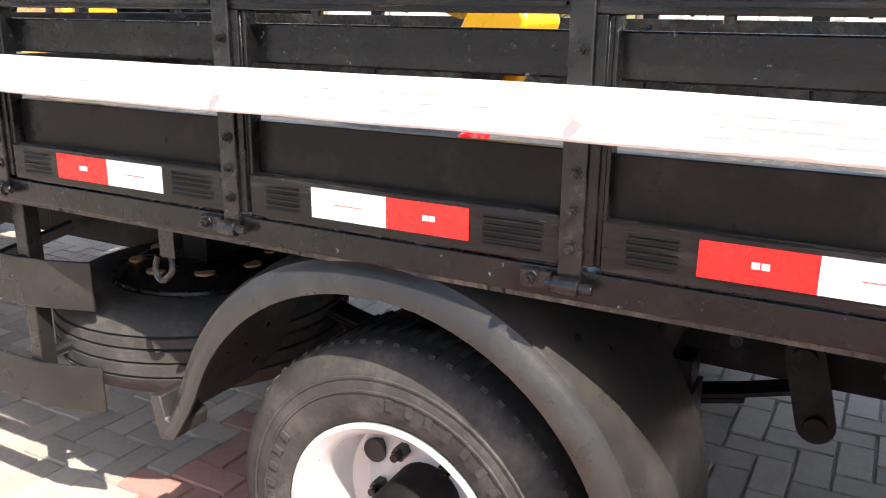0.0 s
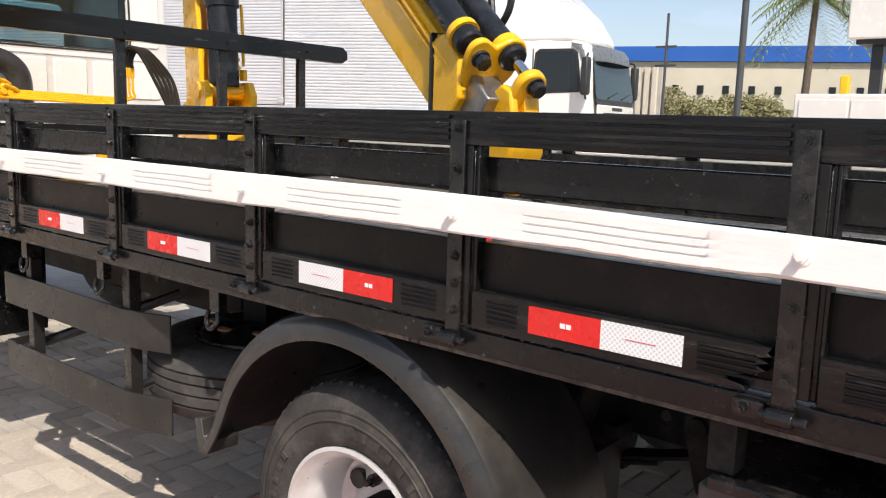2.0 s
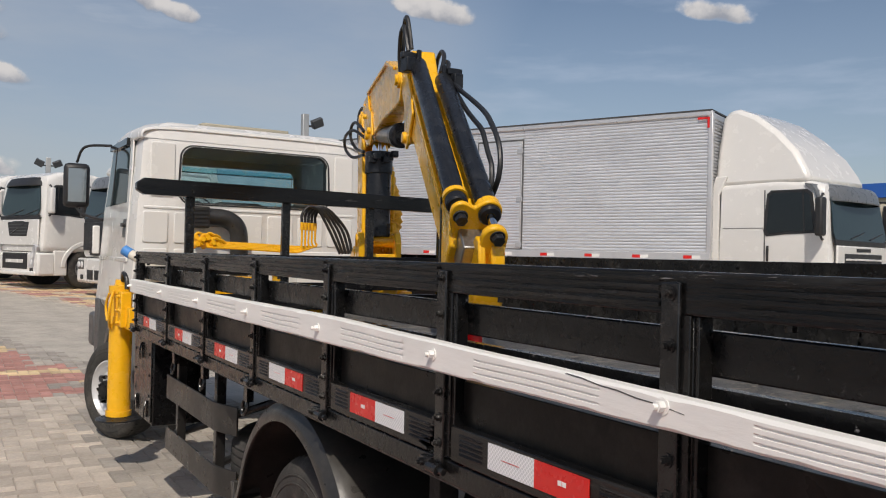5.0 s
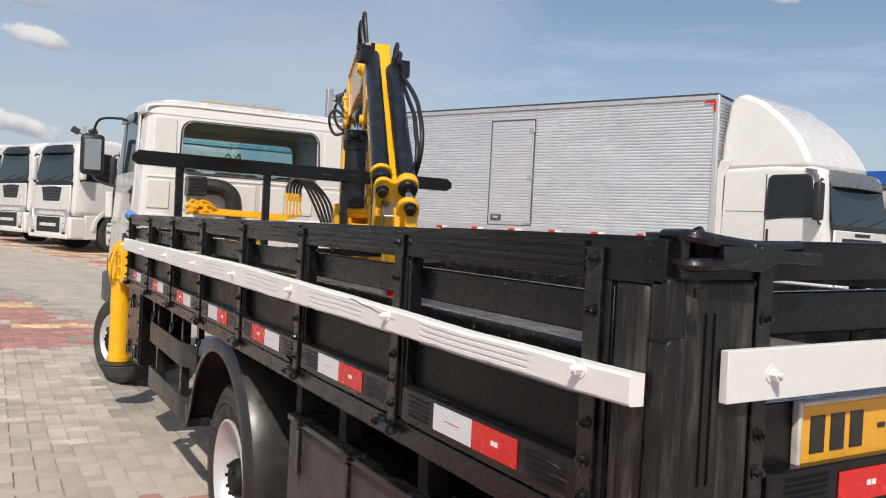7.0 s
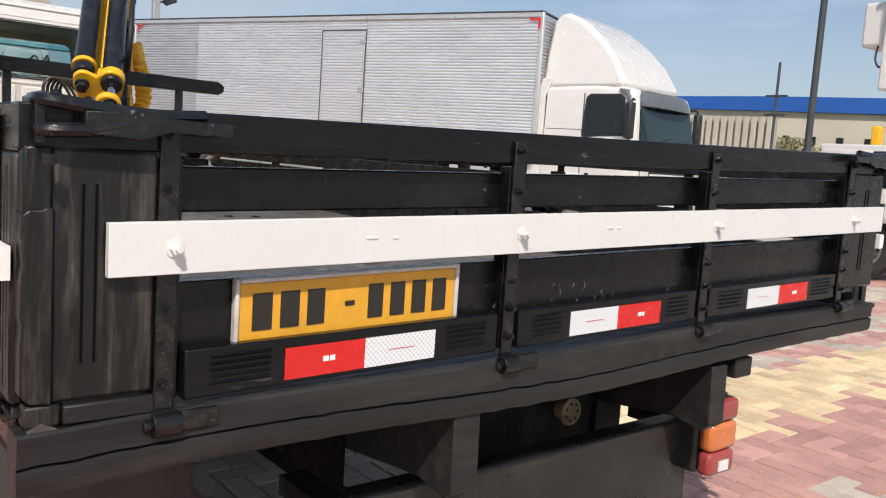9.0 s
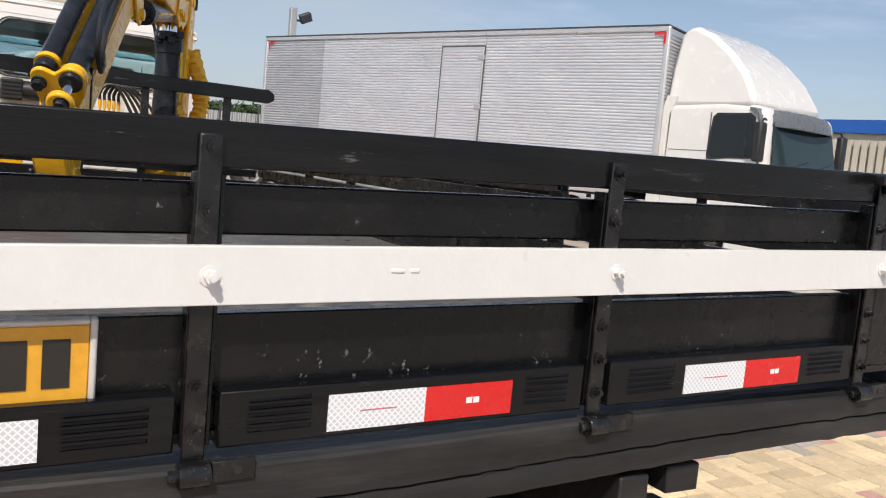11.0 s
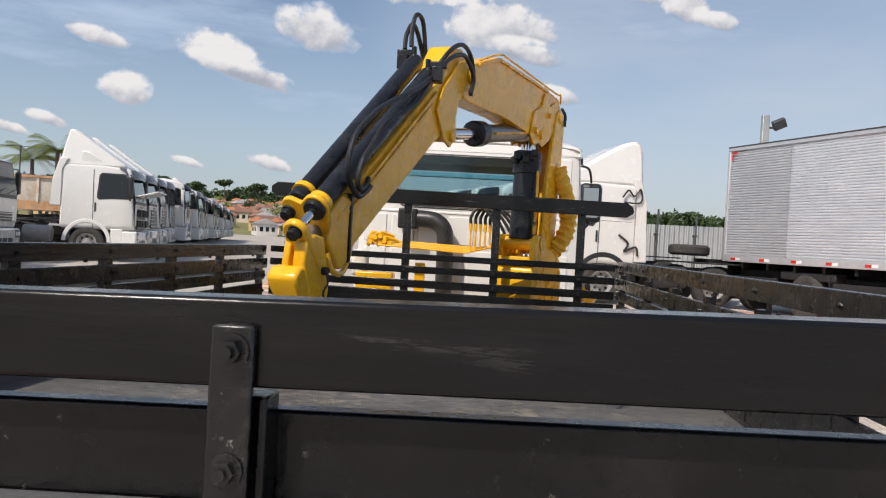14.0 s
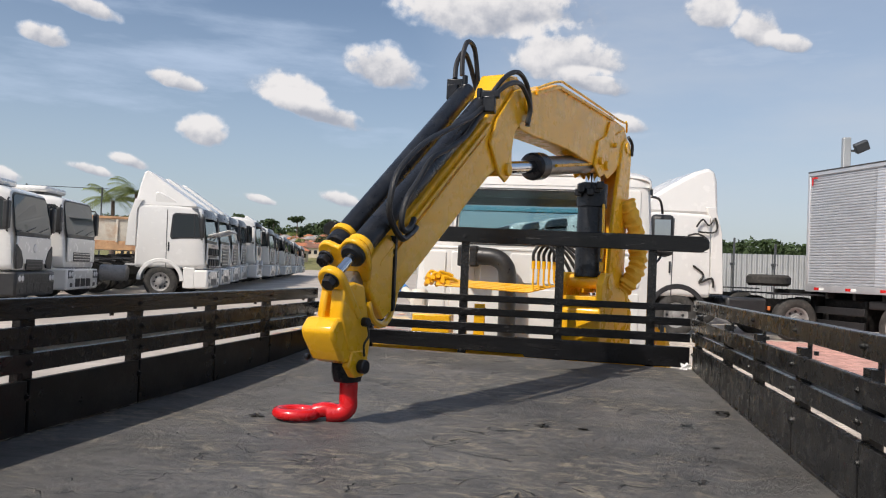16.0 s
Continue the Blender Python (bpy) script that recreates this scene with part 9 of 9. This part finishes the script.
# clouds: bearing, height, half width and half height in degrees
CLOUDS = [(96.6, 17.6, 6.8, 2.3), (91.8, 14.5, 4.0, 1.9), (104.3, 13.6, 3.0, 1.7), (110.2, 11.4, 3.0, 1.5), (108.3, 10.4, 3.4, 0.9), (116.1, 8.6, 1.8, 1.25), (118.0, 11.7, 2.1, 0.7), (126.0, 13.5, 1.7, 0.8), (79.2, 16.2, 1.5, 1.4), (82.1, 17.5, 1.8, 1.3),
          (106.8, 4.7, 1.7, 0.6), (120.6, 6.3, 1.3, 0.5), (122.9, 5.6, 1.5, 0.4), (128.0, 4.9, 1.4, 0.5), (123.8, 15.6, 2.4, 0.7), (89.3, 5.2, 3.0, 0.8), (60.2, 16.5, 3.2, 1.0), (41.4, 16.1, 2.4, 0.8), (112.2, 4.4, 1.2, 0.35), (77.1, 15.2, 1.4, 0.7), (89.4, 13.0, 2.6, 0.8), (87.8, 10.5, 2.3, 0.7)]


def dot(v):
    d = ct.nodes.new("ShaderNodeVectorMath")
    d.operation = "DOT_PRODUCT"
    ct.links.new(nrm.outputs[0], d.inputs[0])
    d.inputs[1].default_value = v
    return d.outputs["Value"]


def remap(src, a, c, lo=0.0, hi=1.0, smooth=True):
    r = ct.nodes.new("ShaderNodeMapRange")
    r.interpolation_type = "SMOOTHSTEP" if smooth else "LINEAR"
    r.inputs["From Min"].default_value, r.inputs["From Max"].default_value = a, c
    r.inputs["To Min"].default_value, r.inputs["To Max"].default_value = lo, hi
    ct.links.new(src, r.inputs["Value"])
    return r.outputs[0]


big = m2("SUBTRACT", nz(26.0, 2.0, (1, 1, 1.3)), 0.5)
fine = m2("SUBTRACT", nz(70.0, 6.0, (1, 1, 1.1)), 0.5)
edge = m2("ADD", m2("MULTIPLY", big, 2.6), m2("MULTIPLY", fine, 1.7))
total, height = None, None
for yaw, el, hw, hh in CLOUDS:
    a, e = radians(yaw), radians(el)
    cdir = Vector((-math.sin(a) * math.cos(e), math.cos(a) * math.cos(e), math.sin(e)))
    rt_ = Vector((math.cos(a), math.sin(a), 0))
    up_ = rt_.cross(cdir)
    up_ = up_ if up_.z > 0 else -up_
    # the heaps lean: high on one end, trailing off at the other
    lean = 0.04 if hw > 3.5 else 0.22
    rt_, up_ = rt_ - up_ * lean, up_ + rt_ * lean
    px = m2("DIVIDE", dot(rt_), math.sin(radians(hw * 1.10)))
    py = m2("DIVIDE", dot(up_), math.sin(radians(hh * 1.20)))
    front = m2("GREATER_THAN", dot(cdir), 0.5)
    # flat underside, heaped top
    pyf = m2("MULTIPLY", py, m2("ADD", 1.0, m2("MULTIPLY", m2("LESS_THAN", py, 0.0), 0.55)))
    val = m2("MULTIPLY", m2("SUBTRACT", 1.0, m2("ADD", m2("MULTIPLY", px, px), m2("MULTIPLY", pyf, pyf))), front)
    val = m2("MAXIMUM", val, -3.0)
    val = m2("ADD", val, m2("MULTIPLY", m2("SUBTRACT", front, 1.0), 3.0))
    inside = remap(val, -0.8, 0.2)
    hgt = m2("MULTIPLY", m2("ADD", m2("ADD", py, 0.15), m2("MULTIPLY", px, -0.25)), inside)
    total = val if total is None else m2("MAXIMUM", total, val)
    height = hgt if height is None else m2("ADD", height, hgt)
mask = m2("ADD", m2("MULTIPLY", total, 1.9), edge)
den = remap(mask, -0.05, 1.25)
wisp = m2("MULTIPLY", remap(nz(3.4, 9.0, (1, 1, 5.5)), 0.40, 0.78, 0.0, 0.72), 1.0)
sep = ct.nodes.new("ShaderNodeSeparateXYZ")
ct.links.new(nrm.outputs[0], sep.inputs[0])
haze = ct.nodes.new("ShaderNodeMapRange")
haze.inputs["From Min"].default_value, haze.inputs["From Max"].default_value = 0.0, 0.30
haze.inputs["To Min"].default_value, haze.inputs["To Max"].default_value = 0.42, 0.0
ct.links.new(sep.outputs["Z"], haze.inputs["Value"])
# thin high veil in one quarter of the sky
thin = m2("MULTIPLY", remap(dot((-0.957, 0.203, 0.208)), 0.90, 0.985, 0.0, 0.62), remap(nz(2.6, 7.0, (1, 1, 4.0)), 0.25, 0.70, 0.5, 1.0))
fac = m2("MAXIMUM", den, m2("MAXIMUM", m2("MAXIMUM", wisp, thin), haze.outputs[0]))
ct.links.new(m2("MINIMUM", fac, 0.97), mixs.inputs[0])
billow = m2("ADD", m2("MULTIPLY", big, 1.5), m2("MULTIPLY", fine, 1.1))
lit = remap(m2("ADD", height, billow), -0.55, 0.75)
cmx = ct.nodes.new("ShaderNodeMix")
cmx.data_type = "RGBA"
cmx.inputs["A"].default_value = (0.38, 0.42, 0.50, 1)
cmx.inputs["B"].default_value = (0.84, 0.84, 0.85, 1)
ct.links.new(lit, cmx.inputs["Factor"])
veil = ct.nodes.new("ShaderNodeMix")
veil.data_type = "RGBA"
veil.inputs["A"].default_value = (0.53, 0.66, 0.86, 1)
vtint = ct.nodes.new("ShaderNodeMix")
vtint.data_type = "RGBA"
vtint.inputs["A"].default_value, vtint.inputs["B"].default_value = (0.53, 0.66, 0.86, 1), (0.58, 0.62, 0.66, 1)
ct.links.new(thin, vtint.inputs["Factor"])
ct.links.new(vtint.outputs["Result"], veil.inputs["A"])
ct.links.new(den, veil.inputs["Factor"])
ct.links.new(cmx.outputs["Result"], veil.inputs["B"])
ct.links.new(veil.outputs["Result"], em.inputs["Color"])
em.inputs["Strength"].default_value = 1.0
ct.links.new(tr_.outputs[0], mixs.inputs[1])
ct.links.new(em.outputs[0], mixs.inputs[2])
ct.links.new(mixs.outputs[0], outn.inputs[0])
dm = part("cloud_backdrop", dome, CL)
dm.visible_shadow = False
tagged(dm, "scattered white cumulus in a pale blue sky", "sky", kind="structure")
